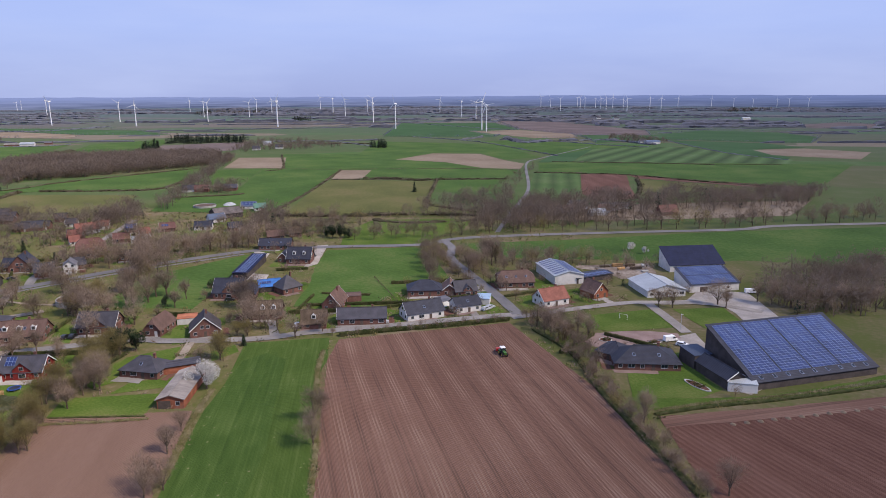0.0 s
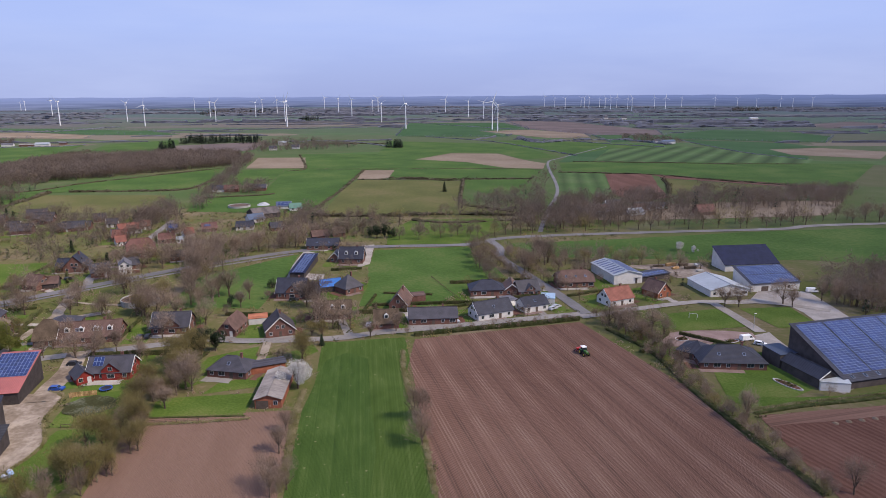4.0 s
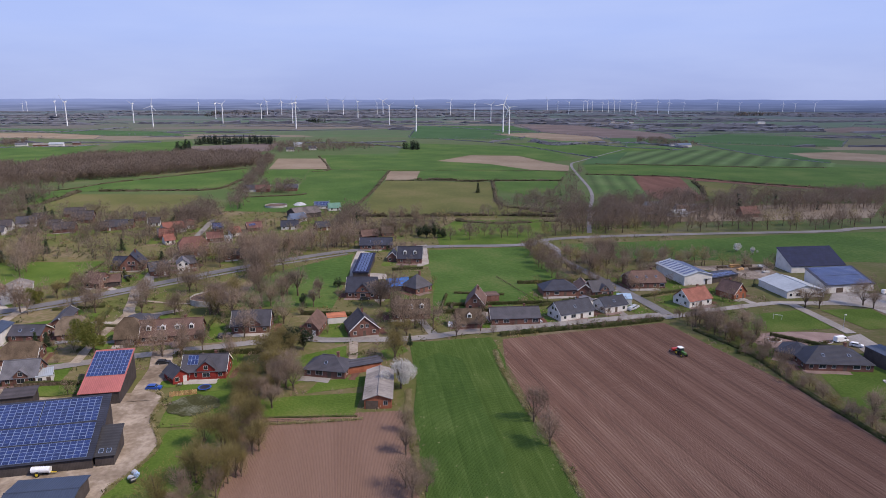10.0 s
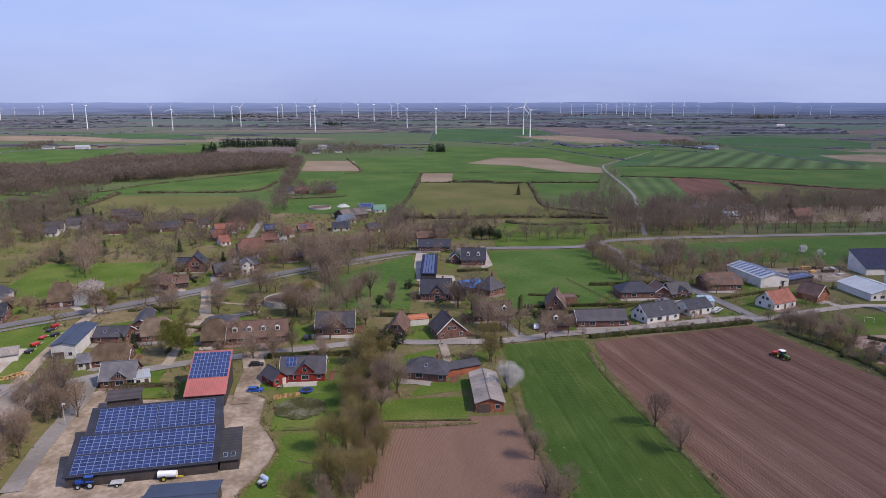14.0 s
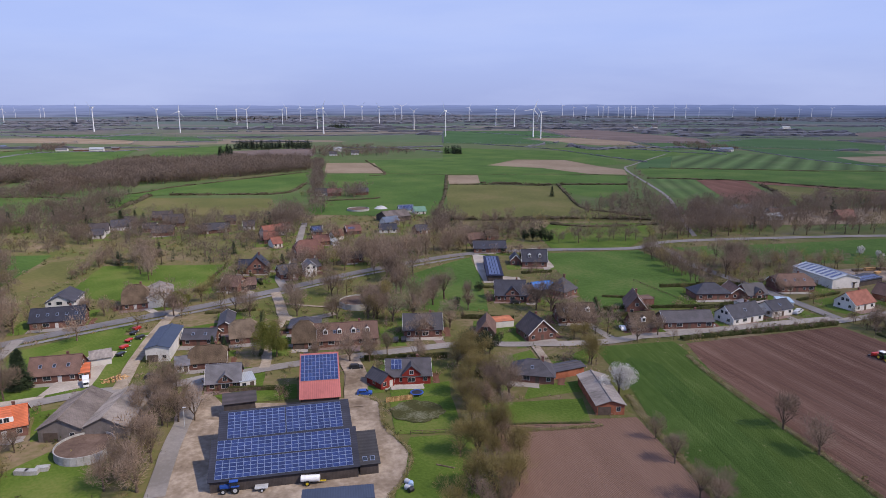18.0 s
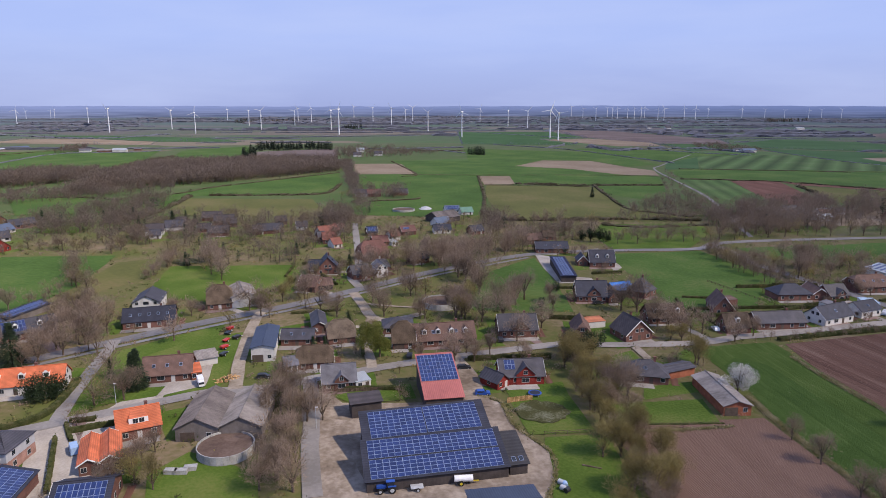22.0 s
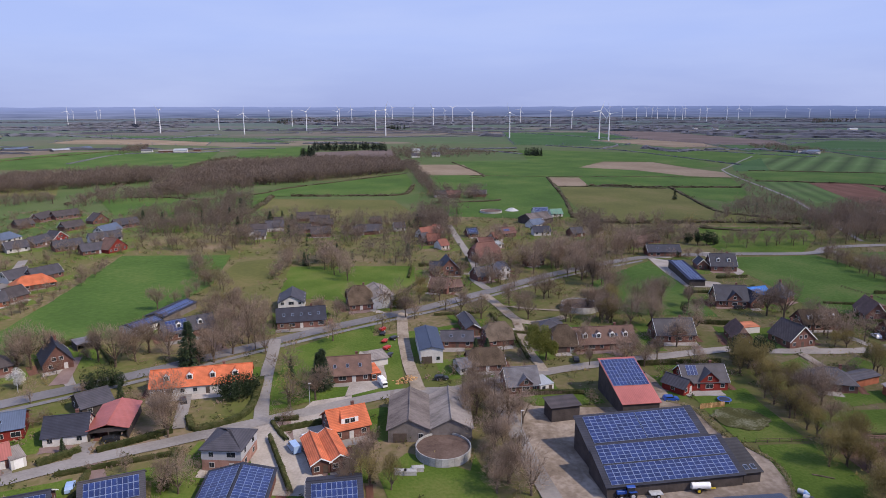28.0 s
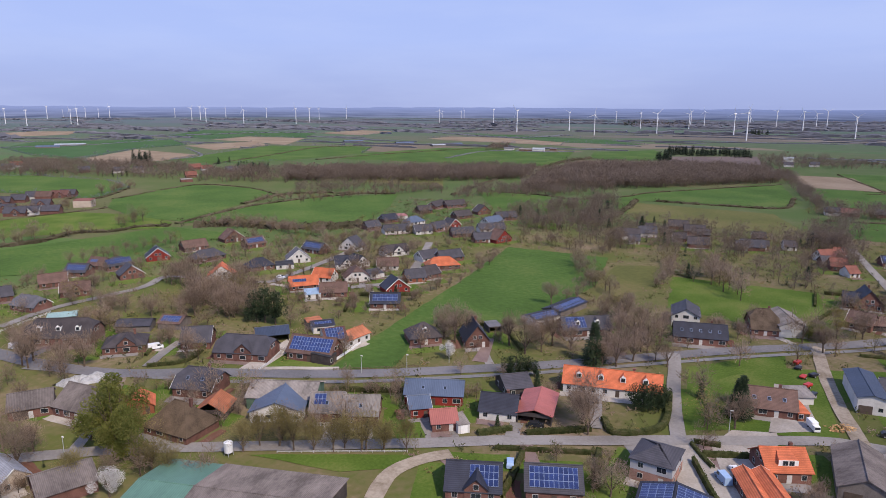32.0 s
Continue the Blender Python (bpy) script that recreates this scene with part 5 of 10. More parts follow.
                    part("door", bm, M_DOOR if BUILT.random() < 0.7 else M_FRAME, root)
                else:
                    put_window(px, -d / 2, pz, 0, wide=(i % 3 == 1 and w / n > 2.9))
            for sx in (-1, 1) if near else ():
                n2 = max(1, int(d / 4))
                for i in range(n2):
                    put_window(sx * w / 2, -d / 2 + d * (i + 0.5) / n2, pz, sx * math.pi / 2)
        top = eave + W / 2 * tn
        if not mono and k > 0.5 and top - eave > 3:
            zz = eave + 0.35
            for s in (-1, 1):
                for o in ((-1.0, 1.0) if W > 8 else (0.0,)):
                    if ridge == "y":
                        put_window(o, s * d / 2, zz, 0 if s < 0 else math.pi)
                    else:
                        put_window(s * w / 2, o, zz, s * math.pi / 2)
    if has("garage") or has("barn"):
        bm = bmesh.new()
        gw = min(w * 0.6, 3.4 if has("barn") else 4.6)
        gx = -w * 0.22 if has("barn") else 0
        box(bm, gx - gw / 2, gx + gw / 2, -d / 2 - 0.08, -d / 2 + 0.02, 0.03, min(eave - 0.3, 2.4))
        part("garage_door" if has("garage") else "barn_door", bm, M_WHITE if has("garage") and wall != "brick" else M_DOOR, root)
        if has("barn"):
            put_window(w * 0.28, -d / 2, 1.0, 0)
    # dormers and roof windows on the front slope
    if ridge == "x":
        nd = count("d")
        for i in range(nd):
            px = -w / 2 + w * (i + 0.7) / (nd + 0.4)
            py = -d / 2 + d * 0.16
            z0 = eave + d * 0.16 * tn
            bm = bmesh.new()
            top = 1.45
            run = (top + 0.75) / tn
            v = []
            for yy in (py, py + run):
                v.append([bm.verts.new(q) for q in ((px - 0.8, yy, z0 - 0.1), (px + 0.8, yy, z0 - 0.1), (px + 0.8, yy, z0 + top), (px, yy, z0 + top + 0.75), (px - 0.8, yy, z0 + top))])
            for j in range(5):
                bm.faces.new((v[0][j], v[0][(j + 1) % 5], v[1][(j + 1) % 5], v[1][j])).material_index = 1 if j in (2, 3) else 0
            bm.faces.new(v[0][::-1])
            bm.faces.new(v[1])
            part("dormer", bm, [M_WHITE, ROOFS[roof]], root)
            put_window(px, py, z0 + 0.12, 0)
        for i in range(count("k")):
            n = count("k")
            px = -w / 2 + w * (i + 0.8) / (n + 0.6)
            f = 0.55
            bm = bmesh.new()
            box(bm, -0.45, 0.45, -0.6, 0.6, 0.0, 0.1)
            box(bm, -0.36, 0.36, -0.5, 0.5, 0.1, 0.112, 1)
            part("roof_window", bm, [M_ALU, M_GLASS], root, m=Matrix.Translation((px, -d / 2 * f, eave + d / 2 * (1 - f) * tn + 0.06)) @ Matrix.Rotation(radians(pitch), 4, "X"))
        if has("g"):
            gw = min(5.8, w * 0.42)
            gp = max(pitch, 42)
            run = d / 2 * 0.85
            base = 1.2 if eave < 4 else 0
            bm = wall_parts(run, gw, eave + 0.7, gp, 1.0, False)
            gm = Matrix.Translation((w * 0.06, -d / 2 - 0.25 + run / 2, 0)) @ Matrix.Rotation(radians(90), 4, "Z")
            gx = part("front_gable", bm, WALLS[wall], root, m=gm)
            part("gable_roof", roof_parts(run, gw, eave + 0.7, gp, 1.0, 0.3, False), ROOFS[roof], root, m=gm)
            put_window(w * 0.06, -d / 2 - 0.25, eave + 0.35, 0)
            put_window(w * 0.06, -d / 2 - 0.25, 0.8, 0, True)
        if has("D"):
            bm = bmesh.new()
            z0, y0 = eave + 0.6, -d / 2 * 0.78
            y1 = -d / 2 * 0.12
            z1 = eave + (d / 2 + y1) * tn + 0.1
            v = [bm.verts.new(q) for q in ((-2.2, y0, z0), (2.2, y0, z0), (2.2, y0, z0 + 1.5), (-2.2, y0, z0 + 1.5), (-1.5, y1, z1), (1.5, y1, z1))]
            for f, mi in (((0, 1, 2, 3), 0), ((3, 2, 5, 4), 1), ((1, 5, 2), 1), ((0, 3, 4), 1)):
                bm.faces.new([v[i] for i in f]).material_index = mi
            part("dormer", bm, [M_WHITE, ROOFS[roof]], root)
            put_window(-0.7, y0, z0 + 0.12, 0)
            put_window(0.7, y0, z0 + 0.12, 0)
        if has("c"):
            bm = bmesh.new()
            px, zr = w * 0.22, eave + d / 2 * tn
            box(bm, px - 0.35, px + 0.35, 0.25, 0.95, zr - 1.2, zr + 0.8)
            box(bm, px - 0.42, px + 0.42, 0.18, 1.02, zr + 0.8, zr + 0.92)
            part("chimney", bm, M_BRICKC, root)
    elif ridge == "m":
        for i in range(count("k")):
            bm = bmesh.new()
            box(bm, -0.5, 0.5, -0.7, 0.7, 0.0, 0.1)
            box(bm, -0.42, 0.42, -0.6, 0.6, 0.1, 0.112, 1)
            part("roof_window", bm, [M_ALU, M_GLASS], root, m=Matrix.Translation((-w / 2 + w * (i + 0.7) / (count("k") + 0.4), -d / 2 + 1.3, eave + 1.3 * tn + 0.06)) @ Matrix.Rotation(radians(pitch), 4, "X"))
    elif has("c"):
        bm = bmesh.new()
        zr = eave + w / 2 * tn
        box(bm, 0.3, 1.0, d * 0.12, d * 0.12 + 0.7, zr - 1.2, zr + 0.8)
        box(bm, 0.23, 1.07, d * 0.12 - 0.07, d * 0.12 + 0.77, zr + 0.8, zr + 0.92)
        part("chimney", bm, M_BRICKC, root)
    # solar modules on the slope that faces the sun
    if panels and ridge in "xm":
        sl = (d if ridge == "m" else d / 2) / math.cos(radians(pitch))
        fm = Matrix.Translation((-w / 2, -d / 2, eave + 0.05)) @ Matrix.Rotation(radians(pitch), 4, "X")
        if panels == "S":
            solar(root, fm @ Matrix.Translation((0.3, 0.25, 0)), w - 0.6, sl - 0.5, big=w > 20, portrait=w < 20)
        elif panels == "Sband":
            solar(root, fm @ Matrix.Translation((0.2, sl * 0.3, 0)), w - 0.4, sl * 0.7 - 0.2, portrait=False, blocks=2, gap=0.25)
        elif panels == "S4":
            solar(root, fm @ Matrix.Translation((0.6, 2.6, 0)), w - 1.2, sl - 3.2, big=True, portrait=False, blocks=4, gap=0.7)
        elif panels == "S12x":
            solar(root, fm @ Matrix.Translation((0.3, 0.6, 0)), w - 0.6, sl - 1.2, portrait=True, blocks=4, gap=0.3)
        elif panels == "Stop":
            solar(root, fm @ Matrix.Translation((-0.25, sl * 0.33, 0)), w + 0.5, sl * 0.68, portrait=True)
        elif panels == "s1":
            solar(root, fm @ Matrix.Translation((w * 0.1, sl * 0.35, 0)), 3.2, 3.4)
        elif panels == "S1":
            solar(root, fm @ Matrix.Translation((w * 0.05, sl * 0.1, 0)), w * 0.45, sl * 0.85)
        elif panels == "S2":
            solar(root, fm @ Matrix.Translation((w * 0.42, sl * 0.12, 0)), w * 0.55, sl * 0.8)
        else:
            solar(root, fm @ Matrix.Translation((w * 0.1, sl * 0.2, 0)), w * 0.5, sl * 0.6)
    if wall == "twotone":
        # pale boarding round the upper storey
        for x0, x1, y0, y1 in ((-w / 2 - 0.03, w / 2 + 0.03, -d / 2 - 0.03, -d / 2), (-w / 2 - 0.03, w / 2 + 0.03, d / 2, d / 2 + 0.03), (-w / 2 - 0.03, -w / 2, -d / 2, d / 2), (w / 2, w / 2 + 0.03, -d / 2, d / 2)):
            bm = bmesh.new()
            box(bm, x0, x1, y0, y1, 2.75, eave - 0.12)
            part("cladding", bm, M_CLAD, root, "pale grey boarding")
    if panels == "PP":
        sl = w / 2 / math.cos(radians(pitch))
        for turned in (90, -90):
            fm = Matrix.Rotation(radians(turned), 4, "Z") @ Matrix.Translation((-d / 2, -w / 2, eave + 0.05)) @ Matrix.Rotation(radians(pitch), 4, "X")
            solar(root, fm @ Matrix.Translation((0.3, 0.2, 0)), d - 0.6, sl - 0.5, portrait=True)
    if panels == "P":
        sl = w / 2 / math.cos(radians(pitch))
        fm = Matrix.Rotation(radians(90), 4, "Z") @ Matrix.Translation((-d / 2, -w / 2, eave + 0.05)) @ Matrix.Rotation(radians(pitch), 4, "X")
        solar(root, fm @ Matrix.Translation((0.6, 0.4, 0)), d - 1.2, sl - 0.8, portrait=False, big=True)
        fm = Matrix.Rotation(radians(-90), 4, "Z") @ Matrix.Translation((-d / 2, -w / 2, eave + 0.05)) @ Matrix.Rotation(radians(pitch), 4, "X")
        for i in range(8):
            solar(root, fm @ Matrix.Translation((0.8 + i * (d - 1.2) / 8, 0.4, 0)), 2.2, sl - 0.8, portrait=False)
    return root


# ---- trees ----
def twig_cloud(rnd, count, centre, radii, length, width, up=0.5, verts=None, faces=None):
    """Thin twigs through an uneven crown, denser towards its skin."""
    cx, cy, cz = centre
    lobes = [(Vector((rnd.gauss(0, 0.42) * radii[0], rnd.gauss(0, 0.42) * radii[1], rnd.uniform(-0.55, 0.6) * radii[2])), rnd.uniform(0.34, 0.6)) for _ in range(9)]
    for _ in range(count):
        c, s = rnd.choice(lobes)
        d = Vector((rnd.gauss(0, 1), rnd.gauss(0, 1), rnd.gauss(0, 1))).normalized()
        r = rnd.random() ** 0.45
        p = Vector((cx, cy, cz)) + c + Vector((d.x * radii[0], d.y * radii[1], d.z * radii[2])) * s * r
        g = (d + Vector((rnd.gauss(0, 0.5), rnd.gauss(0, 0.5), up + rnd.gauss(0, 0.5)))).normalized()
        side = g.cross(Vector((rnd.gauss(0, 1), rnd.gauss(0, 1), rnd.gauss(0, 1)))).normalized()
        ln, wd = length * rnd.uniform(0.5, 1.3), width * rnd.uniform(0.6, 1.3)
        b = len(verts)
        verts += [p - side * wd, p + side * wd, p + g * ln]
        faces.append((b, b + 1, b + 2))


def tree_model(kind, seed, light=False):
    """One tree about ten metres high: trunk with limbs, and a crown of many small pieces."""
    rnd = random.Random(seed)
    root = new("tree")
    bm = bmesh.new()
    if kind == "conifer":
        tube(bm, (0, 0, 0), (0, 0, 9.6), 0.22, 0.03, 6)
    else:
        fork = rnd.uniform(1.6, 3.0)
        tube(bm, (0, 0, 0), (0.1, 0.05, fork), 0.26, 0.2, 7)
        for i in range(7):
            a = 2 * math.pi * i / 7 + rnd.uniform(-0.4, 0.4)
            reach, rise = rnd.uniform(1.2, 2.8), rnd.uniform(2.6, 5.6)
            p0, p1 = Vector((0.1, 0.05, fork * rnd.uniform(0.75, 1))), Vector((reach * 0.55 * math.cos(a), reach * 0.55 * math.sin(a), fork + rise * 0.5))
            p2 = Vector((reach * math.cos(a), reach * math.sin(a), fork + rise))
            tube(bm, p0, p1, 0.12, 0.07, 5, caps=False)
            tube(bm, p1, p2, 0.07, 0.02, 4, caps=False)
            for j in range(4):
                b = a + rnd.uniform(-1.2, 1.2)
                q0 = p1.lerp(p2, rnd.uniform(0, 0.8))
                tube(bm, q0, q0 + Vector((rnd.uniform(0.6, 1.5) * math.cos(b), rnd.uniform(0.6, 1.5) * math.sin(b), rnd.uniform(0.5, 1.6))), 0.045, 0.012, 3, caps=False)
        tube(bm, (0.1, 0.05, fork), (rnd.uniform(-0.5, 0.5), rnd.uniform(-0.5, 0.5), 8.6), 0.16, 0.03, 5, caps=False)
    if light:
        bm.free()
        bm = bmesh.new()
        tube(bm, (0, 0, 0), (0.1, 0, 6.5), 0.2, 0.04, 4, caps=False)
        for i in range(5):
            a = i * 1.3
            tube(bm, (0, 0, 2 + 0.4 * i), (2.2 * math.cos(a), 2.2 * math.sin(a), 5 + 0.5 * i), 0.08, 0.02, 3, caps=False)
    child("trunk", from_bm("trunk", bm, [M_BARK]), root)
    verts, faces = [], []
    if kind == "bare":
        twig_cloud(rnd, 430 if light else 1750, (0, 0, 5.6 if light else 6.0), (3.6, 3.6, 4.6 if light else 4.2), 1.5 if light else 1.05, 0.066 if light else 0.036, 0.9, verts, faces)
        mat = M_TWIG
    elif kind == "budding":
        twig_cloud(rnd, 200 if light else 1300, (0, 0, 5.9), (3.7, 3.7, 4.2), 1.1, 0.04, 0.7, verts, faces)
        twig_cloud(rnd, 320 if light else 2300, (0, 0, 5.6), (3.9, 3.9, 4.7), 0.42 if light else 0.22, 0.13 if light else 0.065, 0.3, verts, faces)
        mat = M_BUD
    elif kind == "leafy":
        twig_cloud(rnd, 12000, (0, 0, 5.2), (4.3, 4.3, 4.9), 0.28, 0.12, 0.2, verts, faces)
        mat = M_LEAF
    elif kind == "pine":
        twig_cloud(rnd, 2400, (0, 0, 5.2), (3.6, 3.6, 4.8), 0.5, 0.16, 0.0, verts, faces)
        mat = M_NEEDLE
    elif kind == "blossom":
        twig_cloud(rnd, 6500, (0, 0, 5.4), (4.3, 4.3, 4.4), 0.2, 0.1, 0.1, verts, faces)
        mat = M_BLOSSOM
    else:
        mat = M_NEEDLE
        for i in range(500 if light else 1500):
            h = rnd.random() ** 1.35
            z = 0.6 + h * 9.2
            r = (1 - h) * 2.7 * rnd.uniform(0.35, 1.05) * (0.82 + 0.18 * math.sin(z * 5)) + 0.1
            a = rnd.uniform(0, 2 * math.pi)
            p = Vector((r * math.cos(a), r * math.sin(a), z))
            g = Vector((math.cos(a), math.sin(a), rnd.uniform(-0.6, 0.1)))
            s = Vector((-math.sin(a), math.cos(a), rnd.uniform(-0.3, 0.3))) * rnd.uniform(0.12, 0.3)
            b = len(verts)
            verts += [p - s, p + s, p + g * rnd.uniform(0.4, 0.9)]
            faces.append((b, b + 1, b + 2))
    child("crown", mesh_of("crown", verts, faces, [mat]), root)
    return root


MODELS = {"bare": [tree_model("bare", s) for s in range(5)], "budding": [tree_model("budding", s + 20) for s in range(2)],
          "conifer": [tree_model("conifer", s + 30) for s in range(2)], "blossom": [tree_model("blossom", 40)], "pine": [tree_model("pine", s + 50) for s in range(2)], "leafy": [tree_model("leafy", s + 55) for s in range(2)]}
LIGHT = {k: [tree_model(k, s + 60, True) for s in range(n)] for k, n in (("bare", 5), ("budding", 2), ("conifer", 1))}
TREE_LABEL = {"bare": "bare brown broadleaf tree in early spring", "budding": "broadleaf tree with yellow-green opening leaves", "conifer": "dark green conical spruce", "blossom": "fruit tree in full white blossom", "pine": "dense dark evergreen tree with a rounded crown", "leafy": "rounded broadleaf tree in fresh olive-green leaf"}
TREES, FIRST = random.Random(3), {}


def tree(kind, x, y, h):
    k = TREES.randrange(len(MODELS[kind]))
    s = h / 9.6
    wide = s * TREES.uniform(0.85, 1.2)
    m = Matrix.LocRotScale((x, y, 0), Euler((0, 0, TREES.uniform(0, 6.28))), (wide, wide, s))
    if (kind, k) not in FIRST:
        ob = FIRST[kind, k] = MODELS[kind][k]
        ob.matrix_basis = m
    else:
        src = MODELS[kind][k]
        ob = new("tree")
        ob.matrix_basis = m
        for c in src.children:
            child(c.name.split(".")[0], c.data, ob)
    return tagged(ob, TREE_LABEL[kind], "tree", f"{kind} trees")


def inside(p, poly):
    res, j = False, len(poly) - 1
    for i in range(len(poly)):
        a, b = poly[i], poly[j]
        if (a[1] > p[1]) != (b[1] > p[1]) and p[0] < (b[0] - a[0]) * (p[1] - a[1]) / (b[1] - a[1]) + a[0]:
            res = not res
        j = i
    return res


ROAD_POINTS = np.array([(p.x, p.y, w / 2) for w, pts in ROADS for p in pts])


def free(x, y, gap=1.5, fields=False):
    if any((x - a) ** 2 + (y - b) ** 2 < (r * 0.8 + gap) ** 2 for a, b, r in HOUSES):
        return False
    if np.min((ROAD_POINTS[:, 0] - x) ** 2 + (ROAD_POINTS[:, 1] - y) ** 2 - (ROAD_POINTS[:, 2] + gap) ** 2) < 0:
        return False
    return not (fields and any(inside((x, y), f) for f in FIELDS))


def joined_trees(name, label, places):
    """Rows of trees too close to tell apart, joined: places are (kind, x, y, height)."""
    made = {}
    for kind, x, y, h in places:
        src = TREES.choice(LIGHT[kind])
        a, s = TREES.uniform(0, 6.28), h / 9.6
        w = s * TREES.uniform(0.85, 1.25)
        for c in src.children:
            key = c.data.materials[0].name
            if c.data.name not in COORDS:
                v = np.empty(len(c.data.vertices) * 3)
                c.data.vertices.foreach_get("co", v)
                COORDS[c.data.name] = v.reshape(-1, 3), [tuple(p.vertices) for p in c.data.polygons]
            v, f = COORDS[c.data.name]
            vs, fs, mat = made.setdefault(key, ([], [], c.data.materials[0]))
            base = sum(len(q) for q in vs)
            vs.append(np.stack((v[:, 0] * math.cos(a) * w - v[:, 1] * math.sin(a) * w + x, v[:, 0] * math.sin(a) * w + v[:, 1] * math.cos(a) * w + y, v[:, 2] * s), 1))
            fs += [tuple(i + base for i in q) for q in f]
    root = tagged(new(name), label, "trees", kind="stuff")
    for key, (vs, fs, mat) in made.items():
        ob = child({"bark": "trunks"}.get(key, "crowns"), mesh_of(name, np.concatenate(vs).tolist(), fs, [mat]), root)
        tagged(ob, kind="stuff")


COORDS = {}


def belt(kind, line, width, gap, h):
    """A row of trees along a line, some of them budding."""
    pts = smooth_line(line, 1.0)
    run, last, places = 0.0, pts[0], []
    for p in pts:
        run += (p - last).length
        last = p
        if run >= gap:
            run = TREES.uniform(-0.4, 0.3) * gap
            x, y = p.x + TREES.uniform(-0.5, 0.5) * width, p.y + TREES.uniform(-0.5, 0.5) * width
            if free(x, y, 0.6):
                places.append(("budding" if TREES.random() < (0.62 if kind == "mixed" else 0.15) else "bare", x, y, h * TREES.uniform(0.65, 1.2)))
    if kind == "mixed":
        for k, x, y, t in places:
            tree(k, round(x, 1), round(y, 1), t)
    else:
        if places:
            joined_trees("tree_row", "row of bare brown trees along a boundary", places)


HEDGE_N = [0]


def hedge(label, line, width, h):
    """A dense hedge: leaf clumps packed along a line, with an uneven top."""
    pts = smooth_line(line, 0.6)
    rnd = random.Random(HEDGE_N[0])
    HEDGE_N[0] += 1
    verts, faces = [], []
    o = pts[0]
    for i, p in enumerate(pts):
        d = (pts[min(i + 1, len(pts) - 1)] - pts[max(i - 1, 0)]).normalized()
        s = Vector((-d.y, d.x, 0))
        for u, z in ((-0.42, 0), (-0.46, 0.5), (-0.34, 0.86), (0, 0.95), (0.34, 0.86), (0.46, 0.5), (0.42, 0)):
            q = p - o + s * u * width * rnd.uniform(0.8, 1.15)
            verts.append(Vector((q.x, q.y, z * h * rnd.uniform(0.85, 1.08))))
        if i:
            k = 7 * i
            faces += [(k - 7 + j, k + j, k + j + 1, k - 6 + j) for j in range(6)]
    for p in pts:
        for _ in range(int(9 * width)):
            q = Vector((p.x - o.x + rnd.uniform(-0.5, 0.5) * width, p.y - o.y + rnd.uniform(-0.5, 0.5) * width, (0.55 + 0.45 * rnd.random()) * h))
            d = Vector((rnd.gauss(0, 1), rnd.gauss(0, 1), rnd.gauss(0, 1))).normalized()
            s = d.orthogonal().normalized() * rnd.uniform(0.06, 0.14)
            b = len(verts)
            verts += [q - s, q + s, q + d * rnd.uniform(0.12, 0.3)]
            faces.append((b, b + 1, b + 2))
    ob = new("hedge", mesh_of("hedge", verts, faces, [M_HEDGE]))
    ob.location = (o.x, o.y, 0)
    return tagged(ob, label, "hedge")


def verge(label, line, width, h):
    """A strip of long pale grass, tufts and stones along a field edge."""
    pts = smooth_line(line, 0.5)
    rnd = random.Random(int(pts[0].x))
    verts, faces = [], []
    o = pts[0]
    for p in pts:
        for _ in range(int(26 * width)):
            q = Vector((p.x - o.x + rnd.gauss(0, 0.3) * width, p.y - o.y + rnd.gauss(0, 0.3) * width, 0.2 + h * rnd.random() ** 2))
            d = Vector((rnd.gauss(0, 1), rnd.gauss(0, 1), rnd.gauss(0.6, 0.6))).normalized()
            s = d.orthogonal().normalized() * rnd.uniform(0.06, 0.16)
            n = len(verts)
            verts += [q - s, q + s, q + d * rnd.uniform(0.15, 0.45)]
            faces.append((n, n + 1, n + 2))
    ob = new("field_verge", mesh_of("field_verge", verts, faces, [M_STRAW]))
    ob.location = (o.x, o.y, 0)
    return tagged(ob, label, "grass", kind="stuff")


def clump_model(seed, fir, twigs=190, length=1.0, width=0.13):
    """A light far-off tree: a stub of trunk and a loose crown."""
    rnd = random.Random(seed)
    verts, faces = [Vector((-0.22, 0, 0)), Vector((0.22, 0, 0)), Vector((0, 0, 8)), Vector((0, -0.22, 0)), Vector((0, 0.22, 0))], [(0, 1, 2), (3, 4, 2)]
    if fir:
        for i in range(90 if twigs > 30 else 24):
            h = rnd.random() ** 1.3
            a, r = rnd.uniform(0, 6.28), ((1 - h) ** 0.7 * 3.2 + 0.2) * rnd.uniform(0.5, 1.1)
            p, b = Vector((r * 0.6 * math.cos(a), r * 0.6 * math.sin(a), 0.5 + h * 9)), len(verts)
            s = Vector((-math.sin(a), math.cos(a), 0)) * rnd.uniform(0.4, 0.8)
            verts += [p - s, p + s, p + Vector((1.1 * math.cos(a), 1.1 * math.sin(a), rnd.uniform(-0.5, 0.9)))]
            faces.append((b, b + 1, b + 2))
    else:
        twig_cloud(rnd, twigs, (0, 0, 4.9), (4.3, 4.3, 4.5), length, width, 0.4, verts, faces)
    return np.array([tuple(v) for v in verts]), np.array(faces)


def bush_model(seed):
    """A low field bush: short twigs packed into a lump."""
    rnd = random.Random(seed + 70)
    verts, faces = [], []
    twig_cloud(rnd, 34, (0, 0, 4.2), (5.5, 5.5, 4.6), 2.6, 0.5, 0.4, verts, faces)
    return np.array([tuple(v) for v in verts]), np.array(faces)


CLUMPS = {False: [clump_model(s, False) for s in range(6)], True: [clump_model(s + 9, True) for s in range(3)]}
BUSHES = {False: [bush_model(s) for s in range(6)]}
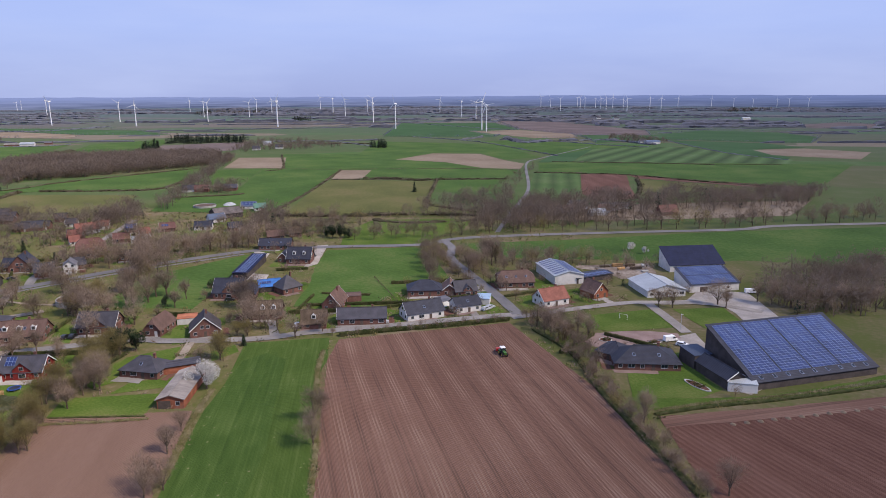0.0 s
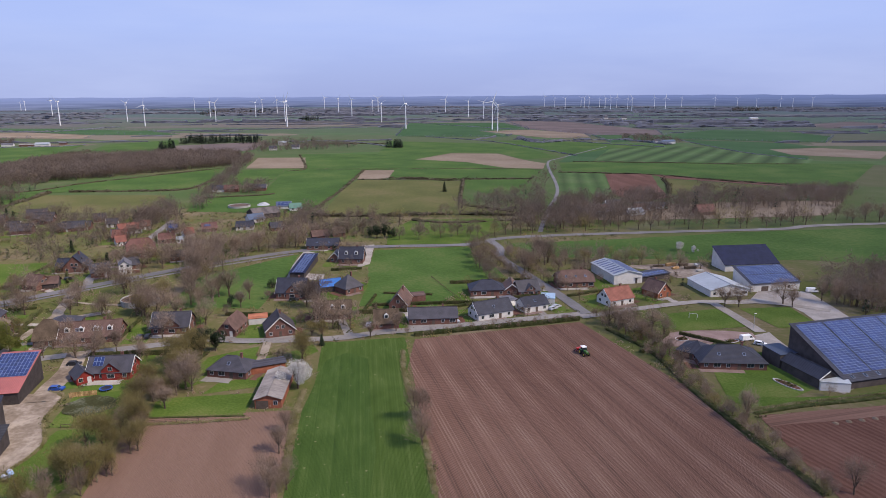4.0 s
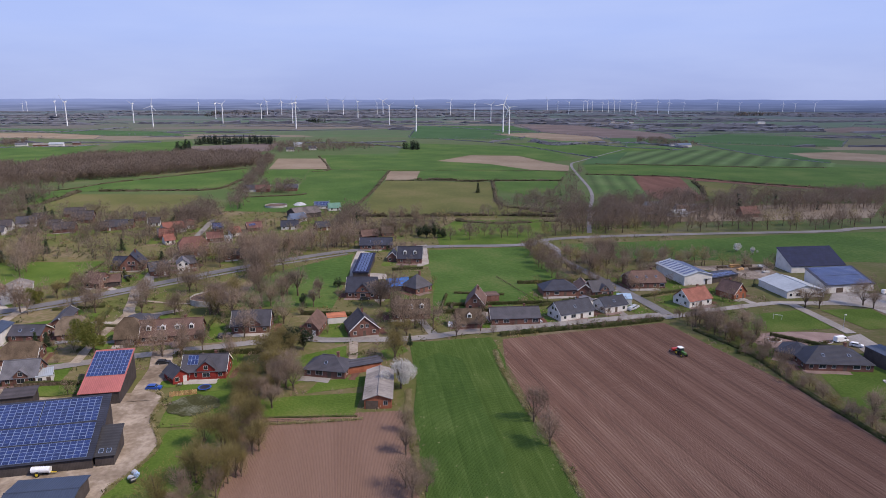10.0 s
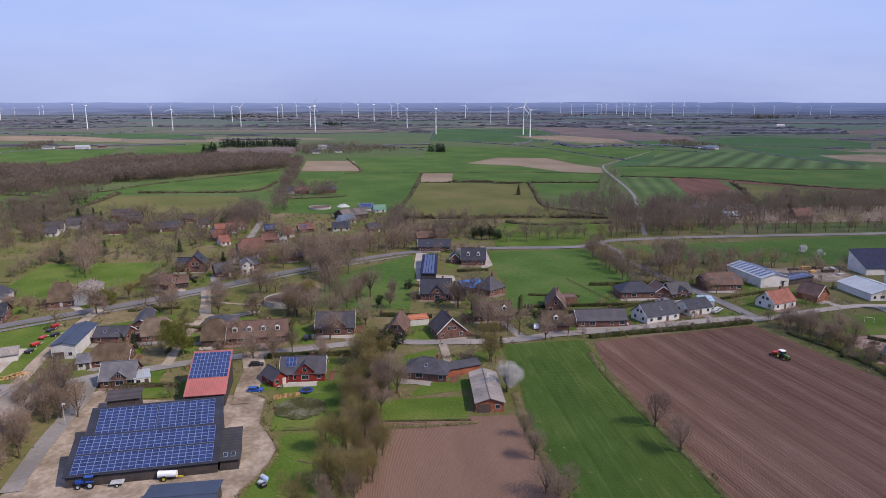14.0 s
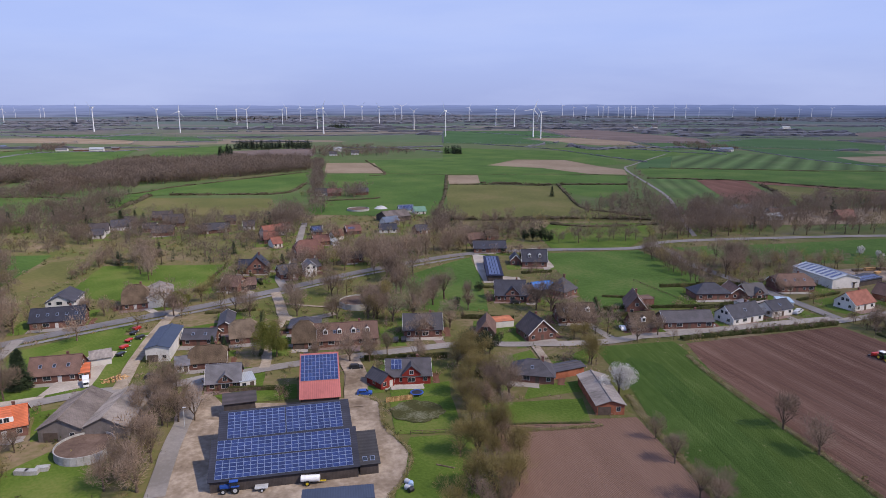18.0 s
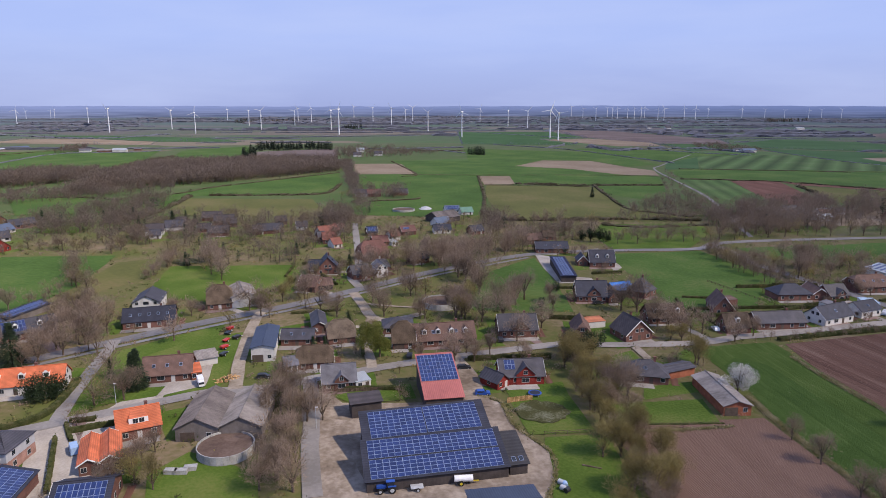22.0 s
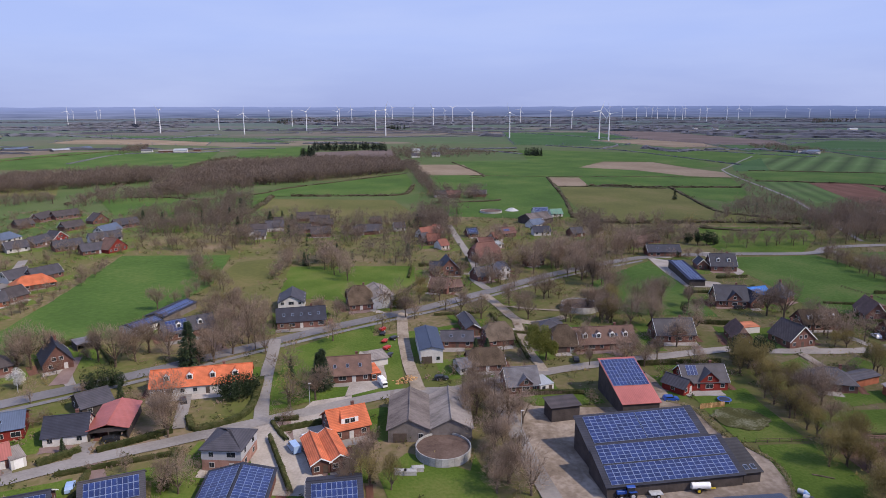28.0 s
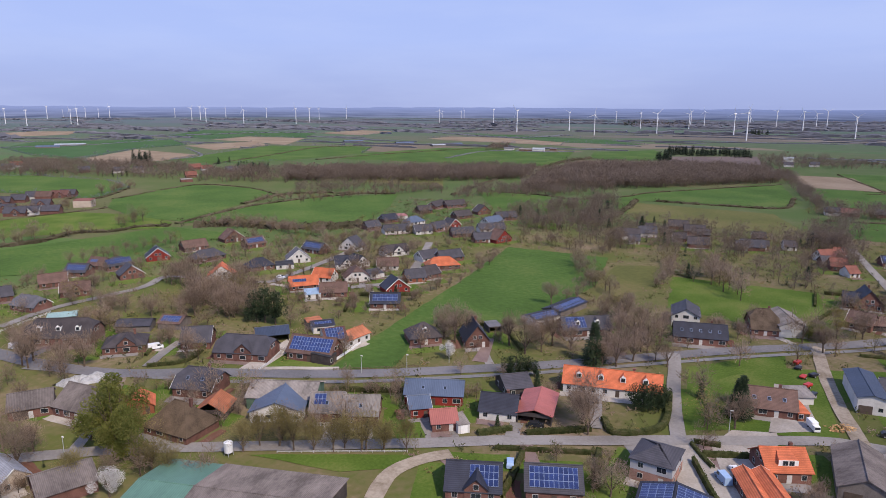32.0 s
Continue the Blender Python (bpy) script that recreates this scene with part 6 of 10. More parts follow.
TINY = {False: [clump_model(s, False, 22, 2.2, 0.55) for s in range(6)], True: [clump_model(s + 9, True, 22) for s in range(3)]}
AFAR = {False: [clump_model(s, False, 75, 1.5, 0.24) for s in range(6)], True: CLUMPS[True]}


def scatter(label, places, name="woodland", clumps=None):
    """Far trees joined into one piece of stuff for each sort: places are (x, y, height, fir)."""
    rnd = random.Random(len(places))
    for fir in (False, True):
        vs, fs, base = [], [], 0
        for x, y, h, f in places:
            if f != fir:
                continue
            v, fc = rnd.choice((clumps or CLUMPS)[fir])
            a, s = rnd.uniform(0, 6.28), h / 9.6
            c, sn = math.cos(a) * s, math.sin(a) * s
            vs.append(np.stack((v[:, 0] * c - v[:, 1] * sn + x, v[:, 0] * sn + v[:, 1] * c + y, v[:, 2] * s), 1))
            fs.append(fc + base)
            base += len(v)
        if vs:
            ob = new(name, mesh_of(name, np.concatenate(vs).tolist(), np.concatenate(fs).tolist(), [M_FARFIR if fir else M_ROW if name == "hedgerow" else M_COPSE_HAZE if clumps is TINY else M_FARWOOD]))
            tagged(ob, label if not fir else label.replace("bare brown", "dark conifer").replace("bare", "dark conifer"), "trees", kind="stuff")


WOOD_N = [0]


def wood(label, outline, gap, h, fir_share):
    rnd = random.Random(100 + WOOD_N[0])
    WOOD_N[0] += 1
    xs, ys = [p[0] for p in outline], [p[1] for p in outline]
    n = int((max(xs) - min(xs)) * (max(ys) - min(ys)) / gap ** 2 * 1.1)
    places = []
    for _ in range(min(n, 9000)):
        x, y = rnd.uniform(min(xs), max(xs)), rnd.uniform(min(ys), max(ys))
        if inside((x, y), outline) and free(x, y, 1.0):
            fir = rnd.random() < fir_share
            places.append((x, y, h * rnd.uniform(0.6, 1.2) * (rnd.uniform(0.35, 0.8) if fir and fir_share < 0.5 else 1), fir))
    scatter(label, places, clumps=AFAR if min(ys) > 500 or max(xs) < -560 else None)


# ---- other things ----
def slurry_tank(x, y, r, h):
    root = thing("slurry_tank", Matrix.Translation((x, y, 0)), "round concrete slurry tank with a dry brown crust", "tank", "slurry tanks")
    n = 28
    for i in range(n):
        a, b = 2 * math.pi * (i + 0.02) / n, 2 * math.pi * (i + 0.98) / n
        bm = bmesh.new()
        v = [bm.verts.new((q * math.cos(t), q * math.sin(t), z)) for z in (0, h) for q, t in ((r, a), (r, b), (r - 0.22, b), (r - 0.22, a))]
        for f in ((0, 3, 2, 1), (4, 5, 6, 7), (0, 1, 5, 4), (1, 2, 6, 5), (2, 3, 7, 6), (3, 0, 4, 7)):
            bm.faces.new([v[k] for k in f])
        part("wall_panel", bm, M_CONCRETE, root)
    bm = bmesh.new()
    bmesh.ops.create_circle(bm, cap_ends=True, radius=r - 0.23, segments=40, matrix=Matrix.Translation((0, 0, h - 0.5)))
    part("slurry_crust", bm, M_SLURRY, root, "dry cracked brown crust")


def turbine_parts():
    bm = bmesh.new()
    tube(bm, (0, 0, 0), (0, 0, 66), 1.7, 0.95, 12)
    tower = from_bm("tower", bm, [M_TURBINE])
    bm = bmesh.new()
    box(bm, -1.6, 1.6, -4.0, 4.5, 65.5, 69.0)
    nacelle = from_bm("nacelle", bm, [M_TURBINE])
    bm = bmesh.new()
    tube(bm, (0, -4.0, 67.2), (0, -6.2, 67.2), 1.5, 0.5, 10)
    hub = from_bm("hub", bm, [M_TURBINE])
    bm = bmesh.new()
    prof = [(0, 0.9, 0.8), (4, 1.7, 0.5), (14, 1.15, 0.3), (26, 0.3, 0.1)]
    rings = []
    for z, w, t in prof:
        rings.append([bm.verts.new(q) for q in ((-w * 0.4, 0, z), (0, -t / 2, z), (w * 0.9, 0, z), (0, t / 2, z))])
    for a, b in zip(rings, rings[1:]):
        for i in range(4):
            bm.faces.new((a[i], a[(i + 1) % 4], b[(i + 1) % 4], b[i]))
    bm.faces.new(rings[0][::-1])
    bm.faces.new(rings[-1])
    return tower, nacelle, hub, from_bm("blade", bm, [M_TURBINE])


TOWER, NACELLE, HUB, BLADE = turbine_parts()
WIND = random.Random(8)


def turbine(x, y, s):
    k = s * WIND.uniform(0.82, 1.02)
    root = thing("wind_turbine", Matrix.LocRotScale((x, y, 0), Euler((0, 0, radians(WIND.uniform(-35, 5)))), (k, k, k)), "tall white three-bladed wind turbine on the plain", "wind turbine", "wind turbines")
    child("tower", TOWER, root)
    child("nacelle", NACELLE, root)
    child("hub", HUB, root)
    a = WIND.uniform(0, 120)
    for i in range(3):
        child("blade", BLADE, root, Matrix.Translation((0, -5.0, 67.2)) @ Matrix.Rotation(radians(a + 120 * i), 4, "Y"))


def wheel(root, x, y, r, w, rim=None):
    bm = bmesh.new()
    tube(bm, (x, y - w / 2, r), (x, y + w / 2, r), r, r, 14)
    t = part("tyre", bm, M_RUBBER, root)
    bm = bmesh.new()
    tube(bm, (x, y - w / 2 - 0.02, r), (x, y + w / 2 + 0.02, r), r * 0.55, r * 0.55, 10)
    part("rim", bm, rim or M_STEEL, t)


def car(x, y, turn, paint, kind="car"):
    van = kind == "van"
    root = thing(kind, Matrix.Translation((x, y, 0.12)) @ Matrix.Rotation(radians(turn), 4, "Z"), f"{paint} parked {kind} on the paving", kind, "parked vehicles")
    l, w, h = (5.0, 1.9, 2.0) if van else (4.3, 1.75, 1.45)
    side = [(-l / 2, 0.3), (l / 2, 0.3), (l / 2, 0.75), (l / 2 - 0.15, 0.85), (l * 0.24, 0.95), (l * 0.1, h), (-l * 0.36, h), (-l / 2 + 0.1, 0.95)]
    if van:
        side = [(-l / 2, 0.3), (l / 2, 0.3), (l / 2, 0.85), (l * 0.38, 1.1), (l * 0.25, h), (-l / 2 + 0.1, h)]
    bm = bmesh.new()
    a = [bm.verts.new((p, -w / 2 + (0.12 if q > 1 else 0), q)) for p, q in side]
    b = [bm.verts.new((p, w / 2 - (0.12 if q > 1 else 0), q)) for p, q in side]
    n = len(side)
    for i in range(n):
        bm.faces.new((a[i], a[(i + 1) % n], b[(i + 1) % n], b[i]))
    bm.faces.new(a[::-1])
    bm.faces.new(b)
    part("body", bm, PAINT[paint], root)
    for s in (-1, 1):
        bm = bmesh.new()
        yy = s * (w / 2 - 0.05)
        if van:
            q = ((l * 0.1, 1.15), (l * 0.34, 1.15), (l * 0.24, 1.75), (l * 0.1, 1.75))
        else:
            q = ((-l * 0.38, 0.98), (l * 0.2, 0.98), (l * 0.08, h - 0.1), (-l * 0.33, h - 0.1))
        u, v = [bm.verts.new((i, yy, j)) for i, j in q], [bm.verts.new((i, yy + s * 0.02, j)) for i, j in q]
        for i in range(4):
            bm.faces.new((u[i], u[(i + 1) % 4], v[(i + 1) % 4], v[i]))
        bm.faces.new(u)
        bm.faces.new(v)
        part("side_window", bm, M_GLASS, root)
    bm = bmesh.new()
    f = ((l * 0.25, 0.97), (l * 0.105, h - 0.04)) if not van else ((l * 0.385, 1.12), (l * 0.258, h - 0.06))
    v = [bm.verts.new((f[0][0] + 0.03, s * (w / 2 - 0.2), f[0][1])) for s in (-1, 1)] + [bm.verts.new((f[1][0] + 0.03, s * (w / 2 - 0.25), f[1][1])) for s in (1, -1)]
    u = [bm.verts.new((p.co.x - 0.03, p.co.y, p.co.z - 0.02)) for p in v]
    for i in range(4):
        bm.faces.new((u[i], u[(i + 1) % 4], v[(i + 1) % 4], v[i]))
    bm.faces.new(v)
    bm.faces.new(u[::-1])
    part("windscreen", bm, M_GLASS, root)
    for px in (-l * 0.31, l * 0.31):
        for s in (-1, 1):
            wheel(root, px, s * (w / 2 - 0.1), 0.32, 0.2)
    return root


def truck(x, y, turn):
    root = thing("box_truck", Matrix.Translation((x, y, 0.12)) @ Matrix.Rotation(radians(turn), 4, "Z") @ Matrix.Scale(0.7, 4), "white box truck parked in the house yard", "truck")
    for nm, b, mt in (("cargo_box", (-3.4, 1.2, -1.2, 1.2, 0.95, 3.4), PAINT["white"]), ("cab", (1.35, 3.1, -1.1, 1.1, 0.5, 2.6), PAINT["white"]), ("chassis", (-3.3, 3.0, -0.5, 0.5, 0.5, 0.94), PAINT["black"]), ("windscreen", (3.1, 3.14, -1.0, 1.0, 1.5, 2.4), M_GLASS)):
        bm = bmesh.new()
        box(bm, *b)
        bmesh.ops.bevel(bm, geom=bm.edges[:], offset=0.05 if nm != "windscreen" else 0.01, segments=1, affect="EDGES")
        part(nm, bm, mt, root)
    for px in (-2.2, 2.2):
        for s in (-1, 1):
            wheel(root, px, s * 1.0, 0.45, 0.28)


def tractor(x, y, turn, paint, label, harrow):
    root = thing("tractor", Matrix.Translation((x, y, 0.16)) @ Matrix.Rotation(radians(turn), 4, "Z"), label, "tractor")
    for nm, b, mt in (("bonnet", (0.4, 2.5, -0.42, 0.42, 0.95, 1.7), PAINT[paint]), ("chassis", (-1.2, 2.3, -0.3, 0.3, 0.6, 0.95), PAINT["black"]), ("cab", (-1.2, 0.4, -0.75, 0.75, 1.0, 2.5), M_GLASS), ("cab_roof", (-1.35, 0.5, -0.85, 0.85, 2.5, 2.72), PAINT["white" if paint == "green" else paint])):
        bm = bmesh.new()
        box(bm, *b)
        bmesh.ops.bevel(bm, geom=bm.edges[:], offset=0.06, segments=1, affect="EDGES")
        part(nm, bm, mt, root)
    for s in (-1, 1):
        bm = bmesh.new()
        box(bm, -1.6, 0.1, s * 0.95 - 0.28, s * 0.95 + 0.28, 1.62, 1.7)
        part("mudguard", bm, PAINT[paint], root)
        wheel(root, -0.75, s * 0.95, 0.82, 0.5, PAINT["yellow"] if paint == "green" else M_STEEL)
        wheel(root, 1.75, s * 0.85, 0.58, 0.4, PAINT["yellow"] if paint == "green" else M_STEEL)
    if harrow:
        h = thing("seed_harrow", Matrix.Translation((x, y, 0.1)) @ Matrix.Rotation(radians(turn), 4, "Z"), "red seed harrow hitched behind the tractor on bare soil", "harrow")
        for nm, b, mt in (("seed_hopper", (-3.2, -2.3, -1.5, 1.5, 0.9, 1.6), PAINT["red"]), ("frame", (-3.9, -1.6, -0.15, 0.15, 0.5, 0.7), PAINT["red"]), ("roller", (-4.3, -3.8, -1.6, 1.6, 0.0, 0.5), PAINT["black"]), ("toolbar", (-3.3, -3.1, -1.7, 1.7, 0.35, 0.55), PAINT["red"])):
            bm = bmesh.new()
            box(bm, *b)
            part(nm, bm, mt, h)
        for i in range(12):
            bm = bmesh.new()
            yy = -1.6 + 3.2 * i / 11
            tube(bm, (-3.2, yy, 0.4), (-3.35, yy, 0.0), 0.04, 0.02, 4)
            part("tine", bm, M_STEEL, h)


def trailer(x, y, turn):
    root = thing("trailer", Matrix.Translation((x, y, 0.1)) @ Matrix.Rotation(radians(turn), 4, "Z"), "flat grey farm trailer behind the blue tractor", "trailer")
    bm = bmesh.new()
    box(bm, -5.6, -2.9, -0.9, 0.9, 0.75, 0.9)
    part("bed", bm, M_STEEL, root)
    bm = bmesh.new()
    box(bm, -2.9, -1.6, -0.08, 0.08, 0.6, 0.75)
    part("drawbar", bm, PAINT["black"], root)
    for s in (-1, 1):
        wheel(root, -4.4, s * 0.95, 0.45, 0.25)


def tanker(x, y, turn):
    root = thing("slurry_tanker", Matrix.Translation((x, y, 0.1)) @ Matrix.Rotation(radians(turn), 4, "Z"), "white slurry tanker with yellow wheels beside the barn", "tanker")
    bm = bmesh.new()
    tube(bm, (-2.0, 0, 1.35), (2.0, 0, 1.35), 0.75, 0.75, 16)
    part("tank", bm, PAINT["white"], root)
    bm = bmesh.new()
    box(bm, 2.0, 3.3, -0.1, 0.1, 0.6, 0.8)
    part("drawbar", bm, PAINT["yellow"], root)
    for s in (-1, 1):
        wheel(root, -0.6, s * 0.85, 0.6, 0.35, PAINT["yellow"])


def wagon(x, y, turn):
    k = TREES.choice(("red", "silver", "black", "black"))
    root = thing("farm_machine", Matrix.Translation((x, y, 0.06)) @ Matrix.Rotation(radians(turn + TREES.uniform(-15, 15)), 4, "Z"), f"old {k} farm machine stored on the grass", "machine", "stored farm machines")
    bm = bmesh.new()
    box(bm, -1.6, 1.2, -0.8, 0.8, 0.6, TREES.uniform(0.9, 1.7))
    bmesh.ops.bevel(bm, geom=bm.edges[:], offset=0.12, segments=1, affect="EDGES")
    part("body", bm, PAINT[k], root)
    bm = bmesh.new()
    box(bm, 1.2, 2.6, -0.1, 0.1, 0.5, 0.65)
    part("drawbar", bm, M_STEEL, root)
    for s in (-1, 1):
        wheel(root, -0.4, s * 0.85, 0.45, 0.22)


def woodpile(x, y, turn, l, w):
    root = thing("firewood_heap", Matrix.Translation((x, y, 0.05)) @ Matrix.Rotation(radians(turn), 4, "Z"), "loose heap of split yellow firewood logs", "firewood")
    for i in range(70):
        u, v = TREES.uniform(-1, 1), TREES.uniform(-1, 1)
        h = max(0, 1 - max(abs(u), abs(v))) * 1.3
        bm = bmesh.new()
        d = Vector((TREES.gauss(0, 1), TREES.gauss(0, 1), TREES.gauss(0, 0.3))).normalized() * 0.35
        c = Vector((u * l / 2, v * w / 2, 0.12 + h * TREES.random()))
        tube(bm, c - d, c + d, 0.2, 0.17, 5)
        part("log", bm, M_WOODRAW, root)


def block_stack(x, y, turn):
    root = thing("block_stack", Matrix.Translation((x, y, 0.05)) @ Matrix.Rotation(radians(turn), 4, "Z"), "stack of pale concrete slabs on the lawn", "blocks")
    for z in range(3):
        bm = bmesh.new()
        j = TREES.uniform(-0.1, 0.1)
        box(bm, -1.4 + j, 1.4 + j, -0.7, 0.7, z * 0.36, z * 0.36 + 0.34)
        part("slab", bm, M_CONCRETE, root)


def trampoline(x, y):
    root = thing("trampoline", Matrix.Translation((x, y, 0.06)), "round blue-rimmed garden trampoline on the lawn", "trampoline")
    bm = bmesh.new()
    n = 24
    ring = [[bm.verts.new((r * math.cos(2 * math.pi * k / n), r * math.sin(2 * math.pi * k / n), z)) for k in range(n)] for r, z in ((1.5, 0.75), (1.9, 0.75), (1.9, 0.68), (1.5, 0.68))]
    for a, c in zip(ring, ring[1:] + ring[:1]):
        for k in range(n):
            bm.faces.new((a[k], a[(k + 1) % n], c[(k + 1) % n], c[k]))
    part("rim", bm, PAINT["blue"], root)
    bm = bmesh.new()
    bmesh.ops.create_circle(bm, cap_ends=True, radius=1.5, segments=24, matrix=Matrix.Translation((0, 0, 0.71)))
    part("mat", bm, PAINT["black"], root)
    for k in range(6):
        bm = bmesh.new()
        a = 2 * math.pi * k / 6
        tube(bm, (1.75 * math.cos(a), 1.75 * math.sin(a), 0), (1.75 * math.cos(a), 1.75 * math.sin(a), 0.68), 0.04, 0.04, 5)
        part("leg", bm, M_STEEL, root)


def goal(x, y, turn):
    root = thing("football_goal", Matrix.Translation((x, y, 0.06)) @ Matrix.Rotation(radians(turn), 4, "Z"), "small white metal football goal on the lawn", "goal")
    for nm, a, c in (("post", (-1.5, 0, 0), (-1.5, 0, 2)), ("post", (1.5, 0, 0), (1.5, 0, 2)), ("crossbar", (-1.5, 0, 2), (1.5, 0, 2)), ("stay", (-1.5, 0, 2), (-1.5, 1.2, 0)), ("stay", (1.5, 0, 2), (1.5, 1.2, 0))):
        bm = bmesh.new()
        tube(bm, a, c, 0.06, 0.06, 6)
        part(nm, bm, M_WHITE, root)


PONDS = [0]


def pond(x, y, a, b):
    rnd = random.Random(PONDS[0])
    PONDS[0] += 1
    n = 30
    pts = [(a * rnd.uniform(0.85, 1.1) * math.cos(2 * math.pi * k / n), b * rnd.uniform(0.85, 1.1) * math.sin(2 * math.pi * k / n), 0) for k in range(n)]
    ob = new("pond", mesh_of("pond", pts, [tuple(range(n))], [M_POND]))
    ob.location = (x, y, 0.3)
    tagged(ob, "small murky garden pond with green water", "pond", kind="structure")


def log(x, y, turn):
    bm = bmesh.new()
    tube(bm, (-2.2, 0, 0.18), (2.2, 0, 0.18), 0.2, 0.16, 8)
    bmesh.ops.bevel(bm, geom=[e for e in bm.edges if e.is_boundary], offset=0.02, segments=1, affect="EDGES")
    ob = new("log", from_bm("log", bm, [M_BARK]))
    ob.matrix_basis = Matrix.Translation((x, y, 0.05)) @ Matrix.Rotation(radians(turn), 4, "Z")
    tagged(ob, "long felled brown log on the grass", "log")


def bale(x, y):
    bm = bmesh.new()
    tube(bm, (0, -0.6, 0.6), (0, 0.6, 0.6), 0.6, 0.6, 14)
    bmesh.ops.bevel(bm, geom=bm.edges[:], offset=0.06, segments=1, affect="EDGES")
    ob = new("silage_bale", from_bm("silage_bale", bm, [PAINT[TREES.choice(("black", "silver", "white", "lightblue"))]]))
    ob.matrix_basis = Matrix.Translation((x, y, 0.05)) @ Matrix.Rotation(TREES.uniform(0, 3), 4, "Z")
    tagged(ob, "round wrapped silage bale beside the farmyard", "bale", "silage bales")


def heap(x, y, r, h, mat, label):
    bm = bmesh.new()
    bmesh.ops.create_grid(bm, x_segments=8, y_segments=8, size=r)
    o = TREES.uniform(0, 50)
    for v in bm.verts:
        q = math.hypot(v.co.x, v.co.y) / r
        v.co.z = max(-0.1, h * (1 - q * q) * (0.8 + 0.5 * noise.noise((v.co.x * 0.8 + o, v.co.y * 0.8, 0))))
    ob = new("earth_mound", from_bm("earth_mound", bm, [mat]))
    ob.matrix_basis = Matrix.Translation((x, y, 0.1)) @ Matrix.Rotation(TREES.uniform(0, 6), 4, "Z")
    tagged(ob, label, "mound", "mounds")


def flower_bed(x, y, a, b, turn):
    """A kerbed bed of earth with low shrubs and flowers."""
    root = thing("flower_bed", Matrix.Translation((x, y, 0.2)) @ Matrix.Rotation(radians(turn), 4, "Z"), "oval kerbed garden bed with low shrubs", "flower bed", "garden beds")
    n = 20
    ring = [(math.cos(2 * math.pi * i / n), math.sin(2 * math.pi * i / n)) for i in range(n)]
    verts = [(c * a * k, d * b * k, z) for k, z in ((1.0, -0.15), (1.0, 0.12), (0.88, 0.12), (0.88, 0.02)) for c, d in ring]
    child("kerb", mesh_of("kerb", verts, [(r * n + i, r * n + (i + 1) % n, (r + 1) * n + (i + 1) % n, (r + 1) * n + i) for r in range(3) for i in range(n)], [M_CONCRETE]), root, label="pale concrete kerb")
    child("earth", mesh_of("earth", [(c * a * 0.89, d * b * 0.89, 0.04) for c, d in ring], [tuple(range(n))], [M_SOILDARK]), root)
    for mat in (M_HEDGE, M_BUD, M_HEDGE, M_TWIG):
        vs, fs = [], []
        for _ in range(3):
            t, r = TREES.uniform(0, 6.28), TREES.uniform(0, 0.65)
            twig_cloud(TREES, 110, (r * a * math.cos(t), r * b * math.sin(t), 0.35), (0.6, 0.6, 0.45), 0.25, 0.07, 0.4, vs, fs)
        child("shrub", mesh_of("shrub", vs, fs, [mat]), root)


def timber_stack(x, y, turn, l, w, h, mat):
    """Sawn timber or slabs piled on bearers, a little askew."""
    root = thing("timber_stack", Matrix.Translation((x, y, 0.06)) @ Matrix.Rotation(radians(turn), 4, "Z"), "stack of weathered timber on the sandy yard", "timber", "timber stacks")
    for u in (-0.35, 0.35):
        bm = bmesh.new()
        box(bm, u * l - 0.08, u * l + 0.08, -w / 2, w / 2, 0, 0.15)
        part("bearer", bm, M_BARK, root)
    k = max(2, int(h / 0.3))
    for i in range(k):
        bm = bmesh.new()
        j = TREES.uniform(-0.15, 0.15)
        box(bm, -l / 2 + j, l / 2 + j, -w / 2 + abs(j), w / 2 - abs(j) * 0.6, 0.15 + i * h / k, 0.13 + (i + 1) * h / k)
        part("layer", bm, mat, root)


def lamp_post(x, y):
    root = thing("street_lamp", Matrix.Translation((x, y, 0)), "slim pale metal street lamp post", "street lamp", "street lamps")
    bm = bmesh.new()
    tube(bm, (0, 0, 0), (0, 0, 6), 0.1, 0.06, 8)
    part("pole", bm, M_STEEL, root)
    bm = bmesh.new()
    box(bm, -0.15, 0.6, -0.13, 0.13, 5.95, 6.1)
    part("lamp_head", bm, M_WHITE, root)


def silo(x, y, r, h):
    root = thing("feed_silo", Matrix.Translation((x, y, 0)), "upright white cylindrical feed silo by the barn", "silo")
    bm = bmesh.new()
    tube(bm, (0, 0, 0.9), (0, 0, h), r * 0.8, r * 0.8, 16)
    part("drum", bm, PAINT["white"], root)
    bm = bmesh.new()
    tube(bm, (0, 0, h), (0, 0, h + 0.5), r * 0.8, 0.2, 16)
    part("cone_top", bm, PAINT["white"], root)
    for k in range(4):
        bm = bmesh.new()
        a = math.pi / 4 + k * math.pi / 2
        tube(bm, (0.8 * r * math.cos(a), 0.8 * r * math.sin(a), 0), (0.8 * r * math.cos(a), 0.8 * r * math.sin(a), 1.2), 0.06, 0.06, 6)
        part("leg", bm, M_STEEL, root)


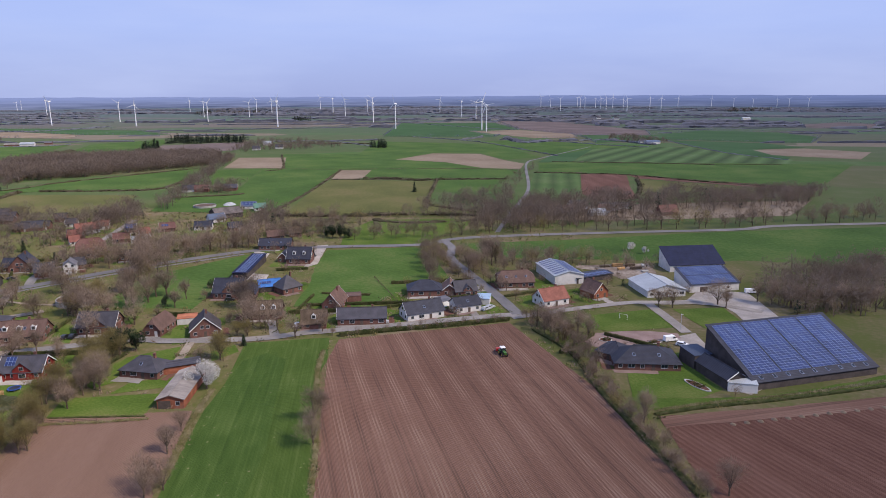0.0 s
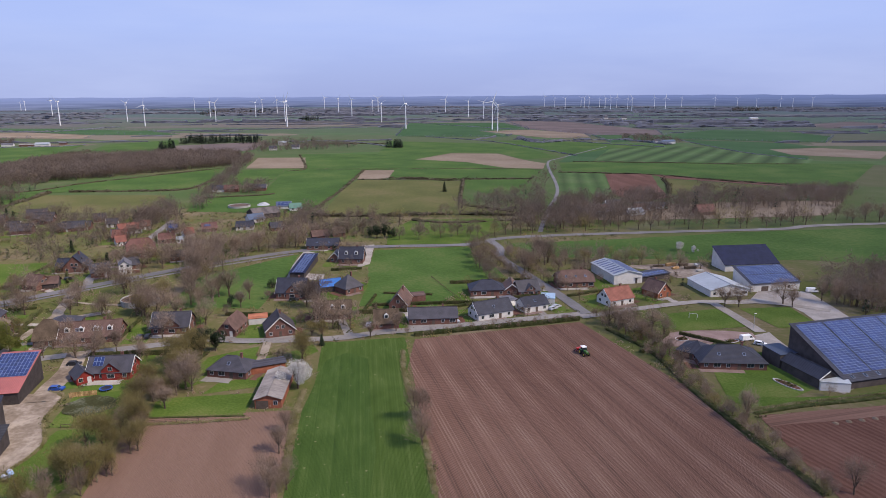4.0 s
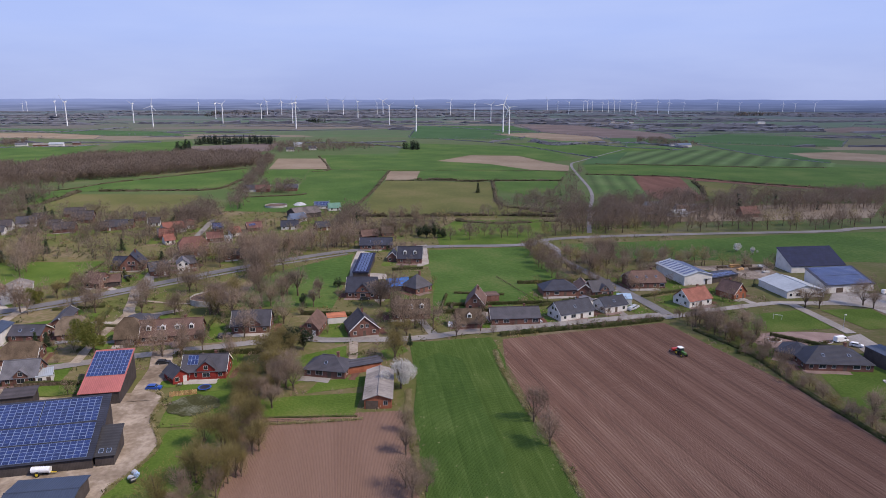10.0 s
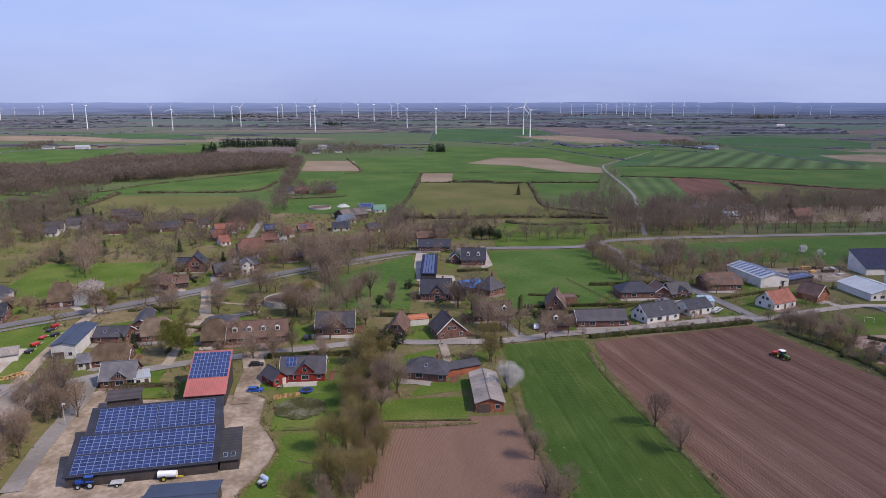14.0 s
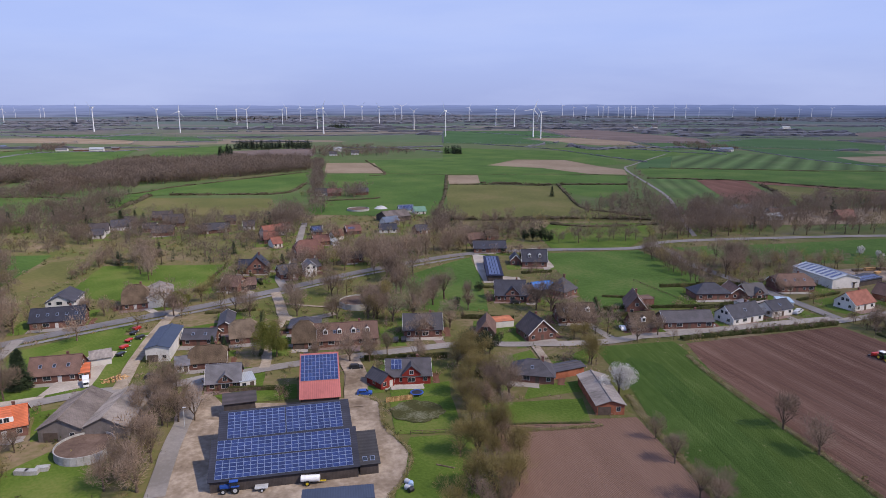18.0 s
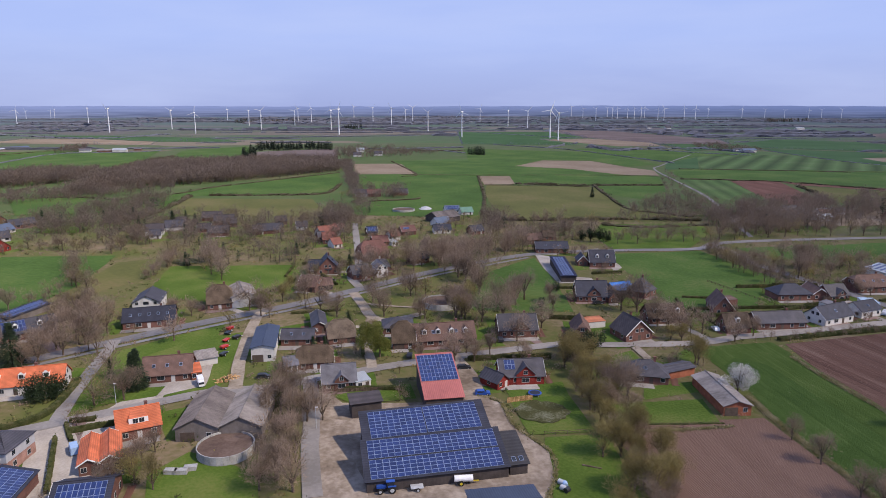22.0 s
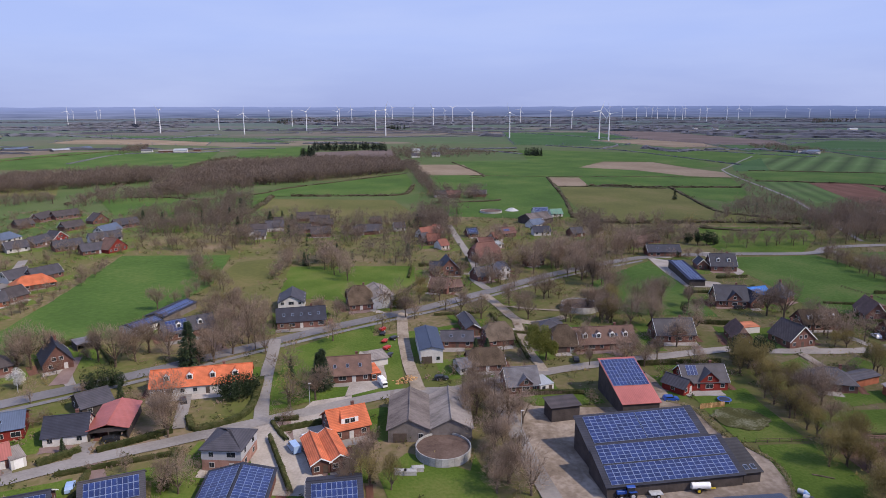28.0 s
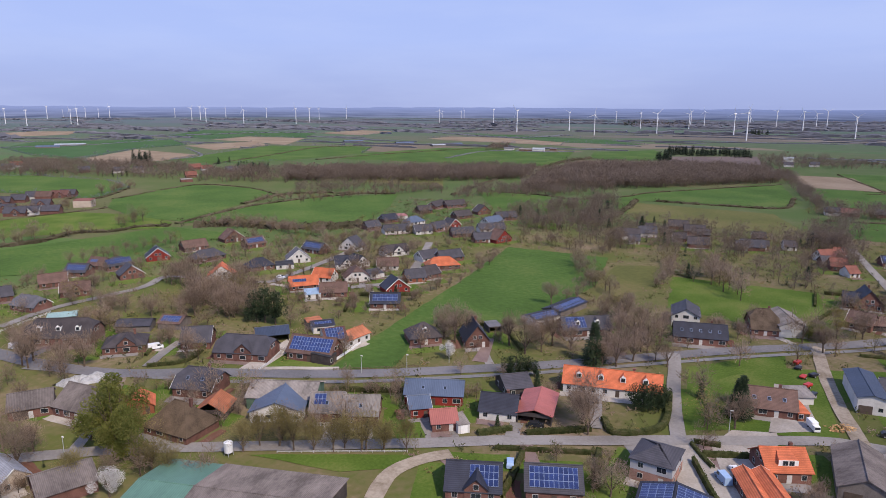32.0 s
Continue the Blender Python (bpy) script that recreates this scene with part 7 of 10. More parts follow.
def fence(label, mat, line, h, style):
    o = Vector((*line[0], 0))
    root = thing("garden_wall" if style == "solid" else "fence", Matrix.Translation(o), label, "wall" if style == "solid" else "fence")
    for a, c in zip(line, line[1:]):
        a, c = Vector((*a, 0)) - o, Vector((*c, 0)) - o
        d = c - a
        m = Matrix.Translation(a) @ Matrix.Rotation(math.atan2(d.y, d.x), 4, "Z")
        n = max(1, int(d.length / (0.32 if style == "board" else 2.6)))
        if style == "solid":
            bm = bmesh.new()
            box(bm, 0, d.length, -0.12, 0.12, 0, h)
            part("wall_section", bm, mat, root, m=m)
            continue
        for i in range(n + 1):
            bm = bmesh.new()
            if style == "board":
                box(bm, i * d.length / n - 0.13, i * d.length / n + 0.13, -0.03, 0.03, 0.05, h * (0.95 + 0.08 * (i % 2)))
            else:
                box(bm, i * d.length / n - 0.06, i * d.length / n + 0.06, -0.06, 0.06, 0, h)
            part("board" if style == "board" else "post", bm, mat, root, m=m)
        for z in (h * 0.45, h * 0.85):
            bm = bmesh.new()
            box(bm, 0, d.length, 0.06, 0.1, z, z + 0.1)
            part("rail", bm, mat, root, m=m)


house("barn", -155.5, 465.5, 38.0, 19.0, 15, 3.6, 24, "x", "asbestosdark", "dark", "n")
house("house", -167.0, 339.0, 24.0, 9.5, 7, 2.6, 36, "x", "brownblack", "brick", "")
house("house", -193.5, 307.0, 30.0, 8.5, 8, 2.8, 40, "x", "slate", "brick", "")
house("house", -74.0, 332.4, -1.3, 12.2, 10, 3, 45, "x", "navy", "brick", "d2 c b")
house("house", -94.6, 364.1, 3.2, 17.6, 9, 2.8, 35, "x", "navy", "brick", "k2")
house("house", -83.1, 335.2, -1.4, 5.0, 8, 2.8, 45, "y", "navy", "brick", "")
house("barn", -95.9, 316.5, 0.0, 7.0, 34.8, 3, 1.8, "m", "pvdark", "dark", "S12x n")
house("house", -91.7, 272.0, -1.3, 12.5, 10, 3, 45, "x", "navy", "brick", "g c")
house("house", -83.0, 270.5, 6.9, 5.7, 10, 2.8, 48, "y", "navy", "brick", "k garage")
house("barn", -77.3, 281.3, 21.1, 9.2, 8, 2.8, 28, "x", "azure", "dark", "s n")
house("house", -68.6, 278.8, 44.9, 9.6, 9, 3, 45, "x", "slate", "brick", "h c")
house("house", -69.9, 244.0, 6.8, 14.3, 9, 2.5, 42, "x", "thatch", "brick", "d3")
house("house", -43.8, 256.1, -6.9, 7.4, 12, 3, 50, "y", "brown", "brick", "c")
house("garage", -37.7, 265.0, 11.8, 7.0, 5, 2.6, 3, "f", "brown", "brick", "n")
house("house", -47.9, 233.0, 6.6, 9.1, 8, 2.4, 45, "x", "thatch", "brick", "d1")
house("house", -30.4, 237.9, 4.8, 18.3, 9, 2.8, 32, "x", "slate", "brick", "c")
house("house", -7.6, 244.0, 24.9, 15.4, 9, 3, 38, "x", "navy", "white", "k1 c")
house("house", 9.8, 252.3, 22.8, 10.7, 8, 3, 32, "x", "navy", "white", "k1")
house("garage", 17.8, 261.3, -9.3, 5.6, 7, 2.8, 2, "f", "lightblue", "white", "n")
house("house", -7.3, 275.0, 5.1, 15.1, 10, 3, 32, "x", "navy", "brick", "h")
house("house", 3.7, 276.1, -1.3, 5.9, 11, 3, 38, "y", "brown", "brick", "w")
house("house", 9.9, 273.6, 14.1, 9.5, 9, 2.8, 38, "x", "slate", "brick", "g")
house("garage", 1.0, 258.7, 32.6, 5.5, 6, 2.5, 3, "f", "grey", "white", "n garage")
house("house", 33.5, 287.7, 5.3, 16.0, 11, 3, 36, "x", "brown", "brick", "H c k3")
house("house", 45.8, 260.5, 25.2, 12.1, 9, 3, 40, "x", "redtile", "white", "c")
house("house", 66.2, 271.0, 30.4, 7.9, 9, 2.8, 45, "y", "brown", "brickorange", "c")
house("workshop", 56.1, 300.8, 12, 14, 25, 4.5, 14, "y", "steelpale", "white", "P n")
house("shed", 69.9, 297.4, 26.9, 20.9, 8, 2.6, 8, "x", "navy", "dark", "S n")
house("hall", 95.5, 278.4, 8.3, 17.3, 20, 3.2, 15, "y", "steelpale", "white", "")
house("barn", 124.9, 317.5, 6.7, 28, 13, 3.5, 26, "m", "pvdark", "white", "n")
house("barn", 119.5, 283.6, 10, 23.7, 14, 3.6, 17, "m", "navy", "white", "S n barn")
house("barn", 111.1, 192.1, 15.3, 45.3, 23.3, 2.7, 22.7, "m", "navy", "dark", "S4 n k9")
house("annex", 85.9, 183.8, 15.3, 6.4, 15, 3.4, 32, "y", "navy", "dark", "n k")
house("annex", 82.6, 195.5, 15.3, 6.4, 8, 4.6, 3, "f", "navyplain", "dark", "n")
house("house", 66.1, 196.3, -4.0, 20.5, 13, 2.6, 28, "x", "navy", "brick", "h k2 c")
house("house", 58.3, 202.1, -40.2, 9.7, 10, 2.6, 28, "x", "navy", "brick", "h")
house("garage", 89.3, 176.8, -11.2, 8.1, 6, 2.8, 4, "f", "steelpale", "white", "n")
house("barn", -75.7, 174.2, 3.1, 7.4, 20, 3, 18, "y", "asbestos", "brickorange", "barn n")
house("house", -92.5, 189.1, -10.6, 12.9, 9, 2.7, 34, "x", "slate", "brick", "h k1 c")
house("garage", -82.9, 191.5, 24.6, 11.6, 5, 2.6, 12, "x", "slate", "brickorange", "n")
house("house", -126.9, 228.8, 5.3, 13.3, 10, 3, 40, "x", "slate", "brick", "g c")
house("house", -104.2, 227.4, -4.9, 6.2, 12, 2.8, 50, "y", "brown", "brick", "H")
house("house", -86.8, 225.8, 19.5, 10.4, 10, 2.8, 42, "y", "brownblack", "brick", "c")
house("house", -129.7, 188.1, 5.8, 12.7, 9, 2.8, 38, "x", "slate", "redwood", "g w c s1")
house("annex", -137.5, 183.6, 42.5, 4.7, 7, 2.4, 40, "y", "slate", "redwood", "")
house("garage", -97.6, 237.0, 15.8, 7.1, 5, 2.5, 4, "f", "orangebrown", "white", "n")
house("house", -166.5, 217.5, 8.5, 7.4, 11, 2.6, 45, "x", "thatch", "brick", "H barn")
house("house", -152.8, 220.0, 10.8, 20.7, 10, 2.6, 40, "x", "brown", "brick", "k2 c d4")
house("house", -169.4, 232.1, 6.7, 10.7, 10, 2.6, 25, "x", "slate", "brick", "h")
house("barn", -153.5, 175.2, 10.7, 10.1, 18.2, 3.9, 16.2, "m", "redsteel", "dark", "Stop n")
house("barn", -156.1, 146.4, 14, 29.6, 11.2, 3.8, 21, "m", "navy", "dark", "Sband n")
house("shed", -172.8, 164.9, 17.0, 7.8, 5, 4.2, 6, "m", "brownblack", "dark", "n")
house("barn", -153.8, 135.5, 12.5, 31, 10.0, 2.9, 20.8, "m", "navy", "dark", "S n")
house("annex", -136.3, 139.8, 12.5, 4.0, 9.8, 2.8, 14, "m", "dark", "dark", "n k2")
house("barn", -139.4, 118.1, 9, 13.5, 12, 3.6, 8, "x", "navyplain", "dark", "n")
house("hall", -211.5, 210.9, 10, 7.2, 21, 4.8, 14, "y", "navyplain", "white", "n barn")
house("house", -198.5, 234.3, 14.1, 5.0, 15, 3.2, 30, "y", "slate", "brick", "")
house("house", -188.5, 221.3, 17.8, 9.1, 9, 2.6, 46, "x", "thatchpale", "brick", "H w1")
house("house", -202.3, 218.8, 3.2, 10.7, 8, 2.6, 30, "x", "slate", "brick", "k2")
house("house", -192.9, 199.1, 12.2, 10.8, 9, 2.4, 40, "x", "thatch", "brick", "H c w1")
house("annex", -199.8, 195.3, 20.9, 3.7, 7, 2.4, 25, "x", "grey", "white", "")
house("house", -182.8, 183.4, 12.2, 9.3, 9, 2.6, 40, "x", "grey", "brick", "g")
house("annex", -176.5, 182.9, 26.8, 4.4, 6, 2.5, 3, "f", "steelpale", "white", "")
house("house", -234.6, 188.9, 14.2, 13.5, 10, 2.7, 38, "x", "brown", "brick", "k3 c")
house("garage", -226.8, 189.1, 26.0, 2.9, 7, 2.5, 4, "f", "orange", "brickorange", "")
house("shed", -227.5, 200.1, 28.9, 5.8, 6, 2.5, 6, "m", "asbestos", "white", "n")
house("house", -261.6, 237.5, 16.9, 17.6, 10, 3, 36, "x", "navy", "brick", "k5 c")
house("hall", -270.5, 257.3, 12.7, 10.1, 14, 4.5, 28, "y", "slate", "white", "")
house("house", -243.8, 261.1, 19.0, 9.3, 12, 2.8, 45, "x", "thatch", "brick", "H c")
house("hall", -236.5, 267.1, 23.4, 9.8, 18, 4.5, 22, "y", "asbestos", "white", "n")
house("house", -210.1, 317.7, 12.3, 10.5, 11, 3, 46, "y", "navy", "brick", "c")
house("house", -184.0, 312.9, 23.4, 5.4, 8, 4.5, 38, "y", "grey", "white", "")
house("shed", -207.4, 287.4, 19.1, 8.6, 8, 2.5, 30, "x", "brown", "dark", "n")
house("house", -191.8, 348.1, 27.8, 14.1, 12, 3, 48, "x", "redbrown", "brick", "H")
house("barn", -212.5, 158.7, 5, 10.2, 19, 3.6, 26, "y", "asbestosdark", "greywood", "n barn")
house("barn", -202.2, 159.7, 5, 10.2, 19, 3.6, 26, "y", "asbestos", "greywood", "n")
house("house", -228.4, 154.8, 28.4, 9.6, 10, 3, 33, "x", "orange", "brick", "D c")
house("house", -232.4, 139.6, 24.5, 4.0, 13, 3, 30, "y", "orange", "brick", "w")
house("house", -228.7, 141.3, 26.6, 4.3, 13, 3, 30, "y", "orange", "brick", "w")
house("house", -275.0, 178.6, 15.5, 27.5, 9, 3, 38, "x", "orange", "white", "d4 c")
house("house", -252.3, 138.9, -1.0, 9.2, 10, 5.4, 24, "x", "slate", "twotone", "h")
house("house", -244.9, 121.3, 7.3, 14.0, 17, 3, 13, "y", "navy", "brick", "PP n")
house("house", -224.3, 122.7, 12.8, 10.7, 12, 3, 24, "x", "navy", "brick", "S")
house("house", -285.2, 112.8, 25.5, 11.6, 12, 2.6, 30, "x", "navy", "brick", "g S2")
house("house", -270.0, 120.5, 25.7, 11.8, 11, 3, 30, "x", "slate", "brick", "S")
house("house", -296.3, 147.7, 18.2, 9.7, 9, 2.7, 36, "x", "navy", "white", "c")
house("carport", -287.8, 153.9, 15.5, 9.1, 15, 3, 16, "y", "redsteel", "dark", "bay n")
house("annex", -299.9, 164.0, 46.0, 7.8, 10, 2.8, 25, "x", "slate", "dark", "")
house("house", -315.8, 137.1, 42.5, 5.4, 8, 3, 25, "x", "bluesteel", "redwood", "w")
house("hall", -316.6, 147.0, 26.7, 16.2, 10, 3.2, 26, "x", "bluesteel", "redwood", "k2")
house("house", -305.9, 133.7, 39.9, 6.5, 7, 2.6, 32, "x", "redstripe", "brick", "")
house("garage", -301.3, 134.8, 48.9, 3.1, 6, 2.5, 5, "f", "asbestos", "white", "garage n")
house("barn", -351.3, 123.3, 27.5, 18.8, 12, 3.6, 22, "x", "asbestos", "greensteel", "n")
house("hall", -347.3, 117.1, 31.8, 13.8, 12, 3.2, 20, "y", "bluesteel", "white", "")
house("house", -335.6, 123.2, 31.8, 8.6, 10, 3, 34, "x", "asbestos", "brick", "k1 s1")
house("house", -326.8, 126.6, 29.8, 9.2, 10, 3, 34, "x", "asbestospale", "brick", "k1")
house("house", -377.3, 115.4, 20.9, 11.9, 11, 3, 38, "x", "slate", "brick", "k2 c H")
house("barn", -380.9, 98.3, 53.4, 6.4, 7, 2.6, 34, "y", "orange", "brickorange", "")
house("house", -361.4, 96.1, 5.8, 14.5, 11, 2.6, 46, "x", "thatch", "brick", "h c")
house("carport", -361.8, 107.3, 27.0, 7.9, 8, 2.6, 32, "y", "orangebrown", "dark", "bay n")
house("house", -390.3, 90.8, 9.4, 17.0, 12, 3, 36, "x", "asbestosdark", "brick", "k c")
house("barn", -405.7, 82.4, 58.3, 10.3, 11, 3, 26, "x", "asbestosdark", "brick", "barn")
house("barn", -336.0, 73.3, 19.7, 13, 22, 3.6, 8, "x", "greensteel", "dark", "n")
house("barn", -315.8, 79.3, 19.7, 28, 24, 4, 9, "x", "asbestosdark", "dark", "n")
house("house", -374.7, 59.9, 83.5, 6.1, 12, 3, 38, "y", "greystripe", "plaster", "")
house("barn", -360.3, 64.9, 71.7, 11.2, 11, 3, 24, "x", "asbestosdark", "brick", "n")
house("house", -427.4, 125.1, 48.1, 13.2, 11, 2.8, 28, "x", "brownblack", "brick", "h g c")
house("house", -453.5, 118.9, 34.8, 22.3, 12, 3, 40, "x", "brownblack", "brick", "H d3")
house("house", -387.4, 142.2, 22.6, 18.3, 11, 3, 38, "x", "slate", "brick", "g H")
house("carport", -392.3, 158.4, 50.2, 11.0, 9, 3, 20, "x", "navyplain", "dark", "n bay")
house("house", -367.5, 153.5, 15.4, 15.6, 10, 3, 40, "x", "brown", "brick", "S")
house("annex", -361.7, 151.1, 99.3, 4.2, 7, 3, 3, "f", "dark", "dark", "")
house("house", -370.5, 166.3, 49.5, 7.2, 14, 3.6, 18, "x", "redbrown", "white", "S k")
house("house", -366.3, 170.6, 84.7, 11.4, 8, 3, 24, "x", "orangebrown", "white", "")
house("shed", -383.3, 175.0, 51.0, 7.7, 7, 3, 14, "x", "navy", "white", "S")
house("shed", -389.6, 177.3, 58.5, 5.9, 5, 2.3, 5, "f", "orangebrown", "greywood", "n")
house("house", -345.8, 185.8, 46.4, 11.4, 10, 2.8, 38, "x", "brownblack", "brick", "h d1")
house("house", -329.3, 193.8, 39.6, 8.4, 12, 2.8, 52, "y", "navy", "brick", "c")
house("carport", -329.6, 208.8, 47.0, 4.9, 6, 2.4, 3, "f", "grey", "dark", "bay n")
house("shed", -318.2, 227.3, 65.5, 12.3, 8, 2.8, 16, "x", "navy", "white", "S n")
house("shed", -315.3, 245.4, 79.0, 20.7, 8, 2.8, 16, "x", "navy", "greywood", "S n")
house("house", -299.9, 224.7, 39.9, 17.9, 10, 2.8, 34, "x", "slate", "brick", "S1 d2")
house("shed", -433.6, 149.3, 23.4, 8.5, 9, 2.6, 22, "x", "brown", "greywood", "S n")
house("house", -409.6, 140.6, 38.4, 9.7, 10, 2.8, 38, "x", "slate", "brick", "")
house("shed", -442.7, 139.3, 38.1, 11.9, 8, 2.6, 20, "x", "slate", "greywood", "n")
house("shed", -475.3, 130.7, 53.0, 9.5, 7, 2.6, 12, "x", "mintsteel", "greywood", "n bay")
house("house", -530.2, 157.4, 63.4, 11.2, 8.5, 2.5, 38, "x", "brown", "brick", "")
house("house", -538.8, 175.2, 26.5, 10.7, 8.5, 2.5, 38, "x", "slate", "brick", "S")
house("house", -506.9, 154.5, 54.7, 11.5, 8.5, 2.5, 38, "x", "brown", "brick", "g")
house("house", -501.3, 132.5, 11.6, 12.9, 8.5, 2.5, 38, "x", "grey", "brick", "H")
house("house", -525.2, 132.6, 72.3, 7.7, 8.5, 2.5, 38, "x", "slate", "brick", "")
house("house", -543.6, 188.8, 17.6, 9.3, 8.5, 2.5, 38, "x", "brown", "brick", "s")
house("house", -536.5, 193.6, 77.0, 13.6, 8.5, 2.5, 38, "x", "slate", "brick", "h S")
house("house", -513.9, 185.5, 68.6, 10.8, 8.5, 2.5, 38, "y", "slate", "brick", "")
house("house", -536.3, 216.9, 59.5, 11.7, 8.5, 2.5, 38, "y", "navy", "redwood", "w")
house("house", -540.6, 243.9, 74.0, 13.8, 8.5, 2.5, 38, "x", "brown", "brick", "d 2")
house("house", -513.3, 230.5, 81.1, 17.8, 8.5, 2.5, 38, "x", "slate", "brick", "h")
house("house", -474.2, 207.1, 46.5, 12.8, 8.5, 2.5, 38, "y", "orange", "white", "")
house("house", -541.9, 272.9, 75.3, 12.8, 8.5, 2.5, 38, "y", "brown", "brick", "")
house("house", -518.2, 268.3, 76.0, 11.6, 8.5, 2.5, 38, "x", "brown", "brick", "S")
house("house", -474.2, 230.8, 65.4, 13.1, 8.5, 2.5, 38, "x", "navy", "brick", "h")
house("house", -465.4, 239.8, 48.1, 8.9, 8.5, 2.3, 3, "f", "dark", "white", "")
house("house", -469.6, 254.1, 51.7, 11.9, 8.5, 2.5, 38, "y", "grey", "white", "w")
house("house", -477.2, 276.7, -0.7, 13.5, 8.5, 2.5, 38, "x", "slate", "brick", "S")
house("house", -431.2, 231.7, 14.0, 9.9, 8.5, 2.5, 38, "x", "orange", "white", "")
house("house", -440.8, 258.3, 46.6, 10.0, 8.5, 2.5, 38, "x", "navy", "white", "g")
house("house", -435.7, 262.6, 73.8, 9.3, 8.5, 2.5, 38, "y", "navy", "white", "")
house("house", -464.0, 293.5, 5.8, 13.6, 8.5, 2.5, 38, "y", "slate", "white", "")
house("house", -418.7, 239.7, 48.0, 11.5, 8.5, 2.5, 38, "y", "brown", "white", "H")
house("house", -415.7, 250.0, 59.4, 7.2, 8.5, 2.3, 3, "f", "slate", "white", "")
house("house", -419.1, 266.5, 32.4, 10.4, 8.5, 2.5, 38, "x", "brown", "white", "")
house("house", -435.6, 294.9, 61.1, 14.9, 8.5, 2.5, 38, "x", "brownblack", "white", "g")
house("house", -410.8, 213.8, 41.0, 11.5, 8.5, 2.5, 38, "x", "brown", "brick", "")
house("house", -430.0, 215.4, 49.6, 12.7, 8.5, 2.5, 38, "x", "orange", "brick", "s")
house("house", -416.8, 206.7, 47.6, 6.5, 8.5, 2.3, 3, "f", "lightblue", "white", "")
house("house", -381.6, 212.6, 32.1, 11.9, 8.5, 2.5, 38, "x", "navy", "brick", "S")
house("house", -391.6, 233.4, 56.7, 11.1, 8.5, 2.5, 38, "y", "navy", "redwood", "w")
house("house", -394.5, 253.6, 51.5, 9.4, 8.5, 2.5, 38, "x", "slate", "brickorange", "")
house("house", -392.4, 262.9, 71.4, 8.6, 8.5, 2.5, 38, "x", "brownblack", "brick", "")
house("house", -396.7, 282.7, 44.8, 16.9, 8.5, 2.5, 38, "x", "orange", "brick", "h")
house("house", -412.2, 293.1, 67.9, 11.5, 8.5, 2.5, 38, "x", "slate", "white", "")
house("house", -402.6, 299.5, 61.2, 13.8, 8.5, 2.5, 38, "x", "slate", "brick", "")
house("house", -494.2, 351.3, 68.5, 10.7, 8.5, 2.5, 38, "x", "slate", "brick", "")
house("house", -501.4, 380.8, 69.8, 11.8, 8.5, 2.5, 38, "x", "navy", "brick", "")
house("house", -472.6, 349.0, 53.1, 16.9, 8.5, 2.5, 38, "x", "slate", "white", "")
house("house", -481.0, 382.4, 80.9, 15.3, 8.5, 2.5, 38, "x", "bluesteel", "white", "h")
house("house", -457.4, 357.6, 52.4, 11.6, 8.5, 2.5, 38, "x", "slate", "white", "")
house("house", -455.1, 373.3, 80.4, 14.0, 8.5, 2.5, 38, "x", "slate", "brick", "")
house("house", -452.0, 385.8, 72.3, 10.2, 8.5, 2.5, 38, "y", "slate", "redwood", "w")
house("house", -430.7, 363.5, 47.4, 14.8, 8.5, 2.5, 38, "x", "slate", "brick", "")
house("house", -410.2, 355.3, 46.6, 14.3, 8.5, 2.5, 38, "x", "slate", "brick", "")
house("house", -402.5, 360.2, 73.4, 13.3, 8.5, 2.5, 38, "y", "brown", "redwood", "")
house("house", -422.2, 387.4, 46.0, 17.6, 8.5, 2.5, 38, "x", "slate", "white", "")
house("house", -434.4, 412.7, 78.3, 16.0, 8.5, 2.5, 38, "x", "bluesteel", "white", "")
house("house", -435.7, 437.0, 51.3, 15.7, 8.5, 2.5, 38, "x", "slate", "brick", "")
house("house", -462.7, 450.2, 61.1, 11.6, 8.5, 2.5, 38, "y", "brownblack", "brick", "")
house("house", -503.2, 430.3, 63.6, 11.0, 8.5, 2.5, 38, "x", "brownblack", "brick", "")
house("house", -508.6, 458.5, 91.5, 18.1, 8.5, 2.5, 38, "x", "brownblack", "brick", "")
house("house", -498.8, 470.2, 62.7, 19.0, 8.5, 2.5, 38, "x", "brownblack", "brick", "")
house("house", -465.8, 424.5, 65.7, 14.0, 8.5, 2.5, 38, "x", "brownblack", "brick", "")
house("house", -503.6, 400.4, 54.1, 7.0, 8.5, 2.3, 3, "f", "redsteel", "white", "")
house("house", -199.7, 412.9, 17.7, 6.2, 8, 2.5, 36, "x", "navy", "brick", "S")
house("house", -177.5, 415.7, 24.6, 9.0, 8, 2.5, 36, "x", "redbrown", "brick", "s")
house("house", -155.7, 420.8, 10.6, 10.8, 8, 2.5, 36, "x", "navy", "white", "")
house("house", -156.9, 448.3, 36.8, 10.9, 8, 2.5, 36, "x", "bluesteel", "white", "")
house("house", -153.1, 469.8, 31.2, 9.2, 8, 2.5, 36, "x", "redtile", "brick", "")
house("house", -149.2, 501.4, 14.7, 10.8, 8, 2.5, 36, "x", "bluesteel", "white", "S")
house("house", -138.7, 493.6, 17.6, 8.7, 8, 2.5, 36, "x", "greensteel", "white", "")
house("house", -134.4, 417.8, 27.0, 8.4, 8, 2.5, 36, "x", "slate", "brick", "")
house("house", -184.7, 321.6, 37.8, 5.6, 8, 2.5, 36, "x", "slate", "brick", "")
house("house", -191.6, 383.1, 21.3, 8.9, 8, 2.5, 36, "x", "redbrown", "brick", "")
house("house", -183.7, 382.3, 25.5, 3.7, 8, 2.3, 3, "f", "steelpale", "white", "")
house("house", -216.4, 376.2, 36.1, 5.3, 8, 2.5, 36, "x", "redtile", "white", "")
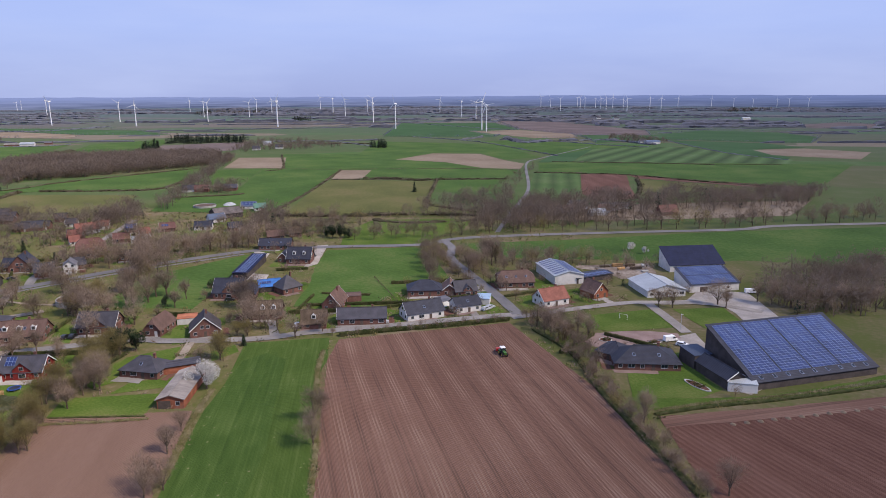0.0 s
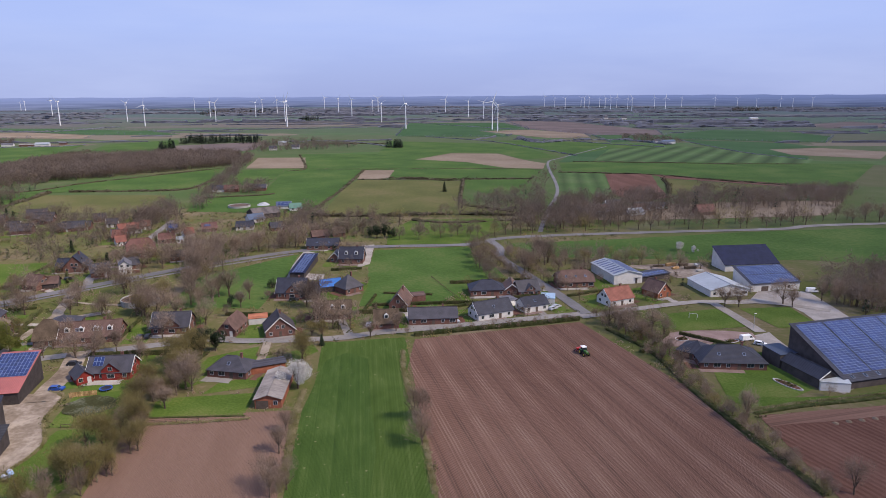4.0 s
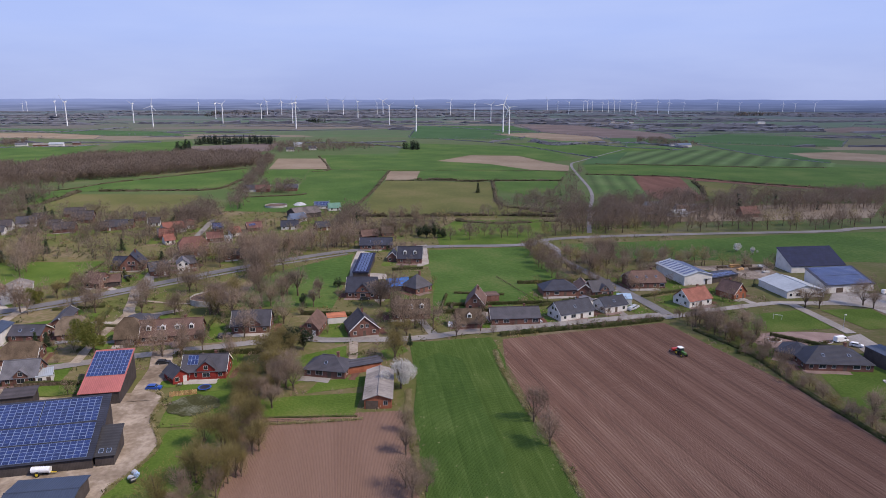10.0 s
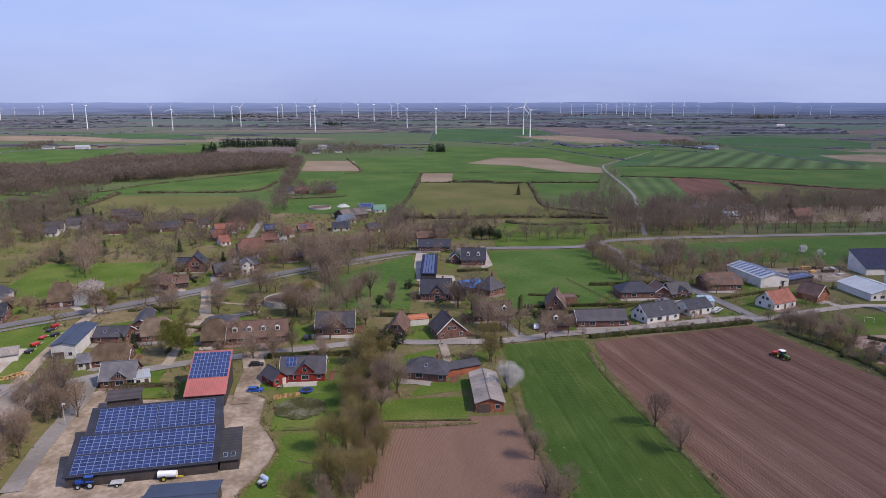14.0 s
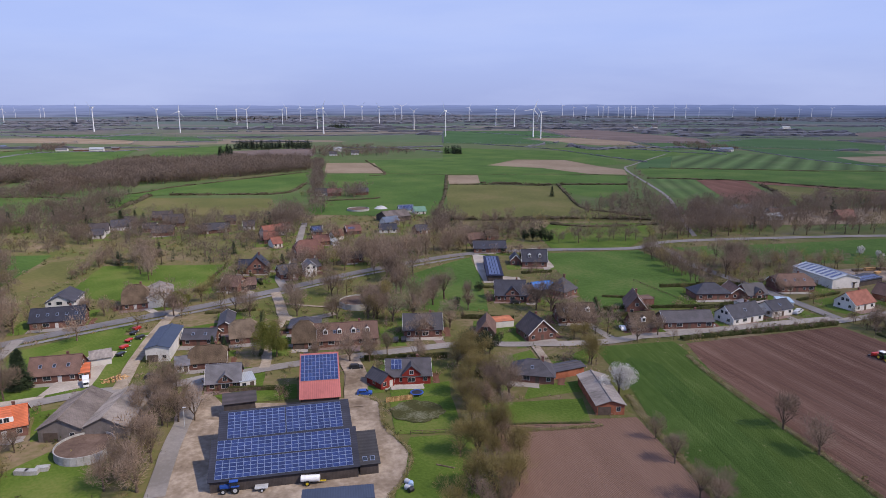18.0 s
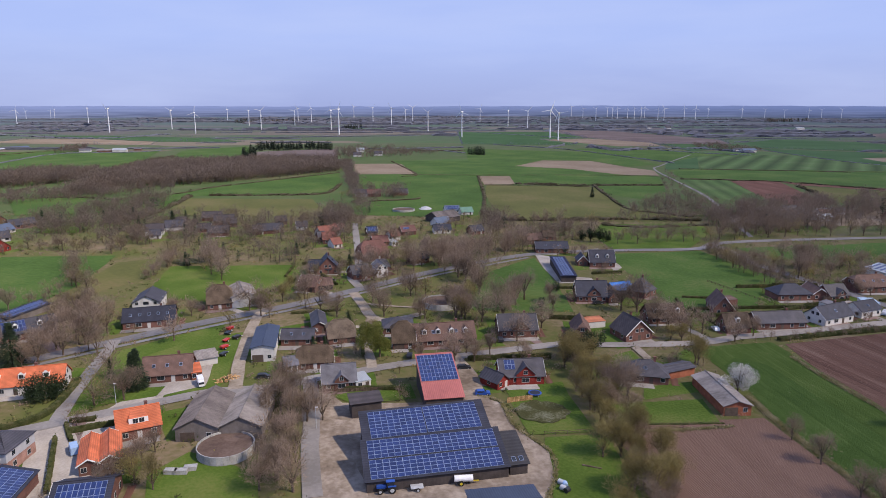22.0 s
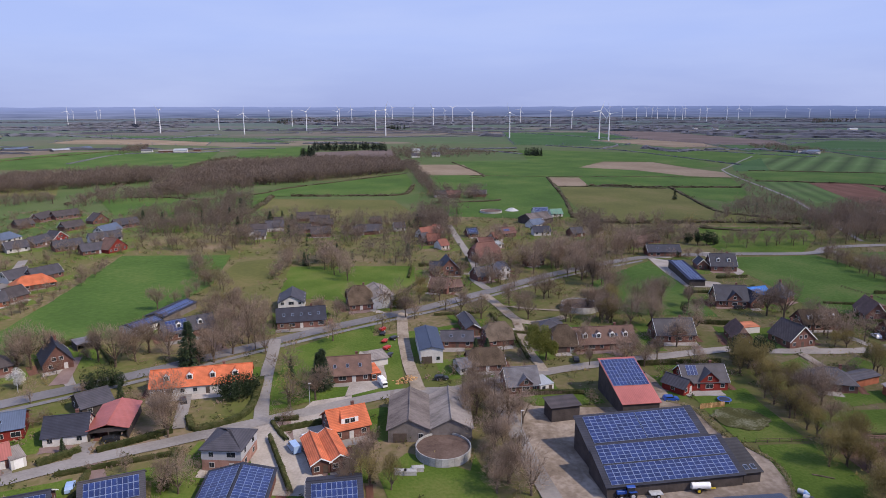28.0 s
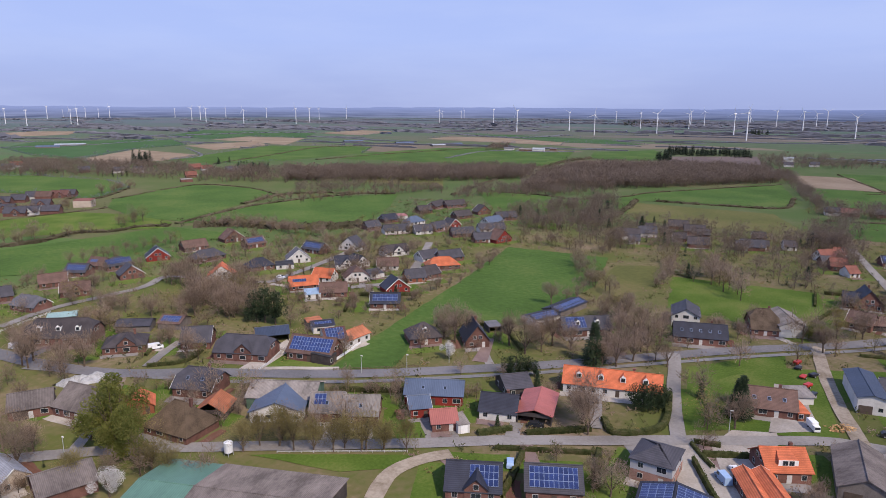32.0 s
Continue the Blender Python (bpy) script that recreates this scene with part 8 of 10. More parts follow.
house("house", -101.5, 390.4, 20.1, 9.8, 8, 2.5, 36, "x", "brown", "brick", "")
house("house", -91.5, 399.8, 14.2, 7.2, 8, 2.5, 36, "x", "thatch", "brick", "")
house("house", -270.9, 416.0, 14.6, 7.6, 8, 2.5, 36, "x", "brownblack", "brick", "")
house("house", -261.9, 423.7, 14.8, 7.8, 8, 2.5, 36, "x", "brownblack", "brick", "")
house("house", -247.5, 431.6, 17.4, 6.8, 8, 2.5, 36, "x", "brownblack", "white", "")
house("house", -308.4, 423.2, 15.1, 7.6, 8, 2.5, 36, "x", "brownblack", "brick", "")
house("house", -330.4, 401.1, 16.5, 6.3, 8, 2.5, 36, "x", "slate", "white", "")
house("house", -298.2, 443.4, 16.3, 7.7, 8, 2.5, 36, "x", "brownblack", "brick", "")
house("house", -222.2, 423.9, 20.3, 5.7, 8, 2.5, 36, "x", "redtile", "white", "")
house("house", -228.1, 395.0, 24.0, 4.2, 8, 2.5, 36, "x", "slate", "brick", "")
house("house", -333.1, 447.3, 17.5, 7.3, 8, 2.5, 36, "x", "brownblack", "brick", "")
house("house", -266.2, 452.2, 18.4, 7.1, 8, 2.5, 36, "x", "brownblack", "brick", "")
house("house", -185.1, 399.2, 36.1, 5.9, 8, 2.5, 36, "x", "redtile", "white", "")
house("house", 103.1, 498.0, 10.6, 12.7, 9, 2.8, 38, "x", "slate", "white", "")
house("house", 118.4, 479.3, -1.0, 8.2, 9, 2.8, 38, "x", "brown", "white", "")
house("house", -226.8, 410.6, 38.2, 13.3, 9, 2.8, 38, "x", "redtile", "white", "")
house("house", -222.0, 388.7, 14.4, 7.7, 9, 2.8, 38, "x", "redtile", "brick", "")
house("house", -213.1, 316.7, 2.3, 11.0, 9, 2.8, 38, "x", "navy", "brick", "")
house("house", -211.6, 285.7, -17.1, 8.6, 9, 2.8, 38, "x", "brown", "brick", "")
house("barn", 359.8, 1162.1, 12, 26, 12, 4, 22, "x", "bluesteel", "white", "n")
house("barn", 347.8, 1176.1, 12, 14, 10, 4, 26, "x", "slate", "white", "n")
house("house", 574.8, 2271.6, 10, 18, 12, 4, 38, "x", "slate", "white", "n")
house("house", 527.5, 2325.1, 10, 14, 10, 4, 38, "x", "slate", "white", "n")
house("barn", 986.6, 2222.4, 10, 28, 12, 5, 20, "x", "steelpale", "white", "n")
house("house", -304.7, 1158.7, 10, 14, 10, 3.4, 38, "x", "steelpale", "white", "n")
house("house", -295.7, 1057.1, 10, 12, 9, 3.2, 38, "x", "slate", "white", "n")
house("house", -265.2, 1081.0, 10, 12, 9, 3.2, 38, "x", "slate", "white", "n")
house("house", -228.3, 594.7, 8, 14, 9, 2.8, 36, "x", "slate", "white", "n")
house("house", -218.2, 594.7, 8, 12, 9, 2.8, 36, "x", "redbrown", "brick", "n")
house("house", -195.0, 602.5, 8, 12, 8, 2.8, 36, "x", "slate", "brick", "n")
house("barn", -718.0, 1156.6, 15, 22, 12, 4, 24, "x", "steelpale", "white", "n")
house("barn", -744.1, 1156.5, 15, 24, 10, 3, 20, "x", "asbestos", "brick", "n")
house("barn", -778.1, 1156.3, 15, 18, 10, 3.5, 26, "x", "grey", "white", "n")
house("barn", -706.8, 1199.9, 15, 12, 8, 3, 26, "x", "grey", "brick", "n")
house("house", 123.2, 488.1, 10, 14, 9, 2.6, 36, "x", "slate", "white", "n")
house("house", 111.4, 468.5, 20, 12, 8, 2.4, 30, "x", "steelpale", "white", "n")
house("house", 137.0, 495.9, 10, 11, 8, 2.4, 30, "x", "slate", "white", "n")
house("house", 92.6, 480.4, 10, 10, 8, 2.6, 36, "x", "brown", "white", "n")
house("house", 161.7, 468.7, 10, 13, 9, 2.8, 44, "x", "redbrown", "brick", "n")
house("barn", -1522.3, 701.2, 60, 40, 16, 2.6, 14, "x", "bluesteel", "greywood", "n")
house("barn", -1557.9, 765.4, 60, 55, 16, 2.6, 12, "x", "steelpale", "greywood", "n")
house("barn", -1188.0, 1198.7, 60, 44, 16, 2.6, 14, "x", "bluesteel", "greywood", "n")
house("barn", -1057.1, 1210.7, 60, 40, 16, 2.6, 14, "x", "bluesteel", "greywood", "n")
house("barn", -953.8, 1183.7, 60, 30, 14, 2.6, 14, "x", "steelpale", "greywood", "n")
house("barn", -950.8, 1236.0, 60, 44, 16, 2.6, 14, "x", "bluesteel", "greywood", "n")
house("house", -943.4, 569.6, 60, 14, 10, 3, 40, "x", "redtile", "brick", "n")
house("house", -867.9, 503.2, 60, 12, 9, 3, 40, "x", "redtile", "brick", "n")
house("house", -918.8, 567.9, 60, 13, 9, 3, 40, "x", "redtile", "white", "n")
house("house", -833.7, 470.0, 60, 12, 9, 3, 3, "f", "asbestos", "brick", "n")
house("house", -1159.1, 460.8, 60, 14, 10, 3, 40, "x", "redtile", "white", "n")
house("house", -1135.3, 438.5, 60, 14, 10, 3, 40, "x", "slate", "white", "n")
house("house", -1022.6, 470.5, 60, 12, 10, 3, 40, "x", "slate", "brick", "n")
house("house", -982.7, 489.1, 60, 12, 10, 3, 40, "x", "slate", "white", "n")
house("house", -969.5, 506.7, 60, 12, 10, 3, 40, "x", "slate", "white", "n")
house("house", -876.1, 570.2, 60, 14, 10, 3, 40, "x", "slate", "brick", "n")
house("house", -773.5, 256.7, 40, 15, 9, 2.8, 40, "x", "slate", "brick", "g n")
house("house", -749.7, 252.9, 40, 15, 9, 2.8, 40, "x", "slate", "brick", "g n")
house("house", -747.4, 260.7, 40, 15, 9, 2.8, 40, "x", "slate", "white", "g n")
house("house", -738.7, 272.8, 40, 13, 9, 2.8, 40, "x", "slate", "brick", "n")
house("house", -776.7, 286.2, 40, 14, 9, 2.8, 40, "x", "slate", "brick", "g n")
house("house", -832.1, 309.9, 40, 13, 9, 2.8, 40, "x", "slate", "white", "n")
house("house", -824.8, 314.7, 40, 13, 9, 2.8, 40, "x", "brown", "brick", "n")
house("house", -820.6, 326.3, 40, 14, 9, 2.8, 40, "x", "redbrown", "brick", "g n")
house("house", -822.2, 334.4, 40, 13, 9, 2.8, 40, "x", "slate", "brick", "n")
house("house", -821.4, 291.6, 40, 12, 9, 2.8, 40, "x", "slate", "brick", "n")
house("house", -819.3, 277.1, 40, 14, 9, 2.8, 40, "x", "slate", "brick", "g n")
house("house", -751.4, 306.3, 40, 14, 10, 5.6, 3, "f", "redtile", "plaster", "n")
house("house", -329.5, 428.0, 20, 11, 9, 2.8, 40, "x", "slate", "white", "n")
house("house", -336.7, 414.5, 20, 11, 9, 2.8, 40, "x", "brownblack", "white", "n")
house("house", -305.3, 452.9, 15, 13, 9, 2.6, 38, "x", "brownblack", "brick", "n")
house("house", -318.4, 466.7, 15, 13, 9, 2.6, 38, "x", "brownblack", "brick", "n")
house("house", -266.2, 418.9, 15, 13, 9, 2.6, 38, "x", "slate", "brick", "n")
house("house", -294.7, 410.2, 15, 12, 9, 2.6, 38, "x", "brownblack", "brick", "n")
slurry_tank(-203.0, 144.2, 6.6, 2.2)
slurry_tank(-154.1, 262.0, 7.6, 2.4)
tree("bare", -33.7, 156.4, 10)
tree("bare", -31.4, 144.0, 10)
tree("bare", -67.3, 151.4, 7)
tree("bare", -66.3, 140.0, 8)
tree("bare", -65.6, 126.3, 8)
tree("bare", -61.0, 124.6, 7)
tree("bare", -77.0, 253.8, 15)
tree("bare", -82.7, 256.0, 12)
tree("bare", -131.8, 259.4, 13)
tree("bare", -127.0, 255.6, 10)
tree("bare", -103.4, 177.7, 11)
tree("bare", -100.7, 175.9, 10)
tree("bare", -105.8, 177.7, 9)
tree("bare", -144.7, 244.7, 10)
tree("bare", -138.4, 241.3, 12)
tree("bare", -167.1, 275.4, 11)
tree("bare", -182.3, 266.9, 10)
tree("bare", -211.4, 270.8, 10)
tree("bare", -187.1, 159.4, 9)
tree("bare", -190.6, 157.8, 10)
tree("bare", -186.6, 166.1, 8)
tree("bare", -201.9, 255.0, 9)
tree("bare", 23.3, 327.8, 14)
tree("bare", 27.6, 327.8, 12)
tree("bare", -160.0, 244.5, 9)
tree("bare", -127.5, 219.7, 10)
tree("bare", -43.7, 226.2, 8)
tree("bare", -52.5, 220.3, 8)
tree("bare", -64.0, 121.7, 8)
tree("bare", 54.6, 155.7, 10)
tree("bare", 63.4, 122.2, 9)
tree("bare", 40.2, 222.9, 9)
tree("bare", 44.3, 217.2, 9)
tree("bare", 50.1, 224.1, 10)
tree("bare", 36.2, 231.5, 9)
tree("bare", 44.7, 231.4, 8)
tree("bare", 52.6, 218.2, 9)
tree("bare", 94.6, 253.6, 10)
tree("bare", 114.5, 257.2, 11)
tree("bare", 116.4, 253.4, 9)
tree("bare", 88.8, 253.6, 9)
tree("bare", 132.5, 260.9, 10)
tree("bare", 136.6, 257.0, 11)
tree("bare", 142.8, 253.2, 10)
tree("bare", 147.4, 251.0, 11)
tree("bare", 154.6, 249.5, 10)
tree("bare", 163.5, 253.0, 12)
tree("bare", 168.1, 249.3, 12)
tree("bare", 174.0, 247.9, 11)
tree("bare", 25.5, 323.7, 15)
tree("bare", 22.1, 342.0, 12)
tree("bare", -148.2, 244.8, 10)
tree("bare", -151.5, 259.4, 11)
tree("bare", -161.8, 244.9, 9)
tree("bare", -109.4, 266.9, 10)
tree("bare", -109.7, 255.3, 8)
tree("bare", -197.0, 173.9, 12)
tree("bare", -190.5, 168.6, 11)
tree("bare", -195.3, 165.2, 10)
tree("bare", -198.4, 161.9, 10)
tree("bare", -195.3, 175.7, 10)
tree("bare", -191.2, 147.3, 9)
tree("bare", -187.8, 132.7, 9)
tree("bare", -190.7, 128.3, 9)
tree("bare", -185.5, 139.7, 9)
tree("bare", -183.3, 160.4, 9)
tree("bare", -193.8, 247.0, 10)
tree("bare", -192.2, 137.2, 8)
tree("bare", -148.9, 201.2, 10)
tree("bare", -145.1, 208.6, 9)
tree("bare", -137.5, 206.1, 9)
tree("bare", -142.7, 201.2, 8)
tree("bare", -127.5, 201.3, 8)
tree("bare", -159.1, 216.4, 9)
tree("bare", -159.7, 201.1, 7)
tree("bare", -223.1, 246.8, 11)
tree("bare", -246.9, 261.4, 10)
tree("bare", -146.6, 307.3, 14)
tree("bare", -143.4, 297.1, 13)
tree("bare", -140.0, 278.6, 12)
tree("bare", -146.1, 247.3, 12)
tree("bare", -149.2, 258.2, 10)
tree("bare", -196.5, 329.6, 9)
tree("bare", -441.9, 101.8, 13)
tree("bare", -429.4, 103.9, 12)
tree("bare", -440.0, 97.3, 11)
tree("bare", -423.4, 107.7, 10)
tree("bare", -400.0, 127.9, 12)
tree("bare", -444.8, 174.4, 14)
tree("bare", -437.1, 161.1, 13)
tree("bare", -438.6, 173.6, 12)
tree("bare", -426.8, 167.6, 13)
tree("bare", -425.8, 172.6, 14)
tree("bare", -419.2, 172.4, 12)
tree("bare", -439.9, 159.4, 11)
tree("bare", -418.2, 135.2, 9)
tree("bare", -335.3, 190.5, 14)
tree("bare", -339.9, 190.5, 12)
tree("bare", -333.5, 195.9, 12)
tree("bare", -271.8, 148.7, 11)
tree("bare", -275.2, 154.0, 12)
tree("bare", -279.4, 197.4, 12)
tree("bare", -276.1, 205.1, 11)
tree("bare", -281.6, 210.8, 12)
tree("bare", -285.6, 205.2, 10)
tree("bare", -297.2, 204.2, 10)
tree("bare", -283.3, 195.0, 9)
tree("bare", -240.3, 171.9, 11)
tree("bare", -265.4, 206.0, 10)
tree("bare", -323.5, 250.7, 11)
tree("budding", -339.8, 96.7, 8)
tree("budding", -334.3, 103.3, 10)
tree("budding", -329.4, 103.1, 10)
tree("budding", -321.3, 108.1, 9)
tree("budding", -315.5, 111.7, 9)
tree("budding", -310.9, 114.6, 9)
tree("budding", -306.2, 117.4, 8)
tree("budding", -325.4, 105.6, 8)
tree("budding", -319.9, 110.6, 8)
tree("bare", -258.3, 124.5, 8)
tree("bare", -262.9, 126.8, 7)
tree("bare", -377.9, 64.1, 11)
tree("bare", -388.8, 66.4, 10)
tree("bare", -382.5, 70.3, 9)
tree("bare", -183.5, 127.9, 11)
tree("bare", -187.9, 132.2, 10)
tree("bare", -188.3, 144.3, 10)
tree("bare", -195.1, 168.3, 9)
tree("bare", -130.8, 240.9, 12)
tree("bare", -123.8, 262.6, 12)
tree("bare", -119.3, 270.7, 13)
tree("bare", -144.5, 262.5, 11)
tree("bare", -148.5, 247.6, 10)
tree("bare", -117.0, 234.5, 10)
tree("bare", -175.8, 247.4, 10)
tree("bare", -178.8, 258.4, 10)
tree("bare", -250.0, 246.8, 8)
tree("bare", -256.6, 246.8, 9)
tree("bare", -280.7, 233.2, 13)
tree("bare", -272.7, 227.1, 13)
tree("bare", -290.6, 246.5, 12)
tree("bare", -298.2, 246.5, 10)
tree("bare", -222.4, 127.5, 8)
tree("bare", -220.9, 134.2, 8)
tree("bare", -220.3, 138.9, 8)
tree("bare", -219.6, 144.0, 7)
tree("budding", -176.1, 215.2, 9)
tree("budding", -104.7, 127.8, 9)
tree("budding", -112.9, 127.7, 7)
tree("budding", -220.2, 282.5, 7)
tree("budding", -218.2, 130.3, 7)
tree("budding", -213.3, 128.2, 8)
tree("budding", -142.4, 258.2, 11)
tree("budding", -361.8, 83.1, 10)
tree("budding", -338.4, 100.8, 8)
tree("budding", -335.7, 105.7, 8)
tree("budding", -360.1, 66.8, 8)
tree("budding", -295.5, 250.0, 9)
tree("budding", -219.5, 266.3, 8)
tree("budding", -349.4, 78.8, 9)
tree("budding", -344.2, 79.3, 8)
tree("leafy", -173.1, 204.9, 12)
tree("leafy", -224.2, 258.0, 7)
tree("leafy", -194.1, 197.2, 5)
tree("leafy", -368.4, 81.6, 16)
tree("leafy", -363.0, 80.5, 13)
tree("budding", -108.2, 125.9, 10)
tree("budding", -72.7, 199.4, 9)
tree("budding", -115.0, 142.7, 9)
tree("budding", -73.2, 200.6, 9)
tree("budding", -146.0, 244.7, 9)
tree("pine", -111.6, 211.3, 8)
tree("pine", -107.9, 203.8, 9)
tree("pine", -104.2, 207.3, 8)
tree("pine", -110.0, 202.4, 7)
tree("conifer", -241.0, 179.3, 11)
tree("conifer", -195.8, 210.9, 5)
tree("conifer", -192.0, 210.9, 5)
tree("pine", -114.3, 256.1, 5)
tree("pine", -104.0, 283.2, 5)
tree("pine", -265.1, 171.4, 8)
tree("pine", -261.9, 171.3, 9)
tree("pine", -260.2, 173.6, 8)
tree("conifer", -286.4, 195.8, 14)
tree("conifer", -240.0, 179.6, 12)
tree("conifer", -294.0, 167.7, 6)
tree("conifer", -301.1, 163.3, 5)
tree("conifer", -383.7, 222.7, 6)
tree("conifer", -251.5, 187.1, 6)
tree("conifer", -292.8, 139.3, 4)
tree("conifer", 173.6, 514.9, 10)
tree("conifer", 140.8, 489.1, 8)
tree("conifer", -68.7, 212.4, 4)
tree("pine", -71.2, 396.9, 7)
tree("pine", -62.2, 390.2, 9)
tree("pine", -66.9, 391.9, 8)
tree("pine", -57.7, 391.9, 7)
tree("conifer", -337.5, 444.5, 10)
tree("conifer", -25.5, 587.1, 9)
tree("conifer", -374.2, 466.8, 9)
tree("pine", -407.3, 169.8, 13)
tree("pine", -402.6, 170.4, 12)
tree("pine", -411.1, 169.1, 11)
tree("blossom", -69.6, 177.3, 10.5)
tree("pine", -305.1, 171.7, 6)
tree("pine", -303.9, 174.8, 7)
tree("pine", -302.1, 178.1, 6)
tree("pine", -298.3, 175.9, 5)
tree("bare", -275.1, 155.2, 13)
tree("bare", -317.1, 196.9, 13)
tree("bare", -309.1, 192.5, 14)
tree("bare", -305.2, 197.5, 13)
tree("bare", -304.3, 205.1, 13)
tree("bare", -287.2, 225.7, 12)
tree("bare", -280.0, 220.1, 13)
tree("bare", -274.0, 214.6, 13)
tree("blossom", -328.7, 175.3, 7)
tree("blossom", -349.3, 68.4, 8)
tree("blossom", 104.4, 354.3, 6)
tree("blossom", 110.3, 347.5, 5)
tree("conifer", -412.0, 442.4, 9)
tree("conifer", -431.2, 453.3, 9)
tree("conifer", -391.9, 460.0, 8)
tree("conifer", -331.7, 453.1, 9)
tree("conifer", -323.1, 446.5, 8)
tree("conifer", -359.4, 442.3, 7)
tree("conifer", -284.2, 329.9, 7)
tree("conifer", -271.3, 349.0, 8)
tree("conifer", -233.8, 355.9, 7)
tree("conifer", -201.2, 329.9, 6)
tree("bare", -123.6, 270.0, 11)
tree("bare", -73.9, 237.3, 12)
tree("bare", -71.6, 234.1, 11)
tree("bare", 13.2, 307.4, 14)
tree("bare", 19.6, 312.8, 13)
tree("bare", -185.4, 386.1, 13)
tree("bare", -162.2, 342.4, 14)
tree("bare", -155.5, 329.9, 13)
tree("bare", -143.2, 297.1, 14)
tree("bare", -137.8, 278.5, 14)
tree("bare", -147.9, 318.2, 15)
belt("mixed", [(-112.8, 216.6), (-110.8, 196.8), (-109.2, 176.2), (-107.7, 153.4), (-106.3, 133.1), (-118.0, 95.0), (-112.0, 60.0)], 10, 2.0, 8.0)
belt("bare", [(32.6, 233.4), (41.0, 215.5), (45.5, 192.9), (48.5, 167.8), (52.8, 152.0), (55.2, 136.8), (57.5, 119.7)], 3.5, 5.0, 5.0)
belt("bare", [(-61.7, 382.8), (-7.9, 393.4), (41.8, 406.4), (115.2, 414.4), (191.2, 422.6), (304.5, 444.9)], 4, 9, 13.5)
belt("bare", [(-49.9, 397.4), (-8.0, 400.2), (42.8, 417.3), (118.6, 427.6), (196.1, 434.3), (312.7, 457.8)], 3, 10, 12.5)
belt("bare", [(-267.9, 228.4), (-241.3, 241.3), (-223.3, 263.1), (-195.0, 296.8), (-187.5, 305.0), (-155.2, 329.8), (-107.8, 366.0)], 2, 13, 12)
belt("bare", [(-259.0, 214.7), (-234.5, 226.2), (-217.7, 246.9), (-193.8, 274.8), (-175.7, 296.9), (-151.0, 312.6)], 2, 14, 11)
belt("bare", [(7.3, 348.2), (15.6, 311.7), (24.3, 284.3)], 7, 6, 7)
belt("bare", [(-5.8, 359.5), (2.6, 321.0), (7.6, 304.4)], 5, 6, 6)
belt("bare", [(25.0, 326.1), (51.4, 323.5), (77.3, 323.2), (103.3, 313.9)], 8, 4, 9)
belt("bare", [(28.0, 333.0), (52.0, 331.5), (72.0, 331.0)], 5, 2.4, 9)
belt("bare", [(30.5, 243.0), (41.0, 234.0), (45.7, 217.5), (47.6, 190.0)], 6, 1.3, 6)
belt("bare", [(47.6, 190.0), (50.4, 171.0), (52.2, 157.4), (55.5, 137.0), (57.6, 119.7)], 3.4, 1.2, 4)
belt("bare", [(-33.0, 222.6), (-16.3, 227.2), (5.5, 232.3), (24.0, 237.8)], 2.2, 1.6, 3.2)
belt("bare", [(-166.0, 353.0), (-145.5, 353.6), (-130.3, 357.6), (-120.4, 364.3), (-110.8, 374.2)], 8, 2.0, 13)
belt("bare", [(-196.0, 318.0), (-180.0, 328.0), (-166.0, 343.0)], 8, 3.0, 11)
belt("bare", [(-325.6, 134.7), (-329.4, 145.7), (-335.7, 151.6)], 5, 4, 7)
belt("bare", [(-403.6, 205.2), (-383.7, 199.0), (-370.0, 203.2), (-375.5, 227.9), (-375.9, 273.9), (-387.2, 327.3)], 5, 5, 5)
belt("bare", [(-502.3, 143.1), (-474.8, 150.9), (-445.6, 155.8), (-452.7, 169.4)], 10, 4, 9)
belt("bare", [(-464.9, 182.1), (-445.4, 183.9), (-417.5, 165.1)], 16, 4, 11)
belt("bare", [(-475.0, 289.4), (-446.3, 289.6), (-436.0, 314.2), (-416.5, 326.7)], 8, 5, 6)
belt("bare", [(-398.1, 368.6), (-360.3, 362.6), (-335.3, 363.9), (-345.5, 413.3)], 10, 5, 9)
belt("bare", [(-321.8, 308.2), (-318.4, 253.9), (-319.0, 231.0)], 4, 7, 7)
belt("bare", [(-338.3, 155.2), (-305.7, 172.8), (-297.7, 180.5)], 2, 12, 7)
belt("bare", [(-261.9, 191.4), (-246.7, 175.4), (-242.5, 161.7)], 10, 4, 9)
belt("bare", [(5.0, 371.0), (9.7, 342.9), (17.0, 311.6), (24.6, 286.2), (30.0, 264.3)], 5, 3.5, 7)
belt("bare", [(-4.7, 365.3), (-1.0, 343.1), (3.8, 318.6), (8.6, 301.2), (14.3, 286.4)], 3, 3.5, 6)
belt("bare", [(34.1, 243.1), (40.5, 227.2), (46.0, 212.5)], 8, 3.2, 8)
belt("bare", [(-86.0, 440.7), (-56.9, 455.0), (-9.6, 472.3), (28.1, 486.1)], 3, 4, 4)
belt("bare", [(-106.2, 462.4), (-70.5, 440.4), (-59.8, 446.5)], 12, 4, 10)
belt("bare", [(-99.1, 356.0), (-79.4, 394.6), (-50.1, 407.0), (-12.5, 432.0)], 5, 4, 5)
belt("bare", [(-123.8, 386.8), (-105.3, 394.8), (-86.1, 403.0), (-65.5, 408.0)], 14, 4, 9)
belt("bare", [(-154.7, 351.7), (-139.0, 358.9), (-108.3, 366.4)], 14, 3.5, 9)
belt("bare", [(-179.5, 326.0), (-158.8, 336.0), (-136.8, 345.2)], 6, 5, 8)
belt("mixed", [(-79.1, 220.1), (-67.2, 222.5)], 4, 5, 6)
